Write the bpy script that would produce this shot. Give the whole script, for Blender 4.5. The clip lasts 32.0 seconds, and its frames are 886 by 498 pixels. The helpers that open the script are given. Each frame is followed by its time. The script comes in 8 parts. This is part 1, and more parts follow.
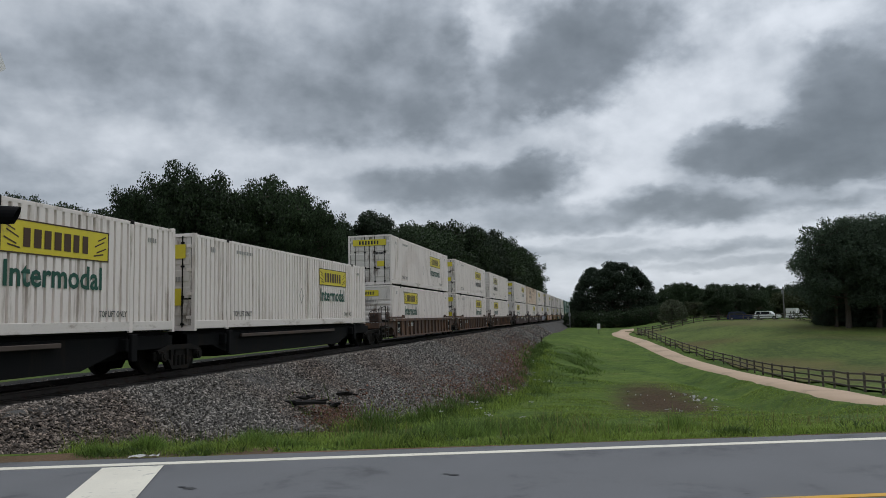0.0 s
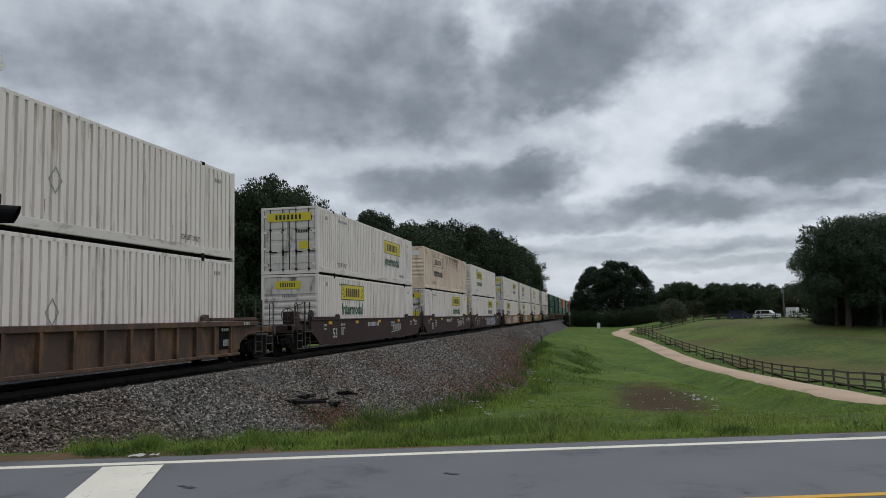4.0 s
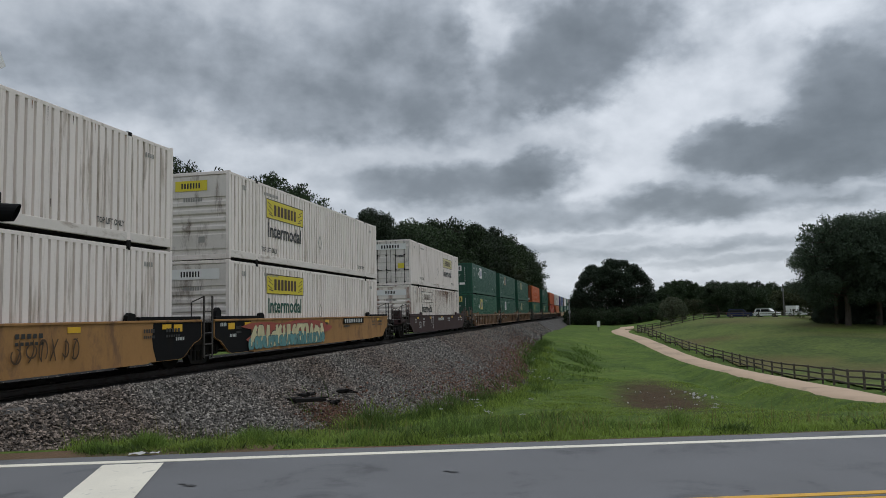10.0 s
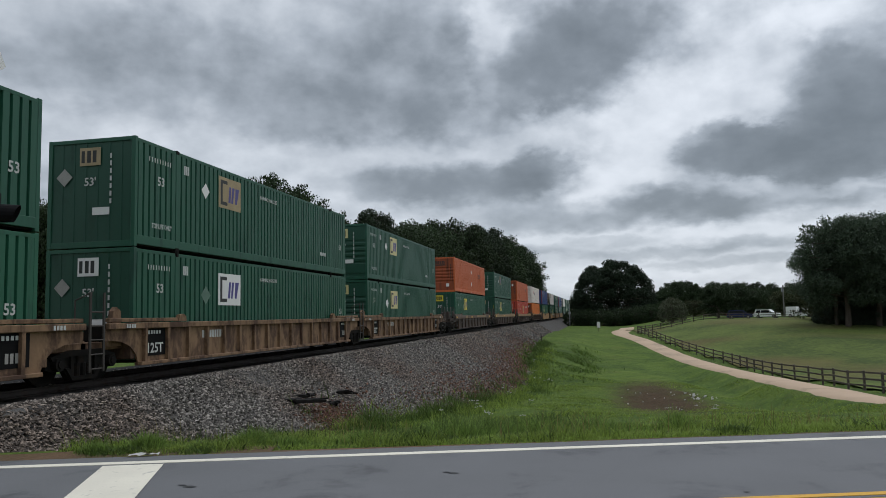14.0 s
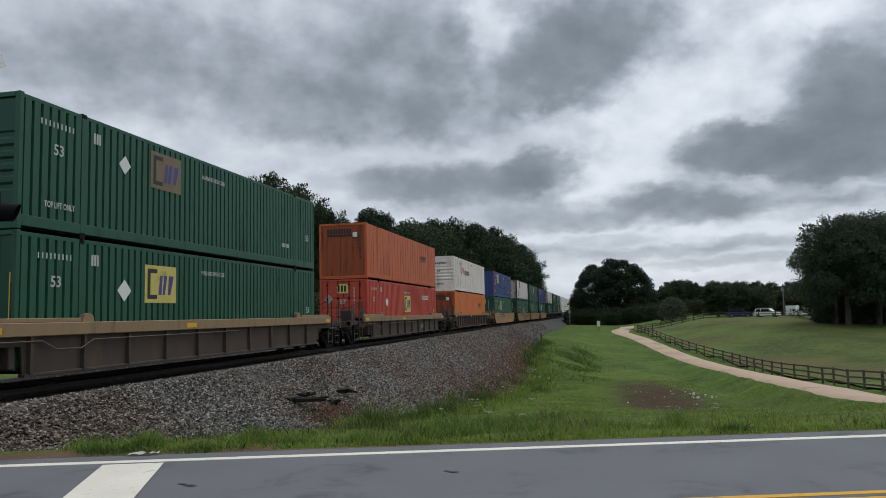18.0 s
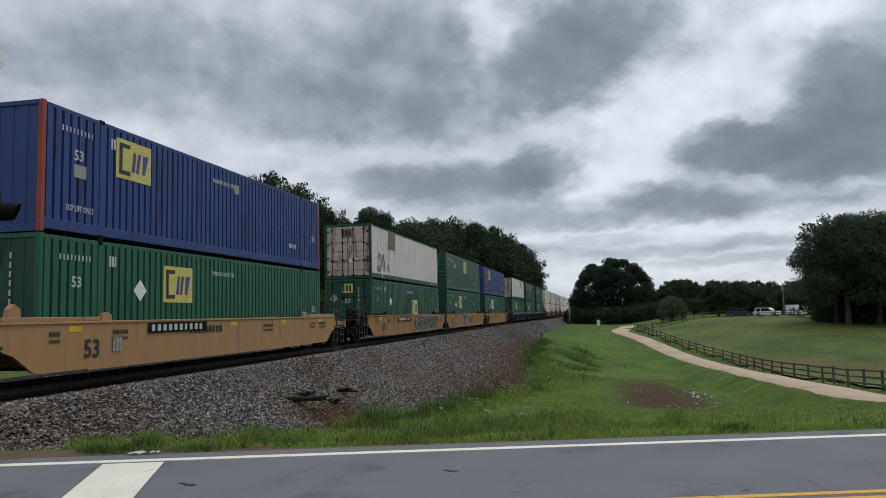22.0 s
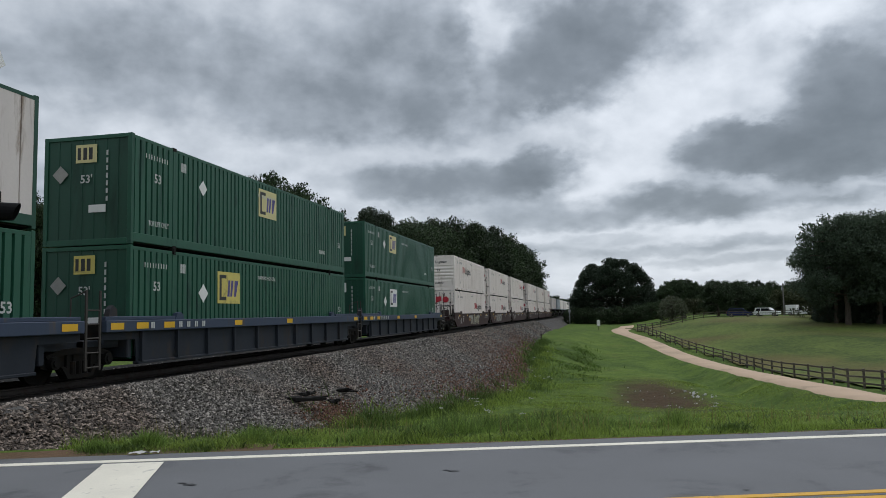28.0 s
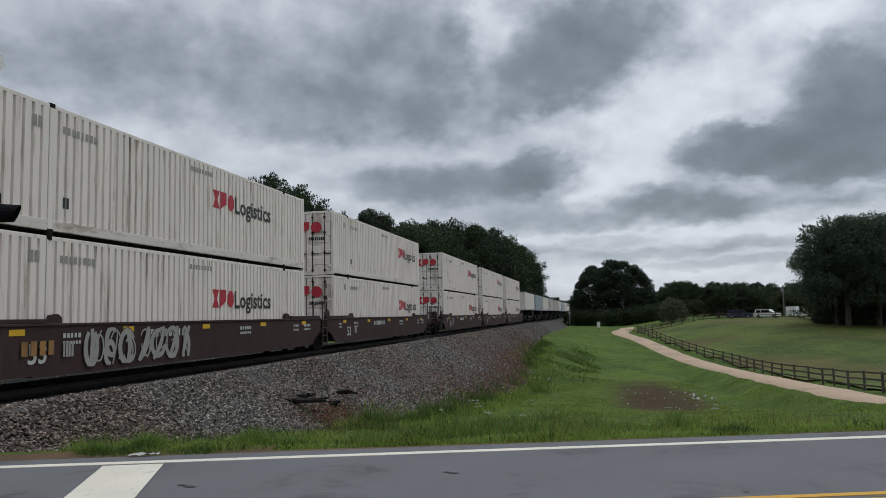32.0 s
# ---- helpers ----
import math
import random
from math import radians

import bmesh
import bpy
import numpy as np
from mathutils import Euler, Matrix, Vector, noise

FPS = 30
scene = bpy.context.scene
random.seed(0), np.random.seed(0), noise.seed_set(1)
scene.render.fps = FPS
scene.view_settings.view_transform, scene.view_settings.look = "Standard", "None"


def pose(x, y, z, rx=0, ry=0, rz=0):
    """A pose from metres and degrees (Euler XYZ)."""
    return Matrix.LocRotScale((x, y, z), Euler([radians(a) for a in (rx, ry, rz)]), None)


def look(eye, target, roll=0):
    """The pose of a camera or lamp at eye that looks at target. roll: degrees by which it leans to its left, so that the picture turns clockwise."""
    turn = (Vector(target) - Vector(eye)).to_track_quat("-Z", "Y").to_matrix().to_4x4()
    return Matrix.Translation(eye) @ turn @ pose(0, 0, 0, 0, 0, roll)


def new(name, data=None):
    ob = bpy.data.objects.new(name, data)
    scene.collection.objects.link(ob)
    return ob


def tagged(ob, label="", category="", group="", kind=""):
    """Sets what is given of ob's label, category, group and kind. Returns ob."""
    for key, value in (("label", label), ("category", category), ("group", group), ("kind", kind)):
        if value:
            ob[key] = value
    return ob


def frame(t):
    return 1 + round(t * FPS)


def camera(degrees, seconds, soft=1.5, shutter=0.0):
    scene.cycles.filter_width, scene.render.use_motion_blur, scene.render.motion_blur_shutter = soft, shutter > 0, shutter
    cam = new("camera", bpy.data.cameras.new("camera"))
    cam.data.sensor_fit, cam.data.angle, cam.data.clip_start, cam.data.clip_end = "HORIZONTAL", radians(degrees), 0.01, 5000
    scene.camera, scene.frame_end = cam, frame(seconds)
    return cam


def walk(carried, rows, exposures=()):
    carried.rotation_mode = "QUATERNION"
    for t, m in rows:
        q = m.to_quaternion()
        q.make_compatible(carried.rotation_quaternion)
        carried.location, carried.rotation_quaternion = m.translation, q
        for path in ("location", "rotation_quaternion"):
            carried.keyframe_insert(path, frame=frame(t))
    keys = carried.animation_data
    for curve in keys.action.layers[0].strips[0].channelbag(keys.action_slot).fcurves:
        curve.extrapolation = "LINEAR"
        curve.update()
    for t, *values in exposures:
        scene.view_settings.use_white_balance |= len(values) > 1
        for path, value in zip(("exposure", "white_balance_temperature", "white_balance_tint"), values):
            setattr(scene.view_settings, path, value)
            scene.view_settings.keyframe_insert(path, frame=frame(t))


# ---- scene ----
# The eye stands beside the road, 1.65 m above it. x runs along the track away from the eye, y to the left, z up.
EYE = Vector((0, 0, 1.65))
YAW, PITCH, ROLL, FOCAL = 11.835, 5.167, -1.288, 1311.3
cam = camera(61.75, 32.0, soft=0.75)


def aim(nod):
    p, y = radians(PITCH) + nod / FOCAL, radians(YAW)
    way = Vector((math.cos(p) * math.cos(y), math.cos(p) * math.sin(y), math.sin(p)))
    return look(EYE, EYE + 10 * way, ROLL)


NODS = [(0, 3), (0.5, 1.6), (3.5, 1.6), (7.5, 1.6), (8.5, 0.5), (9, 0.3), (9.5, -1.5), (11, -1.5), (12, 0), (14.5, 0.2), (16.5, 0),
        (17.5, -1.5), (20, -2), (21, -3), (22.5, -3), (23.5, -1.5), (27.5, -1.7), (28, -3), (29.5, -3), (30, -1.5), (31, 0), (32, 0)]
walk(cam, [(t, aim(n)) for t, n in NODS], exposures=[(0, 0.02), (8, 0.04), (10.6, 0.02), (13, 0.14), (18, 0.16), (25, 0.19), (28, 0.18), (30.2, 0.17), (31, 0.06), (32, 0.04)])


# ---- sky and light ----
class Nodes:
    """Short ways to add nodes to one tree."""

    def __init__(self, tree):
        self.t = tree

    def put(self, socket, value):
        if isinstance(value, bpy.types.NodeSocket):
            self.t.links.new(value, socket)
        elif value is not None:
            socket.default_value = value

    def m(self, op, a, b=None, c=None, clamp=False):
        n = self.t.nodes.new("ShaderNodeMath")
        n.operation, n.use_clamp = op, clamp
        for i, v in enumerate((a, b, c)):
            self.put(n.inputs[i], v)
        return n.outputs[0]

    def v(self, op, a, b=None):
        n = self.t.nodes.new("ShaderNodeVectorMath")
        n.operation = op
        self.put(n.inputs[0], a)
        self.put(n.inputs[1], b)
        return n.outputs["Value"] if op in ("DOT_PRODUCT", "LENGTH", "DISTANCE") else n.outputs[0]

    def noise(self, vec, scale, detail=4.0, rough=0.5, distort=0.0):
        n = self.t.nodes.new("ShaderNodeTexNoise")
        n.noise_dimensions = "3D"
        self.put(n.inputs["Vector"], vec)
        n.inputs["Scale"].default_value, n.inputs["Detail"].default_value = scale, detail
        n.inputs["Roughness"].default_value, n.inputs["Distortion"].default_value = rough, distort
        return n

    def ramp(self, fac, stops, ease="EASE"):
        n = self.t.nodes.new("ShaderNodeValToRGB")
        n.color_ramp.interpolation = ease
        while len(n.color_ramp.elements) < len(stops):
            n.color_ramp.elements.new(0.5)
        for e, (p, c) in zip(n.color_ramp.elements, stops):
            e.position = p
            e.color = (c, c, c, 1) if isinstance(c, (int, float)) else (*c, 1)
        self.put(n.inputs[0], fac)
        return n.outputs[0]

    def mix(self, fac, a, b, blend="MIX"):
        n = self.t.nodes.new("ShaderNodeMix")
        n.data_type, n.blend_type = "RGBA", blend
        for s, v in ((n.inputs[0], fac), (n.inputs[6], a), (n.inputs[7], b)):
            if isinstance(v, tuple) and len(v) == 3:
                v = (*v, 1)
            self.put(s, v)
        return n.outputs[2]

    def xyz(self, x, y, z):
        n = self.t.nodes.new("ShaderNodeCombineXYZ")
        for s, v in zip(n.inputs, (x, y, z)):
            self.put(s, v)
        return n.outputs[0]

    def split(self, vec):
        n = self.t.nodes.new("ShaderNodeSeparateXYZ")
        self.put(n.inputs[0], vec)
        return n.outputs


# dark cloud banks, high, middle and low: bearing to the left and height in degrees, half sizes, weight, hardness of the edge
HIGH_BANKS = [(33.5, 18.1, 7.7, 3.28, 0.34, 1.3), (39.5, 19.6, 5.3, 2.18, 0.19, 1.3), (31.1, 20.6, 6.8, 2.3, 0.15, 1.3), (15.7, 19.3, 6.7, 4.95, 0.3, 1.5), (22.1, 16.5, 3.5, 2.73, 0.2, 1.5), (13.4, 21.7, 4, 2.64, 0.2, 1.5),
    (11.7, 16.8, 3.1, 2.3, 0.17, 1.5), (1.5, 19.4, 4.1, 3.42, 0.56, 2.2), (-1.9, 21.1, 4, 2.54, 0.54, 2), (5, 18.2, 3.1, 2.47, 0.41, 1.8), (2.7, 16.4, 3.5, 0.91, 0.27, 2), (-24.1, 16.8, 4.4, 2.37, 0.4, 1.6)]
MIDDLE_BANKS = [(17.1, 15.4, 7.5, 1.95, 0.3, 1.5), (-17.5, 14.3, 3.7, 2.77, 0.62, 2.4), (-19.7, 11.6, 6.1, 3.12, 0.73, 2.6), (-11.2, 11.1, 4.5, 1.51, 0.74, 3.2), (-8.7, 12.3, 2.4, 1.37, 0.62, 3), (-14.5, 11, 3.9, 1.86, 0.66, 3),
    (-15.5, 9.4, 6.3, 0.62, 0.33, 2), (10.1, 10.1, 7.2, 1.47, 0.62, 2.4), (4, 11, 2.5, 1.45, 0.55, 3), (14.6, 10, 3.1, 1.3, 0.3, 1.8), (-4.8, 8.5, 2.8, 0.92, 0.35, 2.4), (-14.7, 8.4, 1.9, 0.86, 0.32, 2),
    (24.9, 14, 2.5, 0.74, 0.12, 1.5), (41.6, 9.3, 3.7, 1.51, 0.22, 1.3), (47.8, 14.1, 4.7, 4.15, 0.31, 1.3), (-25.4, 10, 4.2, 3.1, 0.55, 2)]
LOW_BANKS = [(5.8, 7.4, 4.8, 0.95, 0.25, 2), (2.4, 6.9, 4.7, 0.69, 0.17, 2), (-7.4, 7.7, 5.5, 1.07, 0.64, 2.4), (-1.4, 6.8, 2.5, 0.59, 0.17, 2), (-5, 4.3, 6, 0.38, 0.34, 2), (-9.3, 3.4, 4.9, 0.33, 0.34, 2),
    (3.7, 4.9, 3.9, 0.39, 0.28, 2), (-10.9, 4.7, 3.4, 0.36, 0.25, 2), (-1, 5.4, 2.9, 0.3, 0.25, 2), (-17.1, 7.3, 2.4, 0.46, 0.25, 2)]
# bright breaks between them
HIGH_BREAKS = [(7.9, 22.2, 1.3, 2.39, 0.8, 1.6), (-15.8, 19.8, 3.2, 1.08, 0.75, 1.6), (-4.2, 13.6, 3.5, 3.28, 0.62, 1.6), (-9.2, 15.5, 4.3, 1.97, 0.5, 1.6), (-2.8, 10.6, 2.9, 1.67, 0.5, 1.8), (-0.5, 14.3, 3.8, 1.45, 0.4, 1.6),
    (11.4, 12.9, 5.3, 0.96, 0.28, 1.3), (22.4, 12.6, 6.4, 1.09, 0.25, 1.3), (36.8, 13.1, 6.2, 1.56, 0.35, 1.5), (41.2, 20.6, 3.1, 1.42, 0.4, 1.4), (26.6, 22.5, 4.6, 1.35, 0.35, 1.4), (-12.1, 19.1, 3.4, 1.87, 0.3, 1.4),
    (8.9, 18, 1, 2.9, 0.3, 1.6), (-13.6, 13.9, 1.1, 1.54, 0.4, 1.8)]
LOW_BREAKS = [(0.6, 9.7, 1.9, 1.11, 0.85, 2), (-11.1, 8.6, 3.4, 0.52, 0.6, 2), (-17.1, 8.1, 3, 0.38, 0.45, 2), (2, 5.5, 8.5, 0.43, 0.5, 1.6), (-1.7, 2.8, 10.6, 0.93, 0.5, 1.5), (-9.8, 5.7, 6.4, 0.49, 0.5, 1.8),
    (18.1, 9.2, 2.6, 1.25, 0.15, 1.3), (0, 4.2, 24, 2.4, 0.35, 1.3), (18, 10.5, 10, 2, 0.25, 1.3), (0.4, 9.3, 2.4, 1.5, 0.6, 1.6)]


def make_world():
    world = bpy.data.worlds.new("overcast sky")
    scene.world = world
    world.use_nodes = True
    t = world.node_tree
    t.nodes.clear()
    k = Nodes(t)
    way = t.nodes.new("ShaderNodeTexCoord").outputs["Generated"]
    x, y, z = k.split(way)
    deg = 57.29578
    az = k.m("MULTIPLY", k.m("ARCTAN2", y, x), deg)
    el = k.m("MULTIPLY", k.m("ARCSINE", z), deg)
    # billows: wide ones, then smaller ones on their edges, flatter towards the horizon
    lift = k.m("SUBTRACT", el, k.m("MULTIPLY", k.m("EXPONENT", k.m("MULTIPLY", el, -0.14)), 9.0))
    flat = k.xyz(k.m("MULTIPLY", az, 0.125), k.m("MULTIPLY", lift, 0.16), k.m("MULTIPLY", az, 0.02))
    far = k.xyz(k.m("MULTIPLY", x, 2.2), k.m("MULTIPLY", y, 2.2), k.m("MULTIPLY", z, 3.2))
    warp = k.noise(flat, 1.3, 3, 0.5)
    wx, wy, _ = k.split(k.v("SUBTRACT", warp.outputs["Color"], (0.5, 0.5, 0.5)))
    fine = k.noise(flat, 4.0, 5, 0.52, 0.1)
    gx, gy, _ = k.split(k.v("SUBTRACT", fine.outputs["Color"], (0.5, 0.5, 0.5)))
    # the eddies shrink with the height above the horizon
    near = k.m("MULTIPLY_ADD", el, 0.05, 0.25, clamp=True)
    azw = k.m("ADD", az, k.m("MULTIPLY", near, k.m("ADD", k.m("MULTIPLY", wx, 4.5), k.m("MULTIPLY", gx, 3.4))))
    elw = k.m("ADD", el, k.m("MULTIPLY", near, k.m("ADD", k.m("MULTIPLY", wy, 2.4), k.m("MULTIPLY", gy, 2.8))))

    def spread(rows):
        """One minus the share of sky left clear by all the soft ellipses together."""
        clear = None
        for a, e, sa, se, wt, hard in rows:
            da = k.m("DIVIDE", k.m("SUBTRACT", azw, a), sa * 1.12)
            de = k.m("DIVIDE", k.m("SUBTRACT", elw, e), se * 1.12)
            r2 = k.m("ADD", k.m("MULTIPLY", da, da), k.m("MULTIPLY", de, de))
            g = k.m("MULTIPLY_ADD", k.m("EXPONENT", k.m("MULTIPLY", k.m("POWER", r2, hard), -0.7)), -wt, 1.0)
            clear = g if clear is None else k.m("MULTIPLY", clear, g)
        return k.m("SUBTRACT", 1.0, clear)

    big = k.noise(far, 1.0, 5, 0.5)
    mid = k.noise(flat, 2.4, 5, 0.5)
    tone = k.m("ADD", 0.29, k.m("ADD", k.m("MULTIPLY", k.m("SUBTRACT", big.outputs["Fac"], 0.5), 0.35), k.m("MULTIPLY", k.m("SUBTRACT", mid.outputs["Fac"], 0.5), 0.5)))
    breaks = spread(HIGH_BREAKS + LOW_BREAKS)
    tone = k.m("MULTIPLY", tone, k.m("SUBTRACT", 1.0, breaks))
    tone = k.m("ADD", tone, k.m("MULTIPLY", k.m("MULTIPLY", spread(HIGH_BANKS + MIDDLE_BANKS + LOW_BANKS), 0.86), k.m("SUBTRACT", 1.0, tone)))
    tone = k.m("MULTIPLY", tone, k.m("MULTIPLY_ADD", breaks, -0.2, 1.0))
    tone = k.m("ADD", tone, k.m("MULTIPLY", k.m("SUBTRACT", mid.outputs["Fac"], 0.5), 0.26))
    dark = k.m("ADD", tone, k.m("MULTIPLY", k.m("SUBTRACT", fine.outputs["Fac"], 0.5), 0.1), clamp=True)
    cloud = k.ramp(dark, [(0.0, (0.70, 0.745, 0.81)), (0.2, (0.525, 0.57, 0.63)), (0.42, (0.36, 0.402, 0.456)), (0.66, (0.216, 0.247, 0.283)), (0.9, (0.145, 0.169, 0.194))], "LINEAR")
    # the layer is thinner, so brighter, overhead and towards the hidden sun behind the eye
    up = k.m("SMOOTH_MIN", 1.0, k.m("MAXIMUM", k.m("DIVIDE", k.m("SUBTRACT", el, 27.0), 35.0), 0.0), 0.2)
    sunward = k.m("MAXIMUM", k.v("DOT_PRODUCT", way, (0.36, -0.30, 0.88)), 0.0)
    boost = k.m("ADD", k.m("ADD", 1.0, k.m("MULTIPLY", up, 0.55)), k.m("MULTIPLY", k.m("POWER", sunward, 4.0), 0.45))
    grey = k.v("MULTIPLY", cloud, k.xyz(boost, boost, boost))
    sky = t.nodes.new("ShaderNodeTexSky")
    sky.sky_type, sky.sun_disc = "NISHITA", False
    sky.sun_elevation, sky.sun_rotation = radians(62), radians(130)
    blue = k.v("MULTIPLY", sky.outputs[0], (0.08, 0.08, 0.08))
    both = k.mix(0.93, blue, grey)
    bg = t.nodes.new("ShaderNodeBackground")
    k.put(bg.inputs[0], both)
    bg.inputs[1].default_value = 1.0
    out = t.nodes.new("ShaderNodeOutputWorld")
    t.links.new(bg.outputs[0], out.inputs[0])
    world.cycles.sampling_method = "AUTOMATIC"


make_world()
sun = new("sun", bpy.data.lights.new("sun", "SUN"))
sun.data.energy, sun.data.angle, sun.data.color = 0.8, radians(16), (1.0, 0.98, 0.95)
sun.matrix_world = look((36, -30, 88), (0, 0, 0))
# ---- materials ----
MATS = {}


def mat(name, colour, rough=0.6, metal=0.0, vary=0.15, scale=3.0, fine=40.0, bump=0.0, bump_scale=60.0, dirt=None, dirt_amount=0.0,
        dirt_scale=1.5, stretch=(1, 1, 1), each=0.0, spec=0.4):
    """A surface of one base colour with broad and fine variation, stains of a second colour and fine relief, in metres."""
    if name in MATS:
        return MATS[name]
    m = bpy.data.materials.new(name)
    m.use_nodes = True
    t = m.node_tree
    k = Nodes(t)
    bsdf = t.nodes["Principled BSDF"]
    where = t.nodes.new("ShaderNodeTexCoord").outputs["Object"]
    own = t.nodes.new("ShaderNodeObjectInfo")
    place = k.v("ADD", k.v("MULTIPLY", where, stretch), k.v("MULTIPLY", (37.0, 17.0, 29.0), k.xyz(own.outputs["Random"], own.outputs["Random"], own.outputs["Random"])))
    a = k.noise(place, scale, 3, 0.55).outputs["Fac"]
    b = k.noise(where, fine, 3, 0.6).outputs["Fac"]
    mixed = k.m("ADD", k.m("MULTIPLY", a, 0.65), k.m("MULTIPLY", b, 0.35))
    shade = k.m("ADD", 1.0, k.m("MULTIPLY", k.m("SUBTRACT", mixed, 0.5), vary * 4))
    if each:
        shade = k.m("MULTIPLY", shade, k.m("ADD", 1.0 - each / 2, k.m("MULTIPLY", own.outputs["Random"], each)))
    col = k.mix(1.0, tuple(colour), k.xyz(shade, shade, shade), "MULTIPLY")
    if dirt:
        d = k.noise(place, dirt_scale, 6, 0.68, 0.3).outputs["Fac"]
        fac = k.ramp(d, [(0.62 - 0.35 * dirt_amount, 0.0), (0.82 - 0.3 * dirt_amount, 0.9)])
        col = k.mix(fac, col, tuple(dirt))
        k.put(bsdf.inputs["Roughness"], k.m("ADD", rough, k.m("MULTIPLY", fac, 0.2), clamp=True))
    else:
        bsdf.inputs["Roughness"].default_value = rough
    k.put(bsdf.inputs["Base Color"], col)
    bsdf.inputs["Metallic"].default_value = metal
    bsdf.inputs["Specular IOR Level"].default_value = spec
    if bump:
        n = t.nodes.new("ShaderNodeBump")
        n.inputs["Strength"].default_value, n.inputs["Distance"].default_value = 0.6, bump
        k.put(n.inputs["Height"], k.noise(where, bump_scale, 4, 0.6).outputs["Fac"])
        k.put(bsdf.inputs["Normal"], n.outputs[0])
    MATS[name] = m
    return m


def paint(name, colour, streak=(0.16, 0.09, 0.05), amount=0.15, rough=0.5, runs=(2.2, 1.0, 0.35), vary=0.09, spec=0.35):
    """Weathered steel paint with rust and dirt runs down the wall."""
    return mat(name, colour, rough, 0.0, vary, 0.8, 14.0, 0.002, 25.0, streak, amount, 1.3, runs, spec=spec)


WHITE = paint("white container paint", (0.785, 0.708, 0.662), (0.36, 0.29, 0.23), 0.3, 0.5, (3.0, 1.0, 0.25))
GRIMY = paint("grimy white rail paint", (0.69, 0.63, 0.585), (0.26, 0.19, 0.14), 0.32, 0.6, (0.6, 1.0, 2.0), 0.1)
DOOR_RUST = paint("rust-stained pale door paint", (0.50, 0.40, 0.345), (0.15, 0.08, 0.05), 0.45, 0.6, (1.0, 2.0, 0.4), 0.14)
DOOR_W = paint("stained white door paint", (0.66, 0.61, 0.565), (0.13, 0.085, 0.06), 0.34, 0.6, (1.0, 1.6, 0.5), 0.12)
CREAM = paint("aged cream container paint", (0.74, 0.60, 0.48), (0.42, 0.23, 0.14), 0.42, 0.6, (2.2, 1.0, 0.25), 0.12)
DIRTY_WHITE = paint("rust-streaked white paint", (0.76, 0.70, 0.64), (0.20, 0.08, 0.045), 0.42, 0.6, (4.5, 1.0, 0.2), 0.12)
GREEN = paint("dark green container paint", (0.016, 0.084, 0.05), (0.014, 0.045, 0.035), 0.3, 0.45)
GREEN_B = paint("bright green container paint", (0.017, 0.098, 0.055), (0.015, 0.05, 0.036), 0.3, 0.45)
# darker copy of the green: end-wall shade put into colour; also dark trim
GREEN_END = paint("deep green of trim and shaded ends", (0.012, 0.062, 0.038), (0.010, 0.035, 0.024), 0.3, 0.45)
ORANGE_V = paint("vivid orange container paint", (0.60, 0.150, 0.026), (0.30, 0.085, 0.03), 0.2)
ORANGE = paint("orange container paint", (0.52, 0.115, 0.029), (0.22, 0.07, 0.03), 0.2)
ORANGE_B = paint("burnt orange container paint", (0.50, 0.105, 0.03), (0.2, 0.05, 0.025), 0.3)
# stains, and a base colour darkened for the shade on the end walls
ORANGE_END = paint("stained and shaded orange end paint", (0.30, 0.066, 0.022), (0.07, 0.028, 0.018), 0.42, 0.6, (1.0, 3.0, 0.25), 0.12)
RED = paint("red container paint", (0.47, 0.062, 0.035), (0.22, 0.05, 0.035), 0.3)
POST_RED = paint("faded red post paint", (0.30, 0.058, 0.034), (0.2, 0.05, 0.03), 0.3)
BLUE = paint("blue container paint", (0.022, 0.052, 0.185), (0.025, 0.035, 0.09), 0.35)
PALE = paint("bare pale panel paint", (0.64, 0.575, 0.55), (0.26, 0.19, 0.14), 0.3)
GREYBLUE = paint("grey-blue container paint", (0.32, 0.36, 0.40), (0.16, 0.15, 0.14), 0.25)
W_BROWN = paint("mineral brown car paint", (0.045, 0.0245, 0.0245), (0.068, 0.043, 0.039), 0.34, 0.7, (1.6, 1, 0.7), 0.2, 0.2)
W_RUST = paint("rusty brown car paint", (0.07, 0.044, 0.034), (0.17, 0.09, 0.05), 0.5, 0.75, (1.6, 1, 0.7), 0.24)
W_TAN = paint("faded tan car paint", (0.215, 0.13, 0.072), (0.055, 0.03, 0.022), 0.62, 0.75, (1.6, 1, 0.7), 0.26)
W_YELLOW = paint("yellow ochre car paint", (0.318, 0.166, 0.060), (0.17, 0.095, 0.055), 0.42, 0.65, (1.6, 1, 0.7), 0.17, 0.25)
W_PALE = paint("sun-bleached tan car paint", (0.36, 0.20, 0.088), (0.24, 0.15, 0.09), 0.3, 0.6)
W_GREY = paint("grey-brown car paint", (0.064, 0.047, 0.039), (0.11, 0.07, 0.048), 0.4, 0.75, (1.6, 1, 0.7), 0.24)
W_CHORD = paint("tan chord paint", (0.27, 0.18, 0.10), (0.15, 0.08, 0.05), 0.3, 0.6)
W_BROWNCHORD = paint("brown chord paint", (0.125, 0.088, 0.066), (0.07, 0.045, 0.035), 0.4, 0.65)
W_BLUE = paint("dark blue car paint", (0.035, 0.05, 0.085), (0.09, 0.07, 0.055), 0.25, 0.6)
W_NIGHT = paint("blue-black car paint", (0.021, 0.025, 0.033), (0.045, 0.038, 0.034), 0.35, 0.7, (1.6, 1, 0.7), 0.2, 0.2)
W_DUN = paint("dull red-brown car paint", (0.074, 0.046, 0.037), (0.11, 0.07, 0.05), 0.4, 0.75, (1.6, 1, 0.7), 0.24)
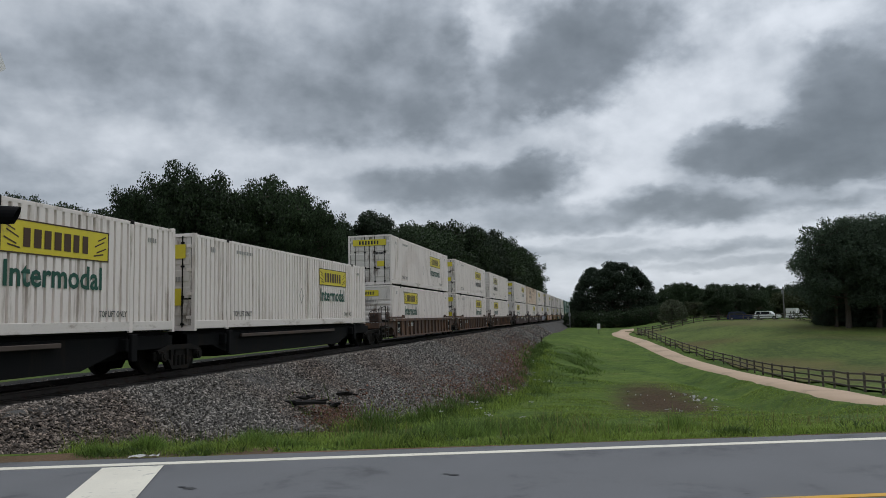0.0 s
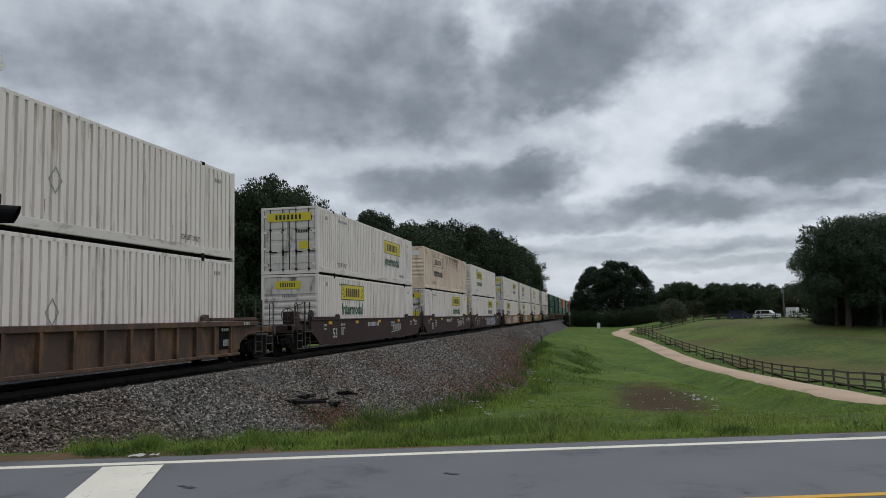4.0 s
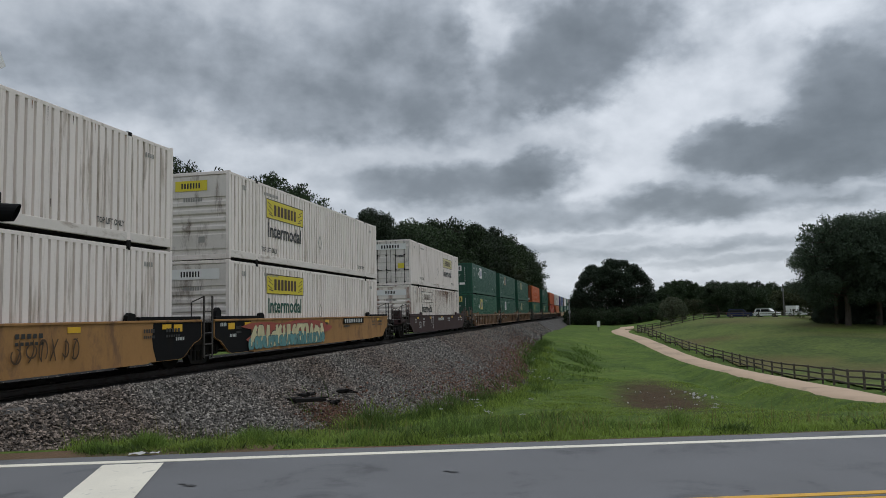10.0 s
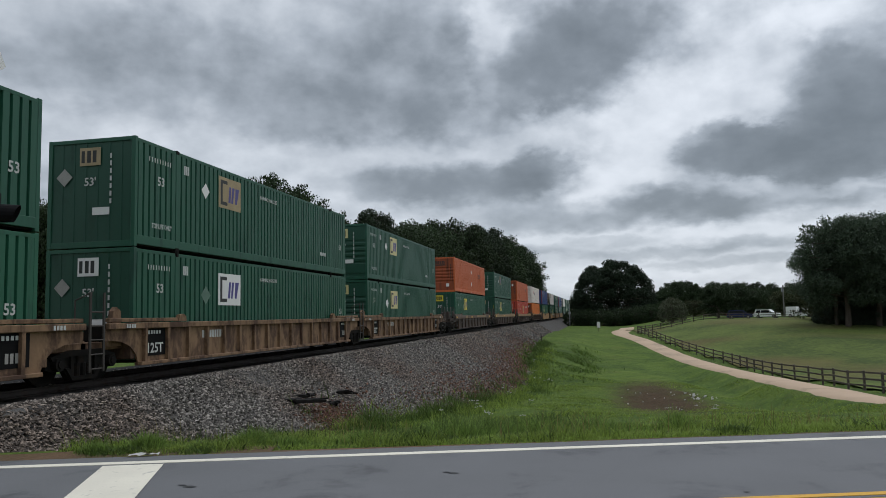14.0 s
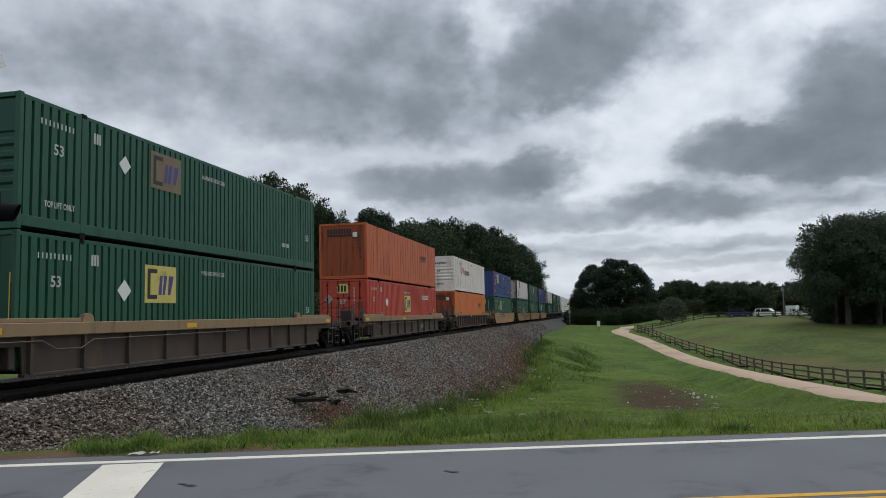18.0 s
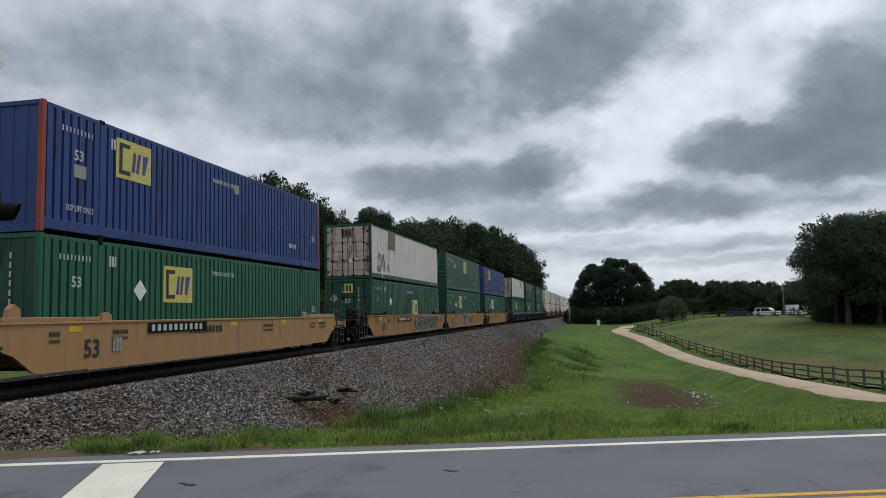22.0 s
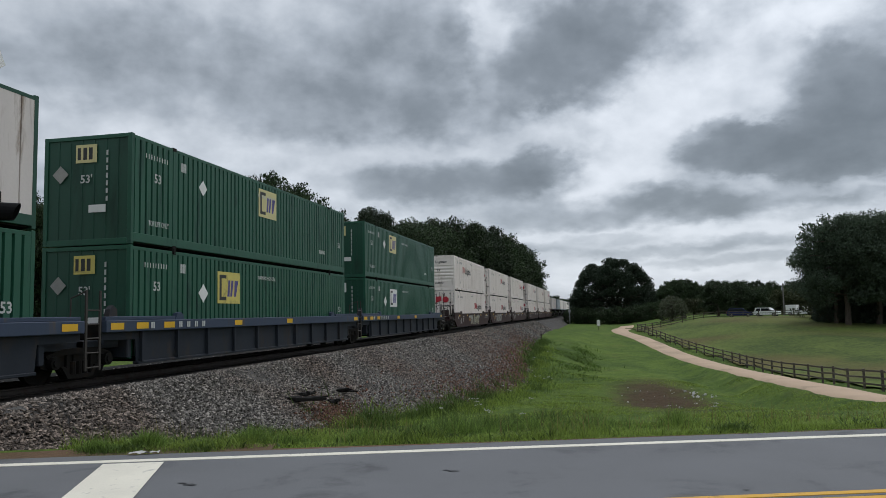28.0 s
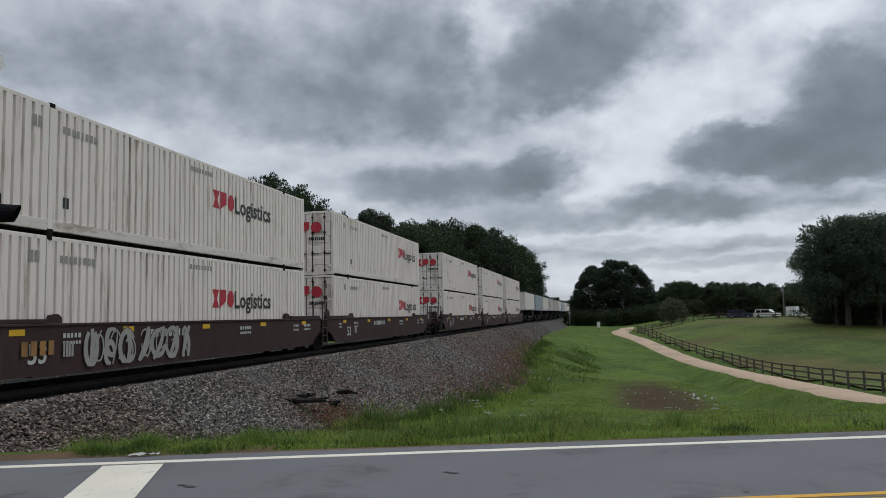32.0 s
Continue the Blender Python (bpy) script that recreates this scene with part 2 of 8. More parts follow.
W_BLACK = paint("black car paint", (0.006, 0.006, 0.0065), (0.02, 0.016, 0.013), 0.25, 0.8, spec=0.12)
STEEL = mat("grimy truck steel", (0.011, 0.010, 0.009), 0.75, 0.1, 0.2, 4, 30, 0.002, 40, (0.024, 0.017, 0.012), 0.4, 4, spec=0.12)
TREAD = mat("polished wheel tread", (0.35, 0.33, 0.31), 0.35, 0.9, 0.1, 6, 60)
RAILTOP = mat("worn rail steel", (0.034, 0.028, 0.024), 0.5, 0.5, 0.15, 2, 40, 0, 0, (0.04, 0.024, 0.016), 0.4, 3)
TIE = mat("creosoted tie wood", (0.022, 0.018, 0.015), 0.9, 0, 0.35, 3, 25, 0.008, 30, each=0.5, stretch=(4, 1, 4))
DARK = mat("dark rubber", (0.012, 0.012, 0.013), 0.6, 0, 0.1, 4, 30)
LABEL_Y = mat("yellow label film", (0.66, 0.54, 0.035), 0.45, 0, 0.06, 2, 20, 0, 0, (0.35, 0.27, 0.08), 0.18, 2)
LABEL_E = mat("weathered yellow panel", (0.60, 0.50, 0.13), 0.5, 0, 0.12, 2, 20, 0, 0, (0.28, 0.22, 0.09), 0.3, 2)
LABEL_DULL = mat("weathered brown panel", (0.20, 0.145, 0.085), 0.6, 0, 0.25, 2, 20)
LABEL_TAN = mat("bleached tan panel", (0.34, 0.26, 0.15), 0.6, 0, 0.3, 2, 20)
DULL_GREEN = mat("dull green placard", (0.10, 0.17, 0.13), 0.5, 0, 0.2, 4, 20)
LABEL_FADE = mat("faded yellow label film", (0.60, 0.53, 0.26), 0.5, 0, 0.1, 2, 20)
LABEL_W = mat("white label film", (0.72, 0.71, 0.69), 0.45, 0, 0.05, 2, 20)
INK = mat("black lettering", (0.025, 0.025, 0.024), 0.5, 0, 0.2, 4, 20)
INK_BROWN = mat("dark brown lettering", (0.06, 0.03, 0.012), 0.5, 0, 0.2, 4, 20)
INK_GREEN = mat("dark green lettering", (0.012, 0.075, 0.05), 0.5, 0, 0.2, 4, 20)
INK_RED = mat("red lettering", (0.42, 0.02, 0.035), 0.5, 0, 0.15, 4, 20)
INK_PINK = mat("bleached red lettering", (0.50, 0.22, 0.19), 0.5, 0, 0.35, 1.2, 20)
INK_BLUE = mat("violet blue lettering", (0.07, 0.06, 0.22), 0.5, 0, 0.15, 4, 20)
INK_WORN = mat("worn black lettering", (0.10, 0.095, 0.09), 0.6, 0, 0.5, 6, 30)
INK_WHITE = mat("white lettering", (0.46, 0.47, 0.45), 0.5, 0, 0.15, 4, 20)
INK_GREY = mat("worn grey lettering", (0.30, 0.29, 0.27), 0.6, 0, 0.2, 4, 20)
YELLOW_MARK = mat("yellow reflective mark", (0.66, 0.38, 0.02), 0.4, 0, 0.1, 3, 20)
ROAD = mat("worn asphalt", (0.129, 0.131, 0.137), 0.85, 0, 0.17, 0.5, 130, 0.003, 220, (0.075, 0.076, 0.08), 0.27, 0.9)
LINE_W = mat("white road paint", (0.72, 0.675, 0.57), 0.7, 0, 0.12, 1.5, 60, 0.002, 150, (0.25, 0.24, 0.23), 0.16, 6)
LINE_Y = mat("yellow road paint", (0.62, 0.34, 0.04), 0.7, 0, 0.12, 1.5, 60, 0.002, 150, (0.2, 0.15, 0.08), 0.16, 6)
PATH = mat("pale path concrete", (0.45, 0.325, 0.225), 0.85, 0, 0.12, 0.4, 20, 0.003, 60, (0.28, 0.22, 0.16), 0.3, 0.3)
FENCE = mat("dark brown fence board", (0.085, 0.07, 0.056), 0.8, 0, 0.3, 3, 30, 0.003, 40, each=0.5)
BARK = mat("grey-brown bark", (0.075, 0.06, 0.048), 0.95, 0, 0.3, 3, 20, 0.02, 12, stretch=(1, 1, 0.3))
GLASS = mat("dark car glass", (0.015, 0.018, 0.02), 0.08, 0, 0.02, 2, 20, spec=0.6)


def leaf_mat(name, colour, vary, through_light=0.25):
    """Leaves: each clump its own tone, a little light through."""
    m = bpy.data.materials.new(name)
    m.use_nodes = True
    t = m.node_tree
    k = Nodes(t)
    bsdf = t.nodes["Principled BSDF"]
    own = t.nodes.new("ShaderNodeNewGeometry").outputs["Random Per Island"]
    tone = k.m("ADD", 1 - vary, k.m("MULTIPLY", own, 2 * vary))
    obr = t.nodes.new("ShaderNodeObjectInfo").outputs["Random"]
    tone = k.m("MULTIPLY", tone, k.m("ADD", 0.8, k.m("MULTIPLY", obr, 0.4)))
    col = k.mix(1.0, tuple(colour), k.xyz(tone, tone, k.m("MULTIPLY", tone, 0.95)), "MULTIPLY")
    k.put(bsdf.inputs["Base Color"], col)
    bsdf.inputs["Roughness"].default_value = 0.65
    bsdf.inputs["Specular IOR Level"].default_value = 0.25
    tr = t.nodes.new("ShaderNodeBsdfTranslucent")
    k.put(tr.inputs[0], col)
    mx = t.nodes.new("ShaderNodeMixShader")
    mx.inputs[0].default_value = through_light
    t.links.new(bsdf.outputs[0], mx.inputs[1])
    t.links.new(tr.outputs[0], mx.inputs[2])
    t.links.new(mx.outputs[0], t.nodes["Material Output"].inputs[0])
    MATS[name] = m
    return m


LEAF_SHADE = leaf_mat("shade tree leaves", (0.056, 0.08, 0.054), 0.5, 0.42)
LEAF_BUSH = leaf_mat("grey-green clipped leaves", (0.085, 0.098, 0.062), 0.35)
LEAF = leaf_mat("dark summer leaves", (0.032, 0.052, 0.023), 0.62)
LEAF_UNDER = leaf_mat("dull bluish undergrowth leaves", (0.06, 0.082, 0.06), 0.35, 0.35)
LEAF_DARK = leaf_mat("blackish green leaves", (0.022, 0.036, 0.02), 0.35)
LEAF_PINE = leaf_mat("dull leaves", (0.026, 0.040, 0.022), 0.4)
LEAF_LIGHT = leaf_mat("olive leaves", (0.05, 0.06, 0.026), 0.4)
BLADE = leaf_mat("grass blades", (0.18, 0.25, 0.05), 0.5, 0.5)
BLADE_LONG = leaf_mat("long grass blades", (0.12, 0.185, 0.042), 0.6, 0.45)
BLADE_DEEP = leaf_mat("deep green weed leaves", (0.085, 0.135, 0.032), 0.5, 0.4)
BLADE_DRY = leaf_mat("seeding grass", (0.24, 0.21, 0.085), 0.4, 0.5)


def ground_mat(name, low, high, third, scale, rough=0.95, bump=0.03, bump_scale=14.0):
    """Two ground tones in broad patches with fine mottling and a third in drifts."""
    m = bpy.data.materials.new(name)
    m.use_nodes = True
    t = m.node_tree
    k = Nodes(t)
    bsdf = t.nodes["Principled BSDF"]
    where = t.nodes.new("ShaderNodeTexCoord").outputs["Object"]
    a = k.noise(where, scale, 4, 0.6).outputs["Fac"]
    b = k.noise(where, scale * 22, 4, 0.7).outputs["Fac"]
    c = k.noise(where, scale * 0.45, 3, 0.5, 0.5).outputs["Fac"]
    f = k.ramp(k.m("ADD", k.m("MULTIPLY", a, 0.55), k.m("MULTIPLY", b, 0.45)), [(0.36, 0.0), (0.64, 1.0)])
    col = k.mix(f, tuple(low), tuple(high))
    col = k.mix(k.m("MULTIPLY", k.ramp(c, [(0.46, 0.0), (0.66, 1.0)]), 0.62), col, tuple(third))
    k.put(bsdf.inputs["Base Color"], col)
    bsdf.inputs["Roughness"].default_value = rough
    bsdf.inputs["Specular IOR Level"].default_value = 0.2
    n = t.nodes.new("ShaderNodeBump")
    n.inputs["Strength"].default_value, n.inputs["Distance"].default_value = 0.7, bump
    k.put(n.inputs["Height"], k.noise(where, bump_scale, 5, 0.7).outputs["Fac"])
    k.put(bsdf.inputs["Normal"], n.outputs[0])
    MATS[name] = m
    return m


def lawn_mat():
    """Rough mown grass: tufts, mower streaks, dark drifts and paler dry ones, with relief to match."""
    m = bpy.data.materials.new("mown grass")
    m.use_nodes = True
    t = m.node_tree
    k = Nodes(t)
    bsdf = t.nodes["Principled BSDF"]
    where = t.nodes.new("ShaderNodeTexCoord").outputs["Object"]
    turn = t.nodes.new("ShaderNodeVectorRotate")
    turn.inputs["Angle"].default_value = 0.55
    k.put(turn.inputs["Vector"], where)
    along = k.v("MULTIPLY", turn.outputs[0], (0.35, 1.3, 1.0))
    wide = k.noise(where, 0.16, 4, 0.6, 0.6).outputs["Fac"]
    streak = k.noise(along, 1.1, 4, 0.62, 0.4).outputs["Fac"]
    tuft = k.noise(where, 2.4, 5, 0.7).outputs["Fac"]
    fine = k.noise(where, 13.0, 4, 0.7).outputs["Fac"]
    f = k.m("ADD", k.m("ADD", k.m("MULTIPLY", wide, 0.28), k.m("MULTIPLY", streak, 0.30)), k.m("ADD", k.m("MULTIPLY", tuft, 0.27), k.m("MULTIPLY", fine, 0.15)))
    col = k.ramp(f, [(0.34, (0.020, 0.036, 0.010)), (0.45, (0.049, 0.086, 0.016)), (0.54, (0.09, 0.138, 0.024)), (0.68, (0.16, 0.20, 0.044))], "LINEAR")
    dry = k.ramp(k.noise(where, 0.33, 4, 0.6, 0.4).outputs["Fac"], [(0.54, 0.0), (0.75, 1.0)])
    col = k.mix(k.m("MULTIPLY", dry, 0.45), col, (0.10, 0.095, 0.032))
    k.put(bsdf.inputs["Base Color"], col)
    bsdf.inputs["Roughness"].default_value = 0.95
    bsdf.inputs["Specular IOR Level"].default_value = 0.15
    n = t.nodes.new("ShaderNodeBump")
    n.inputs["Strength"].default_value, n.inputs["Distance"].default_value = 0.9, 0.22
    k.put(n.inputs["Height"], k.m("ADD", k.m("MULTIPLY", streak, 0.7), k.m("ADD", k.m("MULTIPLY", tuft, 0.6), k.m("MULTIPLY", fine, 0.15))))
    k.put(bsdf.inputs["Normal"], n.outputs[0])
    MATS["mown grass"] = m
    return m


GRASS = lawn_mat()
FIELD = ground_mat("dry pasture", (0.036, 0.058, 0.013), (0.108, 0.14, 0.03), (0.125, 0.088, 0.036), 0.085)
CLAY = ground_mat("red clay soil", (0.10, 0.062, 0.036), (0.16, 0.10, 0.06), (0.07, 0.06, 0.03), 0.6)
BALLAST = ground_mat("ballast bed", (0.035, 0.033, 0.032), (0.11, 0.105, 0.10), (0.06, 0.048, 0.038), 1.2, 0.95, 0.05, 9.0)
# near-black tones hold the shade under the cars as well as oil
OILY_SHADE = ground_mat("oily track bed with painted shade", (0.009, 0.008, 0.008), (0.026, 0.024, 0.022), (0.02, 0.016, 0.013), 1.2, 0.9, 0.05, 9.0)
CLAY_STONE = leaf_mat("clay-stained stones", (0.15, 0.071, 0.046), 0.6)


def stone_mat():
    """Broken granite: most stones mid grey, a few pale, brown dust in drifts."""
    m = leaf_mat("granite ballast stones", (0.155, 0.148, 0.141), 0.5, 0.0)
    t = m.node_tree
    k = Nodes(t)
    bsdf = t.nodes["Principled BSDF"]
    own = t.nodes.new("ShaderNodeNewGeometry").outputs["Random Per Island"]
    tone = k.m("MULTIPLY_ADD", k.m("POWER", own, 2.3), 2.05, 0.36)
    where = t.nodes.new("ShaderNodeTexCoord").outputs["Object"]
    drift = k.ramp(k.noise(where, 0.16, 4, 0.6).outputs["Fac"], [(0.42, 0.0), (0.66, 1.0)])
    col = k.mix(k.m("MULTIPLY", drift, 0.6), (0.150, 0.136, 0.121), (0.125, 0.086, 0.064))
    k.put(bsdf.inputs["Base Color"], k.mix(1.0, col, k.xyz(tone, tone, tone), "MULTIPLY"))
    return m


STONE = stone_mat()


def bare_hollow(m):
    """A bare clay patch with a ragged soft edge on the lawn."""
    t = m.node_tree
    k = Nodes(t)
    bsdf = t.nodes["Principled BSDF"]
    green = bsdf.inputs["Base Color"].links[0].from_socket
    where = t.nodes.new("ShaderNodeTexCoord").outputs["Object"]
    edge = k.v("SUBTRACT", k.noise(where, 0.5, 5, 0.65).outputs["Color"], (0.5, 0.5, 0.5))
    at = k.v("ADD", where, k.v("MULTIPLY", edge, (10.0, 4.5, 0.0)))
    d = k.v("MULTIPLY", k.v("SUBTRACT", at, (44.5, -3.2, 0.0)), (1 / 21.0, 1 / 4.1, 0.0))
    fac = k.ramp(k.v("LENGTH", d), [(0.25, 1.0), (1.12, 0.0)])
    grit = k.noise(where, 6.0, 5, 0.7).outputs["Fac"]
    soil = k.mix(k.ramp(grit, [(0.35, 0.0), (0.65, 1.0)]), (0.034, 0.022, 0.013), (0.088, 0.052, 0.03))
    k.put(bsdf.inputs["Base Color"], k.mix(k.m("MULTIPLY", fac, 0.96), green, soil))


bare_hollow(GRASS)
# ---- building helpers ----
def shape(name, verts, faces, material=None, smooth=False):
    me = bpy.data.meshes.new(name)
    me.from_pydata([tuple(v) for v in verts], [], [tuple(f) for f in faces])
    if material:
        me.materials.append(material)
    if smooth:
        me.polygons.foreach_set("use_smooth", [True] * len(me.polygons))
    me.update()
    return me


class Lump:
    """Collects boxes, prisms and rods into one mesh."""

    def __init__(self):
        self.v, self.f = [], []

    def add(self, verts, faces):
        n = len(self.v)
        self.v += [tuple(p) for p in verts]
        self.f += [tuple(i + n for i in f) for f in faces]
        return self

    def box(self, x0, x1, y0, y1, z0, z1, b=0.0):
        if b <= 0:
            vs = [(x, y, z) for x in (x0, x1) for y in (y0, y1) for z in (z0, z1)]
            return self.add(vs, [(0, 1, 3, 2), (4, 6, 7, 5), (0, 4, 5, 1), (2, 3, 7, 6), (0, 2, 6, 4), (1, 5, 7, 3)])
        # chamfered box
        vs, fs = [], []
        for i, x in enumerate((x0, x1)):
            for j, y in enumerate((y0, y1)):
                for l, z in enumerate((z0, z1)):
                    sx, sy, sz = (1 if i == 0 else -1), (1 if j == 0 else -1), (1 if l == 0 else -1)
                    vs += [(x, y + sy * b, z + sz * b), (x + sx * b, y, z + sz * b), (x + sx * b, y + sy * b, z)]
        c = lambda i, j, l, a: (i * 4 + j * 2 + l) * 3 + a
        for i in (0, 1):
            fs.append([c(i, 0, 0, 0), c(i, 0, 1, 0), c(i, 1, 1, 0), c(i, 1, 0, 0)][:: 1 if i == 0 else -1])
        for j in (0, 1):
            fs.append([c(0, j, 0, 1), c(1, j, 0, 1), c(1, j, 1, 1), c(0, j, 1, 1)][:: 1 if j == 0 else -1])
        for l in (0, 1):
            fs.append([c(0, 0, l, 2), c(0, 1, l, 2), c(1, 1, l, 2), c(1, 0, l, 2)][:: 1 if l == 0 else -1])
        for i in (0, 1):
            for j in (0, 1):
                fs.append([c(i, j, 0, 0), c(i, j, 1, 0), c(i, j, 1, 1), c(i, j, 0, 1)])
            for l in (0, 1):
                fs.append([c(i, 0, l, 0), c(i, 1, l, 0), c(i, 1, l, 2), c(i, 0, l, 2)])
        for j in (0, 1):
            for l in (0, 1):
                fs.append([c(0, j, l, 1), c(1, j, l, 1), c(1, j, l, 2), c(0, j, l, 2)])
        for i in (0, 1):
            for j in (0, 1):
                for l in (0, 1):
                    fs.append([c(i, j, l, 0), c(i, j, l, 1), c(i, j, l, 2)])
        return self.add(vs, fs)

    def prism(self, outline, y0, y1):
        """An outline in x and z, drawn out along y."""
        n = len(outline)
        vs = [(x, y0, z) for x, z in outline] + [(x, y1, z) for x, z in outline]
        fs = [tuple(range(n)), tuple(range(2 * n - 1, n - 1, -1))]
        fs += [(i, i + n, (i + 1) % n + n, (i + 1) % n) for i in range(n)]
        return self.add(vs, fs)

    def rod(self, a, b, r, n=8, r2=None):
        a, b = Vector(a), Vector(b)
        q = (b - a).to_track_quat("Z", "Y").to_matrix()
        r2 = r if r2 is None else r2
        vs = []
        for p, rr in ((a, r), (b, r2)):
            vs += [p + q @ Vector((rr * math.cos(6.28318 * i / n), rr * math.sin(6.28318 * i / n), 0)) for i in range(n)]
        fs = [(i, (i + 1) % n, (i + 1) % n + n, i + n) for i in range(n)] + [tuple(range(n - 1, -1, -1)), tuple(range(n, 2 * n))]
        return self.add(vs, fs)

    def mesh(self, name, material=None, smooth=False):
        me = shape(name, self.v, self.f, material, smooth)
        b = bmesh.new()
        b.from_mesh(me)
        bmesh.ops.recalc_face_normals(b, faces=b.faces)
        b.to_mesh(me)
        b.free()
        return me


def part(name, me, parent, material=None, label="", at=None):
    """Links a mesh as one object under a thing or a part."""
    ob = new(name, me)
    ob.parent = parent
    if at is not None:
        ob.matrix_basis = at
    if material:
        if not me.materials:
            me.materials.append(material)
        if me.materials[0] != material:
            ob.material_slots[0].link = "OBJECT"
            ob.material_slots[0].material = material
    if label:
        ob["label"] = label
    if name in SMALL:
        ob["kind"] = "stuff"
    return ob


SMALL = ("number_marking", "name_marking", "paint_scrawl", "data_panel")


def thing(name, label, category, group="", kind="", at=None):
    ob = new(name)
    ob.empty_display_size = 0.3
    if at is not None:
        ob.matrix_basis = at
    return tagged(ob, label, category, group, kind)


WORDS = {}


def words(text, height, width=None, thick=0.004):
    """A word as a mesh in the x-z plane, from its lower left corner, facing -y."""
    key = (text, round(height, 3), width)
    if key not in WORDS:
        c = bpy.data.curves.new("text", "FONT")
        c.body, c.size, c.resolution_u, c.extrude, c.offset = text, 1.0, 2, 0.0, 0.022
        o = bpy.data.objects.new("text", c)
        scene.collection.objects.link(o)
        bpy.context.view_layer.update()
        me = bpy.data.meshes.new_from_object(o.evaluated_get(bpy.context.evaluated_depsgraph_get()))
        bpy.data.objects.remove(o)
        co = np.zeros(len(me.vertices) * 3)
        me.vertices.foreach_get("co", co)
        co = co.reshape(-1, 3)
        lo, hi = co.min(0), co.max(0)
        s = height / 0.73
        sx = s if width is None else width / max(hi[0] - lo[0], 1e-6)
        out = np.stack([(co[:, 0] - lo[0]) * sx, np.full(len(co), -thick), co[:, 1] * s], 1)
        me.vertices.foreach_set("co", out.ravel())
        me.name = "lettering"
        me.update()
        WORDS[key] = me
    return WORDS[key]


def bars(n, width, height, seed=0, gap=0.25):
    """A row of n upright bars standing for writing that is not spelt out, in the x-z plane."""
    key = ("bars", n, round(width, 3), round(height, 3), seed, gap)
    if key not in WORDS:
        r = random.Random(seed)
        L = Lump()
        step = width / n
        for i in range(n):
            w = step * (1 - gap) * r.uniform(0.8, 1.0)
            L.add([(i * step, -0.004, 0), (i * step + w, -0.004, 0), (i * step + w, -0.004, height), (i * step, -0.004, height)], [(0, 1, 2, 3)])
        WORDS[key] = L.mesh("marking_bars")
    return WORDS[key]


def plate(width, height, thick=0.003):
    key = ("plate", round(width, 3), round(height, 3))
    if key not in WORDS:
        WORDS[key] = Lump().box(0, width, -thick, 0, 0, height).mesh("plate")
    return WORDS[key]


# ---- the ground ----
ROAD_N = Vector((0.963, 0.2695))
ROAD_D = Vector((0.2695, -0.963))
EDGE = 9.19


def smooth(a, b, v):
    u = np.clip((v - a) / (b - a), 0, 1)
    return u * u * (3 - 2 * u)


def fence_y(x):
    return np.interp(x, [20, 49, 60, 66, 84, 106, 134, 170], [-16.6, -15.8, -15.5, -14.9, -13.5, -10.1, -6.1, -2.0])


def natural(x, y):
    """Height of the ground away from the embankment."""
    q = 0.963 * x + 0.2695 * y - EDGE
    z = -4.2 * (1 - np.exp(-np.maximum(q - 0.7, 0) / 26.0)) - 0.45 * smooth(2, -14, y) * smooth(8, 30, q)
    z = z + 2.4 * smooth(55, 125, q) + 1.2 * smooth(125, 400, q)
    w = fence_y(x) - y
    z = z + 2.0 * smooth(0, 17, w) * smooth(60, 135, x)
    # the hollow with bare soil, and the bank beside the path
    z = z - 0.6 * np.exp(-(((x - 43) / 9) ** 2 + ((y + 3.0) / 4.5) ** 2))
    bank = np.exp(-(((y - fence_y(x) - 4.2) / 2.6) ** 2)) * smooth(24, 34, x) * (1 - smooth(70, 100, x))
    z = z + 0.45 * bank
    w = y - fence_y(x)
    along = smooth(26, 36, x) * (1 - smooth(66, 90, x))
    z = z - 0.55 * np.exp(-(((w - 7.4) / 1.7) ** 2)) * along
    z = z + 0.09 * np.sin(x * 1.15 + w * 0.9 + 0.8 * np.sin(x * 0.37)) * np.exp(-(((w - 7.2) / 1.2) ** 2)) * along
    # the grass climbs the far bank
    z = z + np.interp(x, [48, 57, 66, 78, 88, 105, 125, 145], [0, 0.4, 1.15, 1.5, 1.55, 1.15, 0.45, 0.1]) * smooth(-1.5, 6.0, y)
    z = z - 0.12 * np.exp(-(((y - fence_y(x)) / 1.3) ** 2)) * smooth(44, 60, x) * (1 - smooth(110, 130, x))
    z = z - 0.25 * smooth(-8, -12.5, y) * smooth(24, 34, x) * (1 - smooth(36, 47, x))
    far_side = smooth(9.5, 17, y)
    z = z * (1 - far_side) + far_side * (-0.15 + 1.85 * smooth(20, 42, y) * (1 - smooth(55, 72, x)))
    rough = 0.05 * np.sin(x * 0.9 + 1.3 * np.sin(y * 0.7)) * np.sin(y * 1.1 + 0.4) + 0.03 * np.sin(x * 2.3 + y * 1.7)
    rough = rough * (1 - 0.92 * np.exp(-(((y - fence_y(x) - 3.1) / 2.3) ** 4))) * (1 - 0.7 * smooth(60, 75, x))
    return z + rough * smooth(0.8, 4.0, q) - 0.06 * (1 - smooth(0.55, 0.95, q))


def ground_grid(xs, ys, lift=0.0):
    X, Y = np.meshgrid(xs, ys, indexing="ij")
    Z = natural(X, Y) + lift
    n, m = len(xs), len(ys)
    verts = np.stack([X, Y, Z], -1).reshape(-1, 3)
    i, j = np.meshgrid(np.arange(n - 1), np.arange(m - 1), indexing="ij")
    a = (i * m + j).ravel()
    return verts, np.stack([a, a + m, a + m + 1, a + 1], 1)


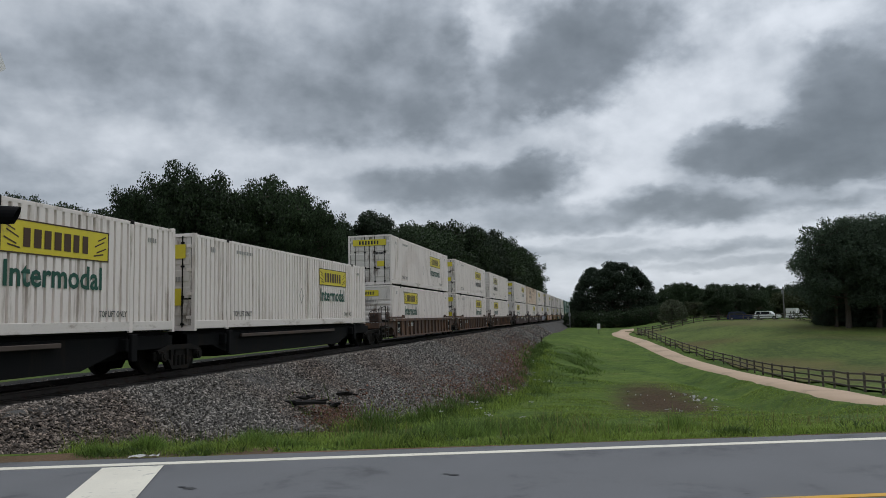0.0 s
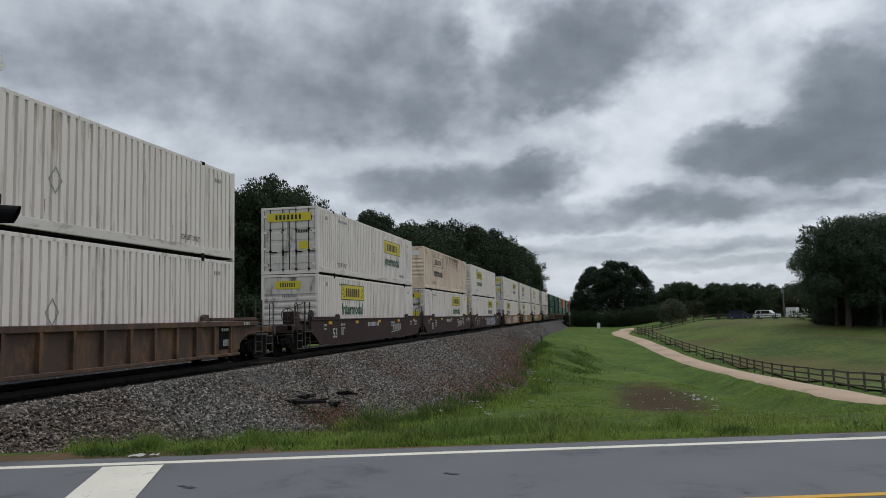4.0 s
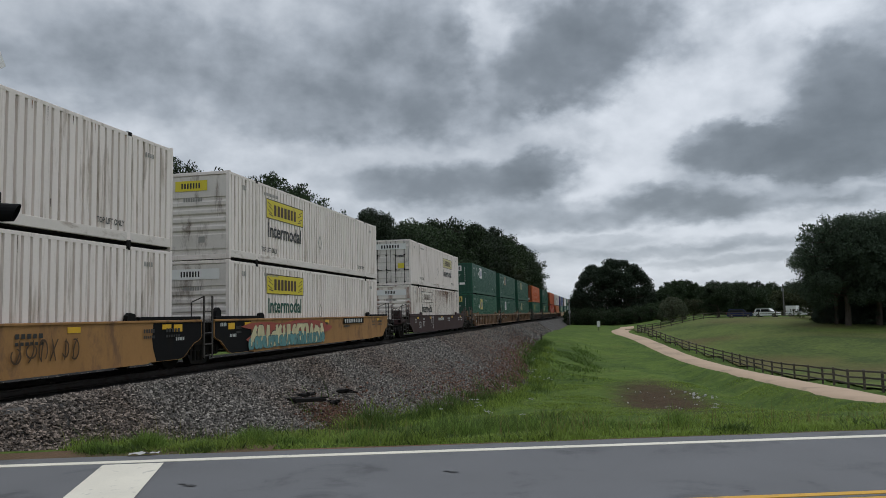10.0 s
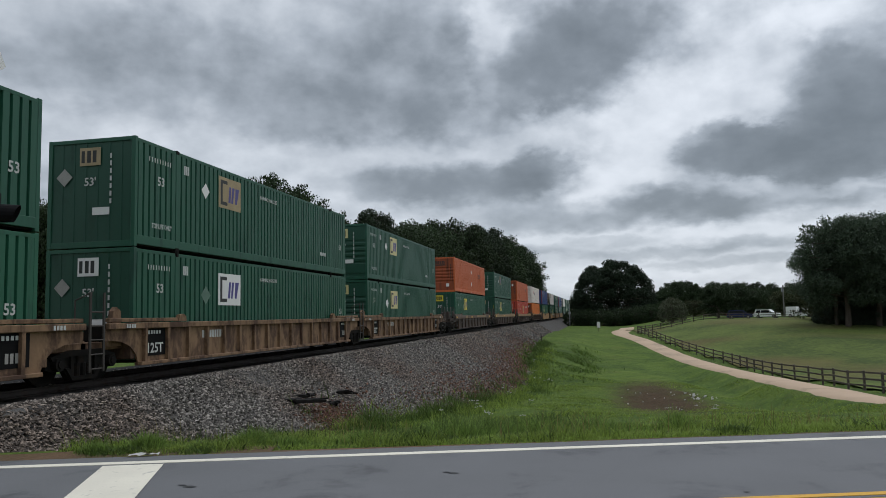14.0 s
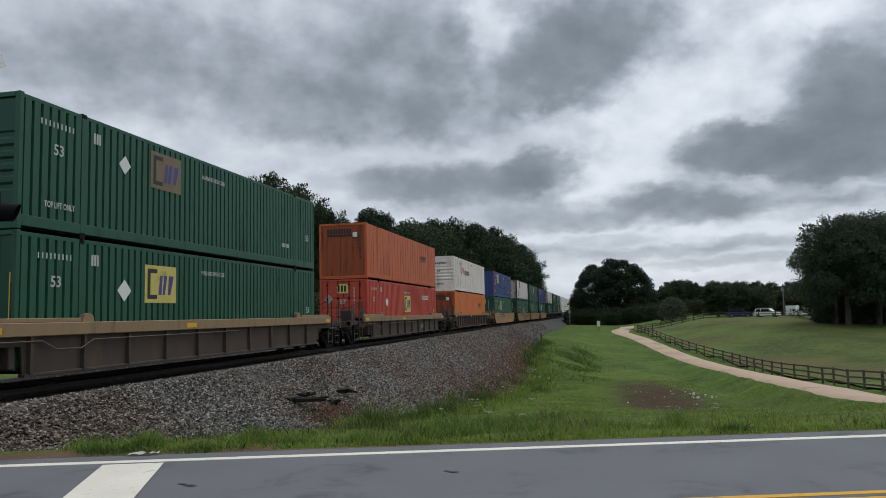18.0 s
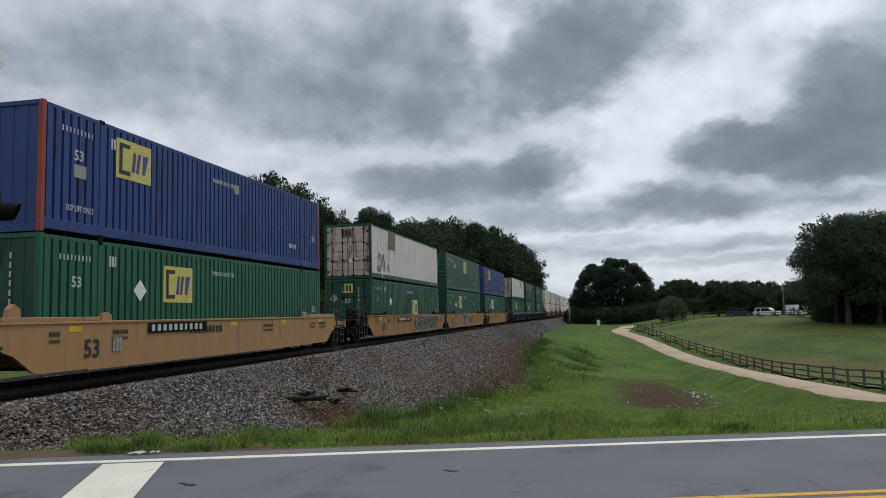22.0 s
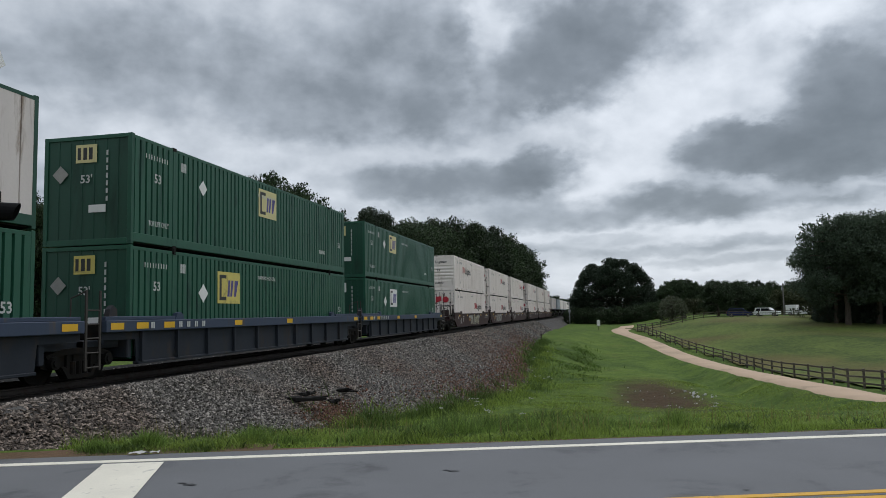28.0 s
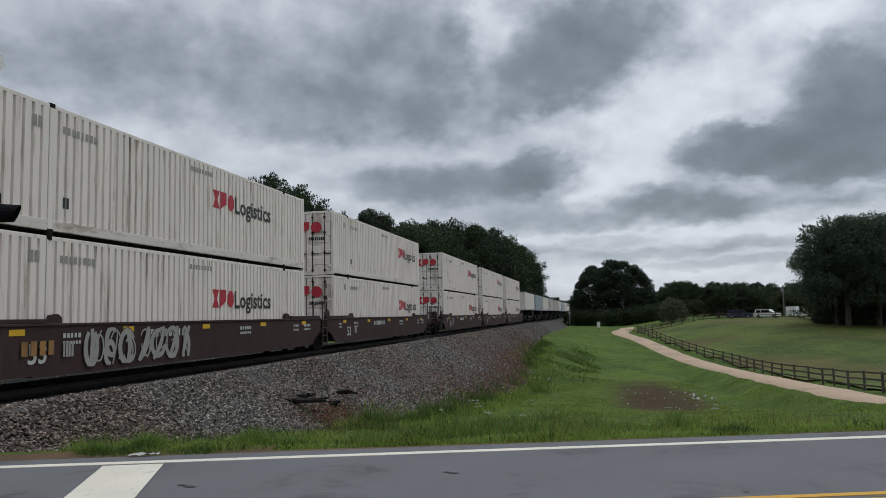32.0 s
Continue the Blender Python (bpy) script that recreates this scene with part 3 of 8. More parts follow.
def axis(stops):
    out = [np.arange(a, b, s) for a, b, s in stops]
    return np.concatenate(out + [[stops[-1][1]]])


GX = axis([(-2500, -200, 300), (-200, -20, 20), (-20, 6, 2), (6, 70, 0.5), (70, 180, 2), (180, 400, 10), (400, 4000, 400)])
GY = axis([(-3000, -300, 300), (-300, -60, 20), (-60, -20, 1.5), (-20, 16, 0.5), (16, 60, 3), (60, 300, 20), (300, 3000, 300)])
gv, gf = ground_grid(GX, GY)
ground = tagged(new("ground", shape("ground", gv.tolist(), gf.tolist(), GRASS, True)), "uneven green mown grass falling away from the road", "ground", kind="structure")

# the pasture beyond the fence: a sheet of its own on the ground
pv, pf = ground_grid(axis([(20, 150, 1.5)]), axis([(-120, 2, 1.5)]), 0.13)
keep = []
for f in pf:
    c = pv[f].mean(0)
    if c[1] < fence_y(c[0]) - 0.4 and (0.963 * c[0] + 0.2695 * c[1] - EDGE) > 6:
        keep.append(f.tolist())
tagged(new("pasture", shape("pasture", pv.tolist(), keep, FIELD, True)), "dry olive pasture grass rising behind the fence", "field", kind="structure")


def strip(name, points, half, lift, material, label, category, step=1.0, wobble=0.0):
    """A band along a line of points, laid on the ground."""
    pts = []
    for (x0, y0), (x1, y1) in zip(points, points[1:]):
        n = max(1, int(math.hypot(x1 - x0, y1 - y0) / step))
        pts += [(x0 + (x1 - x0) * i / n, y0 + (y1 - y0) * i / n) for i in range(n)]
    pts.append(points[-1])
    vs, fs = [], []
    for i, (x, y) in enumerate(pts):
        a, b = pts[max(i - 1, 0)], pts[min(i + 1, len(pts) - 1)]
        d = Vector((b[0] - a[0], b[1] - a[1])).normalized()
        for j in range(5):
            o = (-half - 0.3, -half, 0, half, half + 0.3)[j] + (0.05 * math.sin(i * 0.9 + j) if j in (1, 3) else 0)
            px, py = x - d.y * o, y + d.x * o
            vs.append((px, py, float(natural(px, py)) + (-0.12, lift, lift + 0.02, lift, -0.12)[j]))
        if i:
            k = 5 * i
            fs += [(k - 5 + j, k + j, k + j + 1, k - 4 + j) for j in range(4)]
    return tagged(new(name, shape(name, vs, fs, material, True)), label, category, kind="structure")


def smooth_line(points, n=8):
    out = []
    p = [points[0]] + list(points) + [points[-1]]
    for i in range(1, len(p) - 2):
        for k in range(n):
            t = k / n
            out.append(tuple(0.5 * (2 * p[i][c] + (p[i + 1][c] - p[i - 1][c]) * t + (2 * p[i - 1][c] - 5 * p[i][c] + 4 * p[i + 1][c] - p[i + 2][c]) * t * t
                             + (3 * p[i][c] - p[i - 1][c] - 3 * p[i + 1][c] + p[i + 2][c]) * t ** 3) for c in (0, 1)))
    return out + [points[-1]]


PATH_LINE = [(26, -13.2), (42, -12.5), (54, -12.1), (66, -11.4), (80, -9.95), (100, -7.8), (116, -5.6), (126, -3.6), (136, -3.3), (150, -4.6), (165, -5.5)]
strip("footpath", smooth_line(PATH_LINE), 1.32, 0.10, PATH, "pale buff concrete footpath winding beside the fence", "path")


# ---- road ----
def road_point(along, q):
    p = ROAD_N * q + ROAD_D * along
    return p.x, p.y


def road_band(name, q0, q1, a0, a1, z, material, label, parent=None, wavy=0.0):
    n = 40
    vs, fs = [], []
    for i in range(n + 1):
        a = a0 + (a1 - a0) * i / n
        for q, s in ((q0, -1), (q1, 1)):
            x, y = road_point(a, q + s * wavy * noise.noise(Vector((a * 1.3, q, 0))))
            vs += [(x, y, z), (x, y, z - 0.05)]
    for i in range(n):
        k = 4 * i
        fs += [(k, k + 4, k + 6, k + 2), (k + 2, k + 6, k + 7, k + 3), (k, k + 1, k + 5, k + 4)]
    ob = new(name, shape(name, vs, fs, material))
    if parent:
        ob.parent = parent
        ob["label"] = label
    else:
        tagged(ob, label, "road", kind="structure")
    return ob


road = road_band("road", 3.55, EDGE + 0.42, -120, 160, 0.0, ROAD, "grey worn two-lane asphalt road crossing the railway", wavy=0.07)
road_band("edge_line", EDGE - 0.075, EDGE + 0.075, -5.5, 160, 0.006, LINE_W, "white painted edge line", road, 0.008)
road_band("edge_line", EDGE - 0.075, EDGE + 0.075, -6.2, -5.5, 0.006, LINE_W, "white painted edge line", road, 0.008)
road_band("edge_line", 3.75, 3.87, -120, 160, 0.006, LINE_W, "white painted edge line", road, 0.008)
for q in (6.47, 6.27):
    road_band("centre_line", q - 0.05, q + 0.05, -2.5, 160, 0.006, LINE_Y, "yellow painted centre line", road, 0.006)
# stop line before the rails
bar = Lump()
bar.add([(7.76, 5.71, 0.010), (7.96, 5.05, 0.010), (5.78, 4.09, 0.010), (5.78, 4.82, 0.010)], [(3, 2, 1, 0)])
part("stop_line", bar.mesh("stop_line"), road, LINE_W, "broad white stop line with worn paint")



SPOTS = [(6.92, 4.1, 0.045), (6.97, 4.22, 0.03), (7.82, 1.57, 0.04), (7.86, 1.66, 0.025), (7.3, -1.23, 0.02)]
CRACKS = [(6.7, -1.0, -70, 2.0)]


def tar_spot(x, y, w, seed):
    r = random.Random(seed)
    vs = [(x + w * math.cos(a) * r.uniform(0.6, 1.1), y + 1.8 * w * math.sin(a) * r.uniform(0.6, 1.1), 0.005) for a in [6.28318 * i / 14 for i in range(14)]]
    part("tar_spot", shape("tar_spot", vs, [tuple(range(14))]), road, TAR, "small dark tar spot")


def crack(x, y, turn, length, seed):
    r = random.Random(seed)
    L = Lump()
    p = Vector((x, y, 0.004))
    for i in range(int(length / 0.12)):
        q = p + Vector((math.cos(turn), math.sin(turn), 0)) * 0.12 + Vector((r.uniform(-0.03, 0.03), r.uniform(-0.03, 0.03), 0))
        o = Vector((-math.sin(turn), math.cos(turn), 0)) * r.uniform(0.003, 0.007)
        L.add([p - o, p + o, q + o, q - o], [(0, 1, 2, 3)])
        p = q
    part("crack", L.mesh("crack"), road, TAR, "fine dark crack in the asphalt")


TAR = mat("dark road tar", (0.03, 0.03, 0.032), 0.6, 0, 0.2, 6, 40)
for x, y, w in SPOTS:
    tar_spot(x, y, w, int(x * 50 + y))
for x, y, turn, length in CRACKS:
    crack(x, y, radians(turn), length, int(x * 90))

# ---- railway ----
RAIL = 0.30
TRACK_Y = 12.92
BED = 0.10


def bank(x, y):
    """Height of the ballast bank."""
    return BED - 0.06 * smooth(11.0, 10.2, y) - 0.60 * np.maximum(10.75 - y, 0)


def embankment():
    xs = axis([(-160, -10, 5), (-10, 70, 0.5), (70, 420, 4)])
    # profile across the track: lateral place, height
    vs, fs = [], []
    cols = [18.0, 16.7, 16.0, 14.0, 12.9, 11.6, 10.75] + [10.75 - 0.42 * i for i in range(1, 17)]
    for x in xs:
        for j, y in enumerate(cols):
            if j == 0:
                z = -0.6
            elif y >= 10.7:
                z = BED + 0.03 * noise.noise(Vector((x * 0.7, y * 0.7, 0)))
            else:
                drop = (10.75 - y)
                z = BED - drop * 0.60 + 0.03 * noise.noise(Vector((x * 0.5, y * 0.5, 3))) - 0.03 - 0.09 * min(1, drop / 0.6)
            vs.append((x, y + 0.15 * noise.noise(Vector((x * 0.3, j, 1))), z))
    m = len(cols)
    for i in range(len(xs) - 1):
        fs += [(i * m + j, (i + 1) * m + j, (i + 1) * m + j + 1, i * m + j + 1) for j in range(m - 1)]
    me = shape("embankment", vs, fs, BALLAST, True)
    return tagged(new("ballast_bed", me), "grey crushed-stone ballast bank under the track", "ballast", kind="structure")


ballast = embankment()
# sheet over the bed whose dark colour paints in the train's shade
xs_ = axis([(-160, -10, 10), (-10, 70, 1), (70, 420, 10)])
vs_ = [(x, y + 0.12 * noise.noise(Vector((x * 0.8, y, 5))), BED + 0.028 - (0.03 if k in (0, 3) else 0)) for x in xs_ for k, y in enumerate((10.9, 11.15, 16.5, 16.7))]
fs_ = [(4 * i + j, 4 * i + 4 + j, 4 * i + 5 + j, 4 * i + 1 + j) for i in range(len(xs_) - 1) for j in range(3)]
tagged(new("track_bed", shape("track_bed", vs_, fs_, OILY_SHADE, True)), "dark oily stones around the rails with the cars' shade in their colour", "ballast", kind="structure")
track = thing("railway_track", "single line of worn steel rails on dark timber ties", "railway", kind="structure")


def rail_mesh(x0, x1):
    prof = [(-0.075, -0.17), (0.075, -0.17), (0.075, -0.155), (0.012, -0.13), (0.012, -0.05), (0.036, -0.035), (0.036, -0.006), (0.028, 0.0), (-0.028, 0.0), (-0.036, -0.006),
            (-0.036, -0.035), (-0.012, -0.05), (-0.012, -0.13), (-0.075, -0.155)]
    n = len(prof)
    vs = [(x, y, z) for x in (x0, x1) for y, z in prof]
    fs = [(i, (i + 1) % n, (i + 1) % n + n, i + n) for i in range(n)]
    return shape("rail", vs, fs, RAILTOP)


for s in (-0.755, 0.755):
    part("rail", rail_mesh(-160, 420), track, RAILTOP, "brown steel rail with a worn top", at=pose(0, TRACK_Y + s, RAIL))
tie = Lump().box(-0.115, 0.115, -1.3, 1.3, -0.16, 0.0, 0.012).mesh("tie", TIE)
rnd = random.Random(5)
for i in range(290):
    part("tie", tie, track, TIE, at=pose(-6 + i * 0.5, TRACK_Y + rnd.uniform(-0.03, 0.03), RAIL - 0.172, 0, 0, rnd.uniform(-1, 1)))
far = Lump()
for i in range(500):
    x = 139.3 + i * 0.5
    far.box(x - 0.115, x + 0.115, TRACK_Y - 1.3, TRACK_Y + 1.3, RAIL - 0.33, RAIL - 0.172)
tagged(part("far_ties", far.mesh("far_ties", TIE), track, TIE), kind="stuff")
# ---- the train ----
CL, CW, CH = 16.154, 2.591, 2.885
NEAR = 11.618
SEAM = 1.964 + 1.65
LOW = SEAM - 0.012 - CH
HIGH = SEAM + 0.012


def run(t):
    """How far the train has gone towards the eye at t seconds."""
    u = t - 16
    return 17.5795 * u - 0.025594 * u * u + 0.000238 * u ** 3


TIMES = [0, 2, 4, 6, 8, 10, 12, 14, 16, 18, 20, 22, 24, 26, 28, 30, 32]
MOVING = []


def on_train(ob, s, y, z):
    ob.matrix_basis = pose(s - run(0), y, z)
    MOVING.append((ob, s, y, z))
    return ob


# container shells, shared by all containers of a kind
def side_mesh(style):
    """One long wall between the corner posts, outer face near y = 0, pressed in waves or with slim seams."""
    x0, x1, z0, z1 = 0.10, CL - 0.10, 0.14, CH - 0.09
    xs = []
    if style == "seams":
        xs.append((x0, 0.008))
        x = 0.55
        while x < x1 - 0.2:
            xs += [(x - 0.018, 0.008), (x - 0.015, 0.06), (x + 0.015, 0.06), (x + 0.018, 0.008)]
            x += 0.605
        xs.append((x1, 0.008))
    else:
        p = (x1 - x0) / 62
        for i in range(62):
            a = x0 + i * p
            xs += [(a, 0.092), (a + 0.14 * p, 0.092), (a + 0.23 * p, 0.006), (a + 0.91 * p, 0.006)]
        xs.append((x1, 0.092))
    m = len(xs)
    vs = [(x, y, z0) for x, y in xs] + [(x, y, z1) for x, y in xs] + [(x, 0.11, z0) for x, y in xs] + [(x, 0.11, z1) for x, y in xs]
    fs = [(i, i + 1, i + 1 + m, i + m) for i in range(m - 1)] + [(i + 1 + 2 * m, i + 2 * m, i + 3 * m, i + 1 + 3 * m) for i in range(m - 1)]
    fs += [(i + m, i + 1 + m, i + 1 + 3 * m, i + 3 * m) for i in range(m - 1)] + [(i + 1, i, i + 2 * m, i + 1 + 2 * m) for i in range(m - 1)]
    return shape("side_panel_" + style, vs, fs)


SIDES = {s: side_mesh(s) for s in ("wave", "seams")}
M_POST = Lump().box(0, 0.12, 0, 0.12, 0.0, CH, 0.008).mesh("corner_post")
M_MID = Lump().box(-0.07, 0.07, -0.004, 0.07, 0.02, CH - 0.01, 0.006).mesh("lift_post")
M_CAST = Lump().box(-0.085, 0.085, -0.006, 0.16, 0, 0.115, 0.012).mesh("lift_casting")
M_TOPRAIL = Lump().box(0.10, CL - 0.10, 0.004, 0.075, CH - 0.12, CH - 0.03, 0.008).mesh("top_rail")
M_BOTRAIL = Lump().box(0.10, CL - 0.10, 0.0, 0.09, 0.06, 0.18, 0.008).mesh("bottom_rail")
M_BOTRAIL_D = Lump().box(0.10, CL - 0.10, -0.002, 0.09, 0.065, 0.30, 0.008).mesh("bottom_rail_deep")
M_ROOF = Lump().box(0.05, CL - 0.05, 0.05, CW - 0.05, CH - 0.075, CH - 0.045).mesh("roof")
M_FLOOR = Lump().box(0.08, CL - 0.08, 0.08, CW - 0.08, 0.03, 0.12).mesh("floor")
M_LOCKBOX = Lump().box(-0.09, 0.09, -0.012, 0.10, -0.07, 0.10, 0.01).box(-0.045, 0.045, -0.03, 0.0, -0.15, 0.02, 0.008).mesh("stack_lock")
M_SILL = Lump().box(0.0, 0.10, 0.12, CW - 0.12, 0.0, 0.16, 0.008).mesh("end_sill")
M_HEADER = Lump().box(0.0, 0.10, 0.12, CW - 0.12, CH - 0.11, CH - 0.005, 0.008).mesh("end_header")


def end_mesh(style):
    """The leading wall: upright seams or level pressed ribs in one sheet."""
    if style == "flat":
        prof = [(0.12, 0.035)]
        for y in np.linspace(0.42, CW - 0.42, 6):
            prof += [(y - 0.03, 0.035), (y - 0.02, 0.018), (y + 0.02, 0.018), (y + 0.03, 0.035)]
        prof.append((CW - 0.12, 0.035))
        vs = [(x, y, z) for z in (0.15, CH - 0.10) for y, x in prof]
    else:
        prof = [(0.15, 0.055), (0.34, 0.055), (0.34, 0.03), (0.80, 0.03), (0.84, 0.055)]
        z = 0.92
        while z < CH - 1.0:
            prof += [(z, 0.055), (z + 0.05, 0.010), (z + 0.15, 0.010), (z + 0.21, 0.055)]
            z += 0.27
        prof += [(CH - 0.86, 0.055), (CH - 0.83, 0.022), (CH - 0.16, 0.022), (CH - 0.10, 0.055)]
        vs = [(x, y, z) for y in (CW - 0.12, 0.12) for z, x in prof]
    m = len(prof)
    L = Lump().add(vs, [(i, i + 1, i + 1 + m, i + m) for i in range(m - 1)])
    return L.mesh("end_wall_" + style)


ENDS = {s: end_mesh(s) for s in ("flat", "ribs")}
M_DOOR = Lump().box(0.025, 0.06, 0.0, 1.16, 0.17, CH - 0.12, 0.006)
for z in (0.62, 1.12, 1.62, 2.12):
    M_DOOR.prism([(0.026, z - 0.19), (0.004, z - 0.15), (0.004, z + 0.15), (0.026, z + 0.19)], 0.07, 1.09)
M_DOOR = M_DOOR.mesh("door")
M_GASKET = Lump().box(0.012, 0.03, -0.012, 0.012, 0.17, CH - 0.12).mesh("gasket")
M_LOCK = Lump().rod((-0.012, 0, 0.10), (-0.012, 0, CH - 0.08), 0.018, 6)
for z in (0.2, 1.0, 1.9, 2.6):
    M_LOCK.box(-0.03, 0.02, -0.05, 0.05, z - 0.03, z + 0.03)
M_LOCK.box(-0.045, -0.02, -0.30, 0.02, 0.92, 0.96)
M_LOCK = M_LOCK.mesh("lock_rod")
M_HINGE = Lump().box(-0.02, 0.03, 0, 0.14, -0.05, 0.05, 0.006).mesh("hinge")


def container(name, label, colour, s, high, side="wave", end="ribs", trim=None, end_colour=None, deep=None, post=None, group="containers on the train", z=None):
    """A 53-foot container; its leading lower near corner is the origin. Returns the thing."""
    ob = thing(name, label, "container", group)
    on_train(ob, s, NEAR, (HIGH if high else LOW) if z is None else z)
    fr = trim or colour
    deep = high if deep is None else deep
    part("side_panel", SIDES[side], ob, colour)
    part("side_panel", SIDES[side], ob, colour, at=pose(CL, CW, 0, 0, 0, 180))
    for i, (x, y, r) in enumerate(((0, 0, 0), (CL, 0, 90), (CL, CW, 180), (0, CW, 270))):
        part("corner_post", M_POST, ob, post or fr, at=pose(x, y, 0, 0, 0, r))
    for x in (1.97, CL - 1.97):
        part("lift_post", M_MID, ob, colour, at=pose(x, 0, 0))
        part("lift_casting", M_CAST, ob, STEEL, at=pose(x, 0, CH - 0.115), label="dark steel lifting pocket")
        part("lift_post", M_MID, ob, colour, at=pose(x, CW, 0, 0, 0, 180))
        if high:
            part("stack_lock", M_LOCKBOX, ob, STEEL, "dark steel stacking lock", at=pose(x, 0, 0))
    rail = M_BOTRAIL_D if deep else M_BOTRAIL
    low = GRIMY if colour in (WHITE, PALE) and trim is None else fr
    for me, n, c in ((M_TOPRAIL, "top_rail", fr), (rail, "bottom_rail", low)):
        part(n, me, ob, c)
        part(n, me, ob, c, at=pose(CL, CW, 0, 0, 0, 180))
    part("roof", M_ROOF, ob, colour)
    part("floor", M_FLOOR, ob, STEEL)
    for x, r in ((0, 0), (CL, 180)):
        at = pose(x, 0 if r == 0 else CW, 0, 0, 0, r)
        part("end_sill", M_SILL, ob, fr, at=at)
        part("end_header", M_HEADER, ob, fr, at=at)
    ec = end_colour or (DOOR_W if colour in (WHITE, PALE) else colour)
    if end == "doors":
        for y in (0.125, CW / 2 + 0.008):
            d = part("door", M_DOOR, ob, ec, at=pose(0, y, 0))
            part("gasket", M_GASKET, d, DARK, "black door seal", at=pose(0, 0 if y < 1 else 1.16, 0))
            if y > 1:
                part("gasket", M_GASKET, d, DARK, "black door seal")
            for k in (0.28, 0.86):
                part("lock_rod", M_LOCK, d, STEEL, "dark steel lock rod", at=pose(0, k, 0))
            for zz in (0.4, 1.1, 1.8, 2.5):
                part("hinge", M_HINGE, d, fr, at=pose(0, 0.0 if y < 1 else 1.02, zz))
    else:
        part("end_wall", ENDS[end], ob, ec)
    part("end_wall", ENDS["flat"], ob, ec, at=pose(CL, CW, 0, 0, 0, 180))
    return ob


def on_side(ob, name, me, material, x, z, label=""):
    """Fixes a flat marking on the near wall."""
    return part(name, me, ob, material, label, at=pose(x, 0.001, z))


def on_end(ob, name, me, material, y, z, label=""):
    """Fixes a flat marking on the leading wall; y runs from its far edge."""
    return part(name, me, ob, material, label, at=pose(0.004, CW - y, z, 0, 0, -90))


# ---- well cars ----
WELL = 1.66
AXLE = RAIL + 0.47


def wheel_mesh():
    prof = [(0.0, 0.05), (0.09, 0.05), (0.11, 0.02), (0.36, 0.01), (0.41, -0.02), (0.47, -0.02), (0.485, -0.05), (0.47, 0.11), (0.465, 0.12), (0.40, 0.10), (0.36, 0.06), (0.12, 0.07), (0.0, 0.07)]
    n = 20
    vs, fs = [], []
    for r, y in prof:
        vs += [(r * math.cos(2 * math.pi * i / n), y, r * math.sin(2 * math.pi * i / n)) for i in range(n)]
    for j in range(len(prof) - 1):
        fs += [(j * n + i, j * n + (i + 1) % n, (j + 1) * n + (i + 1) % n, (j + 1) * n + i) for i in range(n)]
    return shape("wheel", vs, fs, STEEL, True)


M_WHEEL = wheel_mesh()
M_AXLE = Lump().rod((0, -1.05, 0), (0, 1.05, 0), 0.085, 10).mesh("axle")
# side frame: arch bar shape with a spring window
fr_ = Lump()
fr_.prism([(-1.18, 0.10), (-1.18, -0.10), (-0.95, -0.16), (-0.62, -0.14), (-0.42, -0.36), (0.42, -0.36), (0.62, -0.14), (0.95, -0.16), (1.18, -0.10), (1.18, 0.10), (0.98, 0.19), (0.55, 0.26), (-0.55, 0.26), (-0.98, 0.19)], -0.09, -0.04)
fr_.prism([(-1.10, 0.16), (-0.55, 0.30), (0.55, 0.30), (1.10, 0.16), (1.05, 0.08), (0.50, 0.16), (-0.50, 0.16), (-1.05, 0.08)], -0.16, 0.06)
fr_.prism([(-0.62, -0.10), (-0.40, -0.38), (0.40, -0.38), (0.62, -0.10), (0.50, -0.10), (0.34, -0.29), (-0.34, -0.29), (-0.50, -0.10)], -0.16, 0.06)
for sx in (-1, 1):
    fr_.box(sx * 0.40 - 0.05, sx * 0.40 + 0.05, -0.15, 0.05, -0.30, 0.20)
    fr_.rod((sx * 0.89, -0.24, 0), (sx * 0.89, -0.02, 0), 0.15, 12)
    fr_.rod((sx * 0.89, -0.27, 0), (sx * 0.89, -0.24, 0), 0.09, 8)
M_FRAME = fr_.mesh("side_frame")
M_SPRING = Lump().rod((0, -0.10, -0.29), (0, -0.10, 0.0), 0.075, 8).mesh("spring")
M_BOLSTER = Lump().box(-0.2, 0.2, -1.15, 1.15, -0.02, 0.18, 0.02).mesh("bolster")


def truck(car, x):
    """A two-axle truck under a car, centred at x along it."""
    root = new("truck")
    root.parent = car
    root.matrix_basis = pose(x, CW / 2, AXLE)
    root["label"] = "grimy cast-steel two-axle truck"
    for sx in (-0.89, 0.89):
        part("axle", M_AXLE, root, STEEL, at=pose(sx, 0, 0))
        for sy, r in ((-0.75, 0), (0.75, 180)):
            part("wheel", M_WHEEL, root, STEEL, at=pose(sx, sy, 0, 0, 0, r))
    for sy, r in ((-1.02, 0), (1.02, 180)):
        part("side_frame", M_FRAME, root, STEEL, at=pose(0, sy, 0, 0, 0, r))
        for sx in (-0.2, 0, 0.2):
            part("spring", M_SPRING, root, STEEL, at=pose(sx, sy, 0, 0, 0, r))
    part("bolster", M_BOLSTER, root, STEEL)
    return root


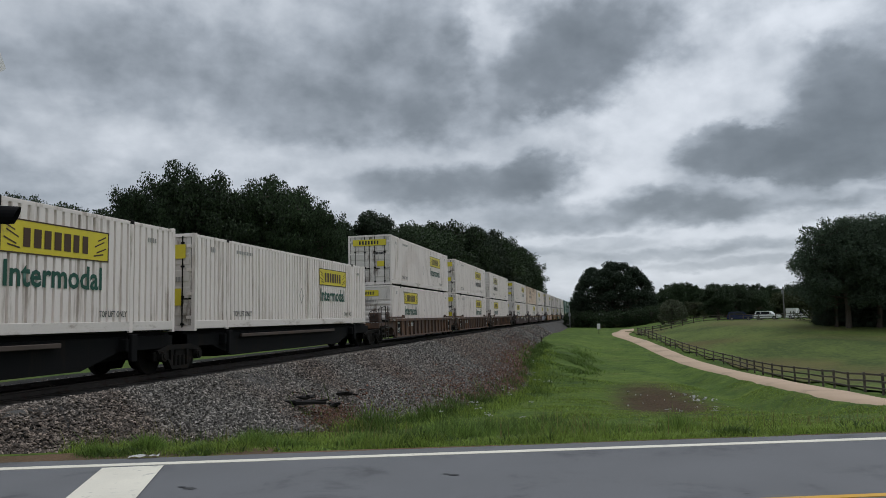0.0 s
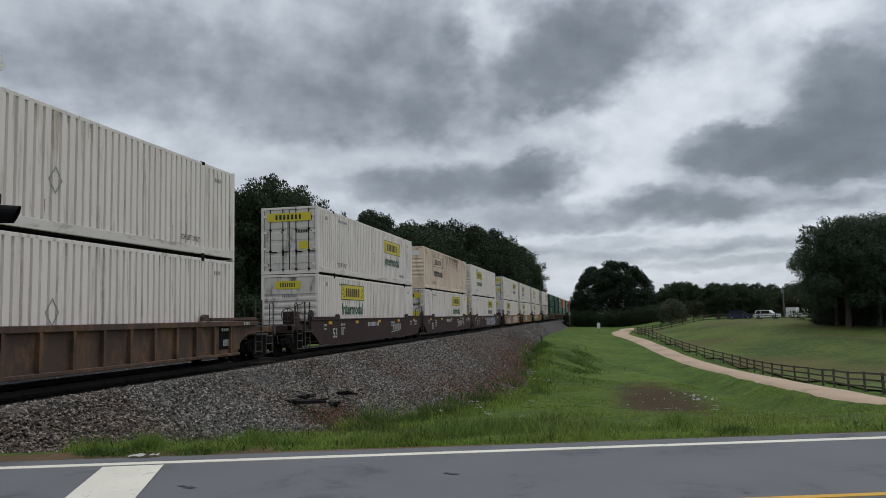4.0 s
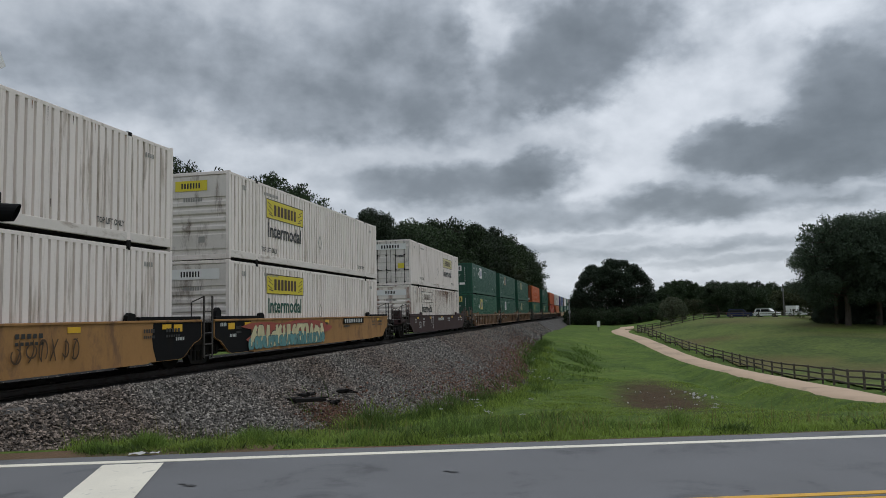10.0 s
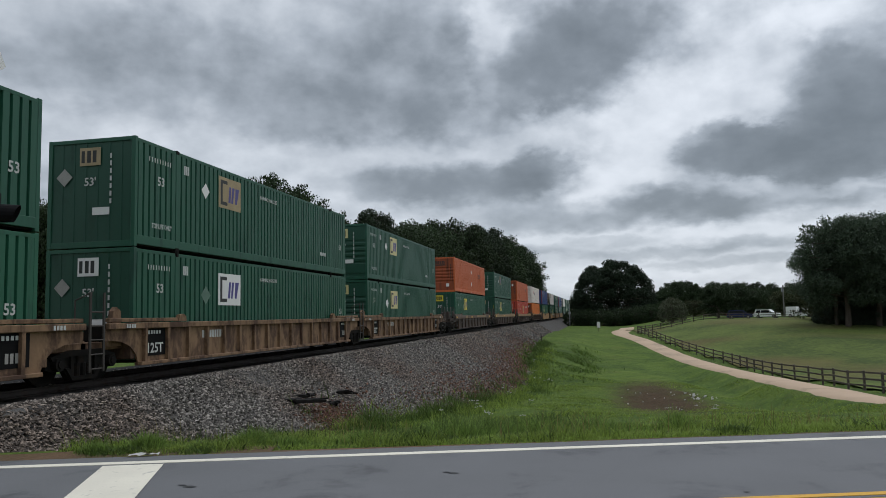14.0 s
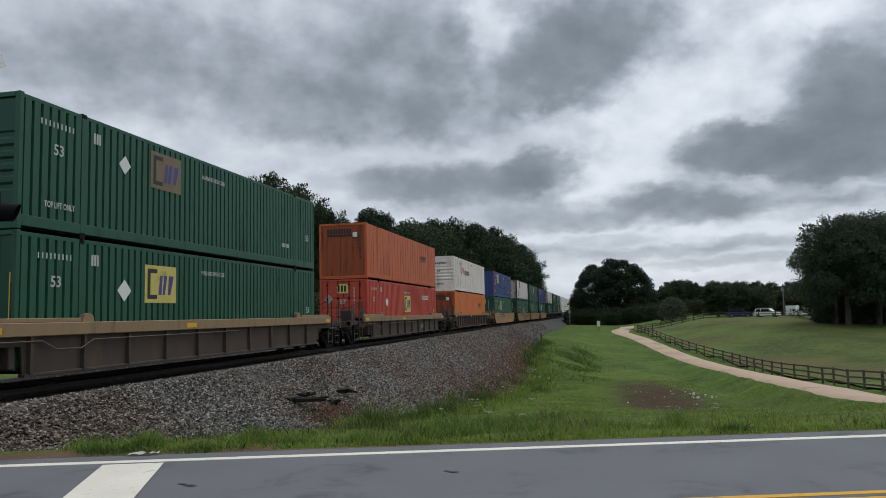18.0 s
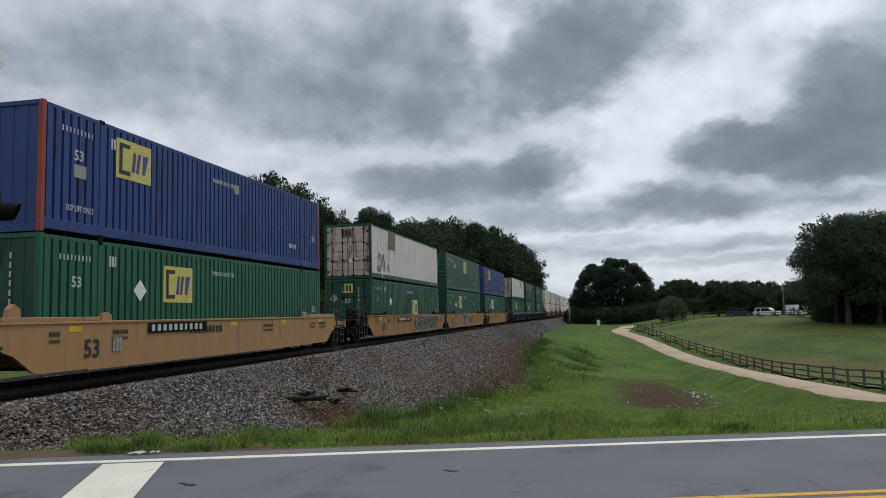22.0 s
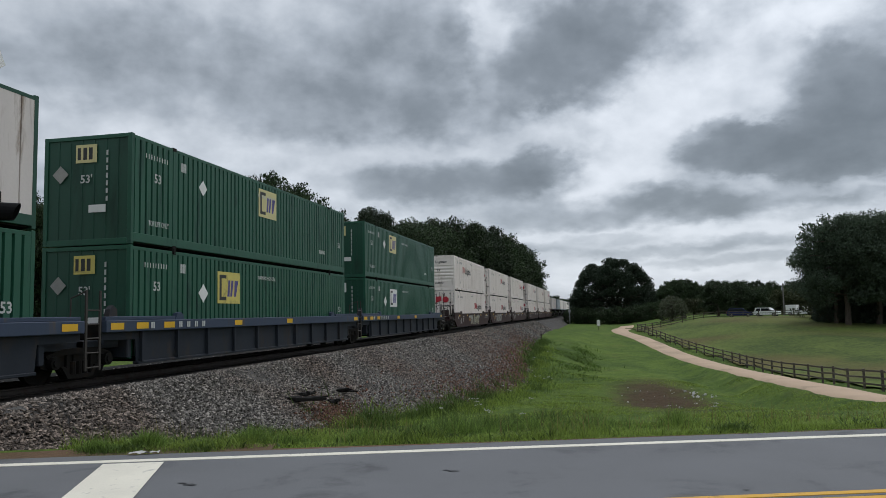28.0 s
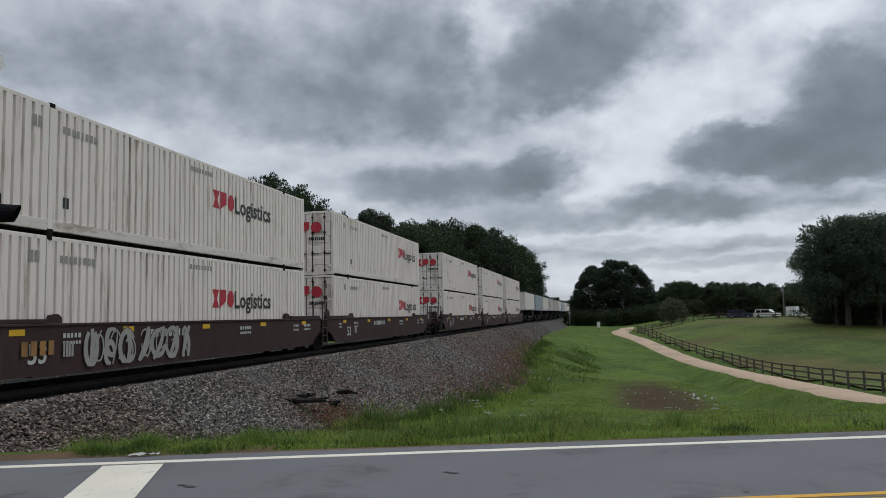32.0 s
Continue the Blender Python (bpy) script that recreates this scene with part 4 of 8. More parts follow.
def well_side(style, first, last):
    """One side wall of a well, origin as for the container above; thickness along y."""
    L = Lump()
    a, b = -1.25, CL + 1.25
    bot = RAIL + 0.30
    if style == "smooth":
        out = [(a, WELL), (a, 1.16), (a + 0.12, 1.09), (a + 0.4, 1.0), (a + 0.9, bot + 0.05), (a + 1.1, bot), (b - 1.1, bot), (b - 0.9, bot + 0.05), (b - 0.4, 1.0), (b - 0.12, 1.09), (b, 1.16), (b, WELL)]
        L.prism(out, -0.19, -0.12)
        L.box(a, b, -0.22, -0.10, WELL - 0.04, WELL + 0.02, 0.01)
        L.box(a + 2.6, b - 2.6, -0.20, 0.0, bot - 0.03, bot + 0.02)
    elif style == "ribbed":
        out = [(a, WELL), (a, 1.22), (a + 0.25, 1.24), (a + 0.6, 1.20), (a + 0.95, 1.08), (a + 1.2, 0.86), (a + 1.3, bot), (b - 1.3, bot), (b - 1.2, 0.86), (b - 0.95, 1.08), (b - 0.6, 1.20), (b - 0.25, 1.24), (b, 1.22), (b, WELL)]
        L.prism(out, -0.14, -0.10)
        L.box(a, b, -0.24, -0.08, WELL - 0.15, WELL, 0.012)
        L.box(a + 1.3, b - 1.3, -0.24, -0.02, bot - 0.02, bot + 0.07, 0.012)
        x = a + 1.5
        while x < b - 1.3:
            L.box(x - 0.05, x + 0.05, -0.235, -0.14, bot + 0.05, WELL - 0.13)
            x += 1.02
    else:
        out = [(a, WELL), (a, 1.22), (a + 1.3, 1.20), (a + 1.36, bot), (b - 1.36, bot), (b - 1.3, 1.20), (b, 1.22), (b, WELL)]
        L.prism(out, -0.14, -0.10)
        L.box(a + 1.36, b - 1.36, -0.20, -0.02, bot - 0.02, bot + 0.05, 0.012)
        x = a + 1.5
        while x < b - 1.3:
            L.box(x - 0.045, x + 0.045, -0.235, -0.14, bot + 0.04, WELL - 0.26)
            x += 1.62
    return L.mesh("well_side_" + style)


WELLS = {s: well_side(s, 0, 0) for s in ("smooth", "ribbed", "posts")}
M_CHORD = Lump().box(-1.25, CL + 1.25, -0.27, -0.07, WELL - 0.26, WELL + 0.02, 0.015).mesh("top_chord")
M_CAP = Lump().box(-1.25, CL + 1.25, -0.246, -0.075, WELL - 0.09, WELL + 0.006, 0.01).mesh("top_cap")
M_WELLFLOOR = Lump().box(0.6, CL - 0.6, -0.05, CW + 0.05, LOW - 0.10, LOW - 0.012)
M_WELLFLOOR = M_WELLFLOOR.mesh("well_floor")
gd_ = Lump().box(-1.2, 1.75, -0.20, -0.03, 0.0, 0.095, 0.012)
for x in (2.1,):
    gd_.prism([(x - 0.28, 0.0), (x + 0.12, 0.0), (x + 0.10, 0.13), (x - 0.02, 0.2), (x - 0.2, 0.17)], -0.17, -0.05)
M_GUIDE = gd_.mesh("container_guide")
M_GUIDE_BACK = Lump().add([(CL - x, y, z) for x, y, z in gd_.v], gd_.f).mesh("container_guide_back")
M_PLATFORM = Lump().box(-1.75, -0.15, 0.15, CW - 0.15, 1.02, 1.22, 0.02)
M_PLATFORM.box(-0.22, -0.05, -0.1, CW + 0.1, 0.75, 1.45, 0.02)
M_PLATFORM = M_PLATFORM.mesh("end_platform")
ld_ = Lump()
for x in (-0.24, 0.24):
    ld_.box(x - 0.035, x + 0.035, -0.02, 0.02, 0.55, 2.38, 0.006)
for z in (0.62, 0.95, 1.28, 1.6, 1.92):
    ld_.rod((-0.25, 0, z), (0.25, 0, z), 0.02, 6)
ld_.rod((-0.24, 0, 2.36), (-0.24, 0.4, 2.2), 0.018, 6)
ld_.rod((-0.24, 0.4, 2.2), (-0.24, 0.42, 1.2), 0.018, 6)
LADDER = mat("scuffed ladder steel", (0.05, 0.043, 0.038), 0.6, 0.3, 0.2, 4, 30)
M_LADDER = ld_.mesh("ladder")
M_COUPLER = Lump().box(-1.0, 0.0, -0.12, 0.12, -0.14, 0.14, 0.03)
M_COUPLER.box(-1.25, -0.95, -0.2, 0.2, -0.2, 0.2, 0.05)
M_COUPLER = M_COUPLER.mesh("coupler")
M_STEP = Lump().box(-0.45, 0.45, -0.18, 0.25, 1.16, 1.22, 0.01).mesh("step")
M_BOX = Lump().box(-0.9, -0.2, -0.05, 0.5, 1.22, 1.62, 0.03).mesh("equipment_box")
M_ENDBEAM = Lump().box(-2.95, -1.2, -0.08, 0.10, 1.26, 1.46, 0.012).box(-2.95, -2.8, -0.1, CW + 0.1, 1.16, 1.46, 0.012).mesh("end_beam")
gt_ = Lump()
for i in range(9):
    gt_.box(-2.78, -1.3, 0.12 + i * 0.28, 0.24 + i * 0.28, 1.47, 1.50)
M_GRATING = gt_.mesh("walkway")
M_HOUSING = Lump().box(-1.95, -1.5, 0.2, 0.75, 1.5, 2.0, 0.03).prism([(-1.5, 1.5), (-1.2, 1.5), (-1.5, 1.85)], 0.25, 0.7).mesh("brake_housing")
bw_ = Lump()
for i in range(16):
    a, b = radians(22.5 * i), radians(22.5 * (i + 1))
    bw_.rod((-2.04, 0.48 + 0.27 * math.cos(a), 1.86 + 0.27 * math.sin(a)), (-2.04, 0.48 + 0.27 * math.cos(b), 1.86 + 0.27 * math.sin(b)), 0.02, 5)
for i in range(3):
    a = radians(30 + 60 * i)
    bw_.rod((-2.04, 0.48 - 0.27 * math.cos(a), 1.86 - 0.27 * math.sin(a)), (-2.04, 0.48 + 0.27 * math.cos(a), 1.86 + 0.27 * math.sin(a)), 0.014, 5)
bw_.rod((-2.06, 0.48, 1.86), (-1.94, 0.48, 1.86), 0.04, 8)
M_BRAKEWHEEL = bw_.mesh("brake_wheel")
lo_ = Lump()
for x in (-2.55, -2.05):
    lo_.rod((x, -0.14, 0.52), (x, -0.14, 1.34), 0.018, 6)
for z in (0.55, 0.85, 1.12):
    lo_.rod((-2.55, -0.14, z), (-2.05, -0.14, z), 0.022, 6)
M_STIRRUP = lo_.mesh("stirrup_ladder")
po_ = Lump()
for x in (-2.72, -2.42):
    po_.rod((x, -0.1, 1.3), (x, -0.1, 2.25), 0.02, 6)
for a, b in (((-2.72, -0.1, 2.25), (-2.57, -0.1, 2.34)), ((-2.57, -0.1, 2.34), (-2.42, -0.1, 2.25)), ((-2.72, -0.1, 1.75), (-2.42, -0.1, 1.75))):
    po_.rod(a, b, 0.02, 6)
M_POSTRAIL = po_.mesh("grab_rail")
M_LEVER = Lump().rod((-3.0, -0.12, 1.12), (-2.9, 1.0, 1.05), 0.016, 6).rod((-3.0, -0.12, 1.12), (-3.0, -0.16, 0.82), 0.016, 6).mesh("coupling_lever")
M_HOSE = Lump().rod((-2.95, 1.0, 1.0), (-3.15, 0.95, 0.7), 0.03, 6).rod((-3.15, 0.95, 0.7), (-3.4, 0.98, 0.62), 0.03, 6).mesh("brake_hose")


M_PILLAR = Lump().prism([(-0.95, 1.1), (-0.42, 1.1), (-0.46, 1.95), (-0.62, 2.05), (-0.74, 1.95)], 0.02, 0.16).box(-0.8, -0.5, 0.0, 0.45, 1.5, 1.58, 0.01).mesh("guide_pillar")


def end_gear(car, colour, at, brake):
    """What stands on the outer end of a car: beam, walkway, rails, ladder, lever, hose and the brake gear."""
    part("end_beam", M_ENDBEAM, car, colour, at=at)
    part("walkway", M_GRATING, car, LADDER, "open steel walkway", at=at)
    part("stirrup_ladder", M_STIRRUP, car, LADDER, at=at)
    part("grab_rail", M_POSTRAIL, car, LADDER_PALE, "pale worn grab rail", at=at)
    part("grab_rail", M_POSTRAIL, car, LADDER_PALE, "pale worn grab rail", at=at @ pose(0, CW + 0.2, 0))
    part("coupling_lever", M_LEVER, car, LADDER, at=at)
    part("brake_hose", M_HOSE, car, DARK, "black rubber brake hose", at=at)
    if brake:
        part("brake_housing", M_HOUSING, car, colour, at=at)
        part("brake_wheel", M_BRAKEWHEEL, car, LADDER, at=at)


LADDER_PALE = mat("pale worn steel", (0.10, 0.085, 0.075), 0.6, 0.2, 0.25, 4, 30)


def well_car(label, s, style, colour, chord=None, first=True, last=True, end_paint=None, group="well cars of the train"):
    """One unit of a well car carrying a container whose leading end is at s."""
    car = thing("well_car", label, "rail car", group)
    on_train(car, s, NEAR, 0.0)
    for at in (None, pose(CL, CW, 0, 0, 0, 180)):
        part("well_side", WELLS[style], car, colour, at=at)
        if style == "ribbed" and chord:
            part("top_chord", M_CAP, car, chord, "thin pale worn top chord", at=at)
        if style == "posts":
            part("top_chord", M_CHORD, car, chord or colour, "pale worn top chord", at=at)
        part("container_guide", M_GUIDE, car, end_paint or chord or colour, at=(at or Matrix()) @ pose(0, 0, WELL + 0.02))
        part("container_guide", M_GUIDE_BACK, car, end_paint or chord or colour, at=(at or Matrix()) @ pose(0, 0, WELL + 0.02))
    part("well_floor", M_WELLFLOOR, car, STEEL)
    part("end_platform", M_PLATFORM, car, colour if end_paint is None else end_paint)
    part("end_platform", M_PLATFORM, car, colour if end_paint is None else end_paint, at=pose(CL, CW, 0, 0, 0, 180))
    part("guide_pillar", M_PILLAR, car, colour if end_paint is None else end_paint)
    dx = -2.05 if first else -1.62
    truck(car, dx)
    part("ladder", M_LADDER, car, LADDER, "thin steel ladder and grab rails", at=pose(-1.64 if not first else -1.5, -0.2 if not first else -0.12, 0))
    if last:
        truck(car, CL + 2.05)
        part("ladder", M_LADDER, car, LADDER, "thin steel ladder and grab rails", at=pose(CL + 1.5, -0.12, 0))
        part("coupler", M_COUPLER, car, STEEL, at=pose(CL + 2.7, CW / 2, 1.15, 0, 0, 180))
        part("step", M_STEP, car, LADDER, at=pose(CL + 1.6, -0.05, 0))
        end_gear(car, colour if end_paint is None else end_paint, Matrix.Translation((CL, 0, 0)) @ Matrix.Diagonal((-1, 1, 1, 1)), False)
        part("deck_extension", Lump().box(CL + 1.2, CL + 2.9, 0.15, CW - 0.15, 1.0, 1.24, 0.02).box(CL + 0.9, CL + 3.2, 0.85, CW - 0.85, 0.62, 1.1, 0.02).mesh("deck_extension"), car, STEEL)
    part("equipment_box", M_BOX, car, STEEL, at=pose(0, 0.05 if first else 0.25, 0))
    if first:
        part("step", M_STEP, car, LADDER, at=pose(-1.6, -0.05, 0))
        end_gear(car, colour if end_paint is None else end_paint, Matrix(), True)
        part("deck_extension", Lump().box(-2.9, -1.2, 0.15, CW - 0.15, 1.0, 1.24, 0.02).box(-3.2, -0.9, 0.85, CW - 0.85, 0.62, 1.1, 0.02).mesh("deck_extension"), car, STEEL)
        part("coupler", M_COUPLER, car, STEEL, at=pose(-2.7, CW / 2, 1.15))
    return car


LAYERS = {}


def car_mark(car, name, me, material, x, z, style="smooth", label=""):
    y = {"smooth": -0.192, "ribbed": -0.237, "posts": -0.142, "chord": -0.272, "plate": -0.142}[style]
    LAYERS[car.name] = LAYERS.get(car.name, 0) + 1
    y -= 0.0015 * LAYERS[car.name]
    return part(name, me, car, material, label, at=pose(x, y, z))


# ---- spine cars ----
def spine_car(s, first, last):
    car = thing("spine_car", "low black skeleton spine car with container brackets", "rail car", "spine cars of the train")
    on_train(car, s, NEAR, 0.0)
    c = CW / 2
    part("spine_beam", Lump().prism([(-1.0, 1.15), (-1.0, 0.80), (1.8, 0.70), (2.8, 0.55), (CL - 2.8, 0.55), (CL - 1.8, 0.70), (CL + 1.0, 0.80), (CL + 1.0, 1.15)], c - 0.35, c + 0.35).mesh("spine_beam"), car, W_BLACK)
    for x in (1.97, CL - 1.97):
        part("bracket", Lump().box(x - 0.25, x + 0.25, -0.05, CW + 0.05, 0.98, 1.30, 0.02).box(x - 0.12, x + 0.12, -0.12, 0.0, 0.72, 1.42, 0.02).mesh("bracket"), car, W_BLACK)
    deep = [(-0.9, 1.34), (-0.9, 1.0), (1.3, 0.98), (2.6, 0.60), (CL - 3.6, 0.60), (CL - 2.2, 0.98), (CL + 0.9, 1.0), (CL + 0.9, 1.34)]
    for y in (0.16, CW - 0.34):
        part("side_girder", Lump().prism(deep, y, y + 0.18).mesh("side_girder"), car, W_BLACK)
    part("deck", Lump().box(-0.9, CL + 0.9, 0.3, CW - 0.3, 1.24, 1.44).mesh("deck"), car, W_BLACK)
    part("side_beam", Lump().box(3.0, CL - 4.4, 0.02, 0.10, 1.17, 1.28, 0.015).mesh("side_beam"), car, W_GREY, "worn brown side beam")
    part("end_deck", Lump().box(-1.1, 1.6, 0.35, CW - 0.35, 1.0, 1.2, 0.02).mesh("end_deck"), car, W_BLACK)
    part("end_deck", Lump().box(CL - 1.6, CL + 1.1, 0.35, CW - 0.35, 1.0, 1.2, 0.02).mesh("end_deck"), car, W_BLACK)
    truck(car, -0.55)
    if last:
        truck(car, CL + 1.4)
    return car
# ---- markings of the containers ----
sc_ = Lump()
for i, (x0, x1, z0, z1) in enumerate(((0.0, 0.30, 0.48, 0.36), (0.06, 0.40, 0.36, 0.22), (0.0, 0.34, 0.20, 0.08), (0.10, 0.44, 0.06, 0.0))):
    sc_.add([(x0, -0.001 * i, z0), (x1, -0.001 * i, z1), (x1, -0.001 * i, z1 + 0.035), (x0, -0.001 * i, z0 + 0.035)], [(0, 1, 2, 3)])
M_SCROLL = sc_.mesh("scroll")


def yellow_label(ob, x, z=1.55, faded=0, ink=None, colour=None):
    """A carrier's panel with plain bars in place of its name, and the word below it."""
    film = (LABEL_Y, LABEL_FADE, colour or WHITE)[faded]
    z = z + 0.11
    on_side(ob, "name_panel", plate(3.35, 0.72), film, x, z, ("yellow name panel with dark bars", "faded yellow name panel", "bare outline of an old name panel")[faded])
    for zz in (z + 0.0, z + 0.69):
        part("panel_border", plate(3.35, 0.03), ob, INK_BROWN, at=pose(x, -0.004, zz))
    for xx in (x, x + 3.32):
        part("panel_border", plate(0.03, 0.72), ob, INK_BROWN, at=pose(xx, -0.0045, z))
    part("name_marking", bars(7, 2.1, 0.40, 3, 0.22), ob, INK_BROWN, at=pose(x + 0.62, -0.005, z + 0.15))
    part("panel_scroll", M_SCROLL, ob, INK_BROWN, at=pose(x + 0.10, -0.005, z + 0.1))
    part("panel_scroll", M_SCROLL, ob, INK_BROWN, at=pose(x + 3.25, -0.005, z + 0.1) @ Matrix.Diagonal((-1, 1, 1, 1)))
    part("lettering", words("Intermodal", 0.54, 3.0), ob, ink or INK_GREEN, "dark green word along the wall", at=pose(x + 0.12, -0.003, z - 0.66))


def side_small(ob, ink, lift=True, x=2.35, bottom=0.42):
    """The small print along the wall."""
    if lift:
        on_side(ob, "lettering", words("TOP LIFT ONLY", 0.18, 1.3), INK_WORN, x, bottom)
        on_side(ob, "lettering", words("TOP LIFT ONLY", 0.15, 1.05), INK_WORN, CL - 3.2, bottom)
    on_side(ob, "number_marking", bars(10, 1.2, 0.11, 5), INK_GREY, x + 0.2, CH - 0.42)
    on_side(ob, "number_marking", bars(3, 0.3, 0.16, 6), INK_GREY, 0.9, CH - 0.50)
    on_side(ob, "number_marking", bars(4, 0.4, 0.12, 8), INK_GREY, CL - 1.3, CH - 0.50)
    d = Lump().add([(0.28, -0.004, 0), (0.5, -0.004, 0.32), (0.28, -0.004, 0.64), (0.06, -0.004, 0.32), (0.28, -0.004, 0.06), (0.11, -0.004, 0.32), (0.28, -0.004, 0.58), (0.45, -0.004, 0.32)],
                   [(0, 1, 7, 4), (1, 2, 6, 7), (2, 3, 5, 6), (3, 0, 4, 5)]).mesh("diamond_outline")
    on_side(ob, "placard_outline", d, INK_GREY, CL / 2 - 0.4, 0.9)


def diamond(ob, x, z, size=0.36, material=None, end=False):
    me = Lump().add([(0, -0.006, -size), (size, -0.006, 0), (0, -0.006, size), (-size, -0.006, 0)], [(0, 1, 2, 3)]).mesh("placard")
    (on_end if end else on_side)(ob, "placard", me, material or LABEL_W, x, z, "pale diamond placard holder")


def jb(s, high, label_x, end="ribs", colour=None, faded=0, end_label=1, trim=None, text="white corrugated container with a yellow name panel", ink=None):
    c = colour or WHITE
    ob = container("intermodal_container", text, c, s, high, "wave", end, trim=trim)
    if label_x is not None:
        yellow_label(ob, label_x, 1.55 if high else 1.72, faded, ink, c)
    side_small(ob, INK_GREY)
    film = (LABEL_FADE, LABEL_Y, LABEL_W)[end_label]
    if end == "doors":
        on_end(ob, "end_panel", plate(2.0, 0.36), film, 0.30, CH - 0.62, "narrow name panel across the doors").matrix_basis @= pose(0, -0.035, 0)
        on_end(ob, "name_marking", bars(7, 1.25, 0.21, 3, 0.35), INK, 0.68, CH - 0.55).matrix_basis @= pose(0, -0.04, 0)
        on_end(ob, "warning_sticker", plate(0.42, 0.32), LABEL_Y, 1.75, 1.05, "yellow warning sticker").matrix_basis @= pose(0, -0.02, 0)
        on_end(ob, "number_marking", bars(8, 0.6, 0.14, 9), INK, 1.62, 1.75).matrix_basis @= pose(0, -0.02, 0)
    else:
        on_end(ob, "end_panel", plate(1.15 if end_label < 2 else 1.9, 0.34), film, 0.65 if end_label < 2 else 0.35, CH - 0.62, "small name panel on the end wall")
        on_end(ob, "name_marking", bars(7, 0.72, 0.18, 3, 0.35), INK, 0.87, CH - 0.54)
        on_end(ob, "number_marking", bars(8, 0.7, 0.13, 9), INK_GREY, 0.95, CH - 0.98)
        on_end(ob, "data_plate", plate(0.22, 0.2), INK_GREY, 1.5, 0.55)
    run_marks(ob, int(s * 10) + high, 110 if c == DIRTY_WHITE or c == CREAM else 8, end == "doors")
    return ob


def name_square(ob, x, z, film, w=1.46, h=1.0):
    """A square carrier panel: three dark forms stand for its letters."""
    on_side(ob, "name_panel", plate(w, h), film, x, z, "square name panel with dark bars")
    key = ("square", round(w, 3), round(h, 3))
    if key not in WORDS:
        a = Lump()
        for q in ((0.08, 0.17, 0.1, 0.9), (0.17, 0.38, 0.79, 0.9), (0.17, 0.38, 0.1, 0.21)):
            a.add([(q[0] * w, 0, q[2] * h), (q[1] * w, 0, q[2] * h), (q[1] * w, 0, q[3] * h), (q[0] * w, 0, q[3] * h)], [(0, 1, 2, 3)])
        b = Lump()
        for x0, x1, x2, x3 in ((0.42, 0.52, 0.55, 0.47), (0.55, 0.63, 0.70, 0.60), (0.73, 0.81, 0.92, 0.75)):
            b.add([(x0 * w, 0, 0.22 * h), (x1 * w, 0, 0.22 * h), (x2 * w, 0, 0.74 * h), (x3 * w, 0, 0.74 * h)], [(0, 1, 2, 3)])
        WORDS[key] = (a.mesh("dark_bars"), b.mesh("violet_forms"))
    part("name_bar", WORDS[key][0], ob, INK, "dark bars in place of a name", at=pose(x, -0.004, z))
    part("name_bar", WORDS[key][1], ob, INK_BLUE, "violet forms in place of a name", at=pose(x, -0.0045, z))


def emp(s, high, x, film=None, colour=None, end_film=None, z=None, side="wave", end="ribs", trim=None, text="dark green corrugated container with a square name panel", small=True, end_colour=None, post=None, placard=None):
    c = colour or GREEN
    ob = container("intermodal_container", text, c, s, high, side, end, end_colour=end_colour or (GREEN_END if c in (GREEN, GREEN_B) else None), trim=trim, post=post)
    if x is not None:
        name_square(ob, x, (1.61 if high else 1.43) if z is None else z + 0.32, film or LABEL_E)
    if small:
        on_side(ob, "number_marking", bars(9, 1.1, 0.13, 4, 0.6), INK_WHITE, 0.6, CH - 0.55)
        on_side(ob, "lettering", words("53", 0.25), INK_WHITE, 1.0, CH - 1.15)
        on_side(ob, "number_marking", bars(3, 0.3, 0.26, 2), INK_WHITE, 2.3, CH - 0.62)
        on_side(ob, "lettering", words("WARNING HIGH CUBE", 0.13, 1.4), INK_WHITE, 7.2, CH - 0.6)
        on_side(ob, "lettering", words("53", 0.24), INK_WHITE, CL - 0.9, 1.15)
        if high:
            on_side(ob, "lettering", words("TOP LIFT ONLY", 0.14, 0.95), INK_WHITE, 0.75, 0.55)
            if c != BLUE:
                diamond(ob, 3.5, 1.98, 0.24)
            on_side(ob, "number_marking", bars(6, 0.7, 0.15, 3), INK_WHITE, CL - 3.2, 0.72)
        else:
            diamond(ob, 3.55, 1.72, 0.28, placard)
    if c == BLUE:
        on_end(ob, "lettering", words("53", 0.34), INK_WHITE, 1.0, CH - 0.95)
        on_end(ob, "data_plate", plate(0.5, 0.26), INK_GREY, 0.95, CH - 1.35)
        on_end(ob, "data_plate", plate(0.5, 0.26), LABEL_W, 0.95, CH - 1.95)
        on_side(ob, "data_plate", plate(0.42, 0.3), INK_GREY, 1.0, CH - 1.55)
        on_side(ob, "data_plate", plate(0.3, 0.3), INK_GREY, 8.6, CH - 0.75)
        return ob
    on_end(ob, "end_panel", plate(0.62, 0.48), end_film or film or LABEL_E, 0.95, CH - 0.72, "small square name panel")
    on_end(ob, "name_marking", bars(3, 0.5, 0.32, 1, 0.3), INK, 1.0, CH - 0.64)
    on_end(ob, "lettering", words("53'", 0.22), INK_WHITE, 1.1, CH - 1.25)
    for i in range(7):
        on_end(ob, "number_marking", bars(1, 0.09, 0.13, 1), INK_WHITE, 1.85, CH - 0.55 - 0.2 * i)
    on_end(ob, "data_plate", plate(0.5, 0.2), LABEL_W, 1.35, 0.85)
    diamond(ob, 0.5, CH - 1.0, 0.24, INK_GREY, True)
    return ob


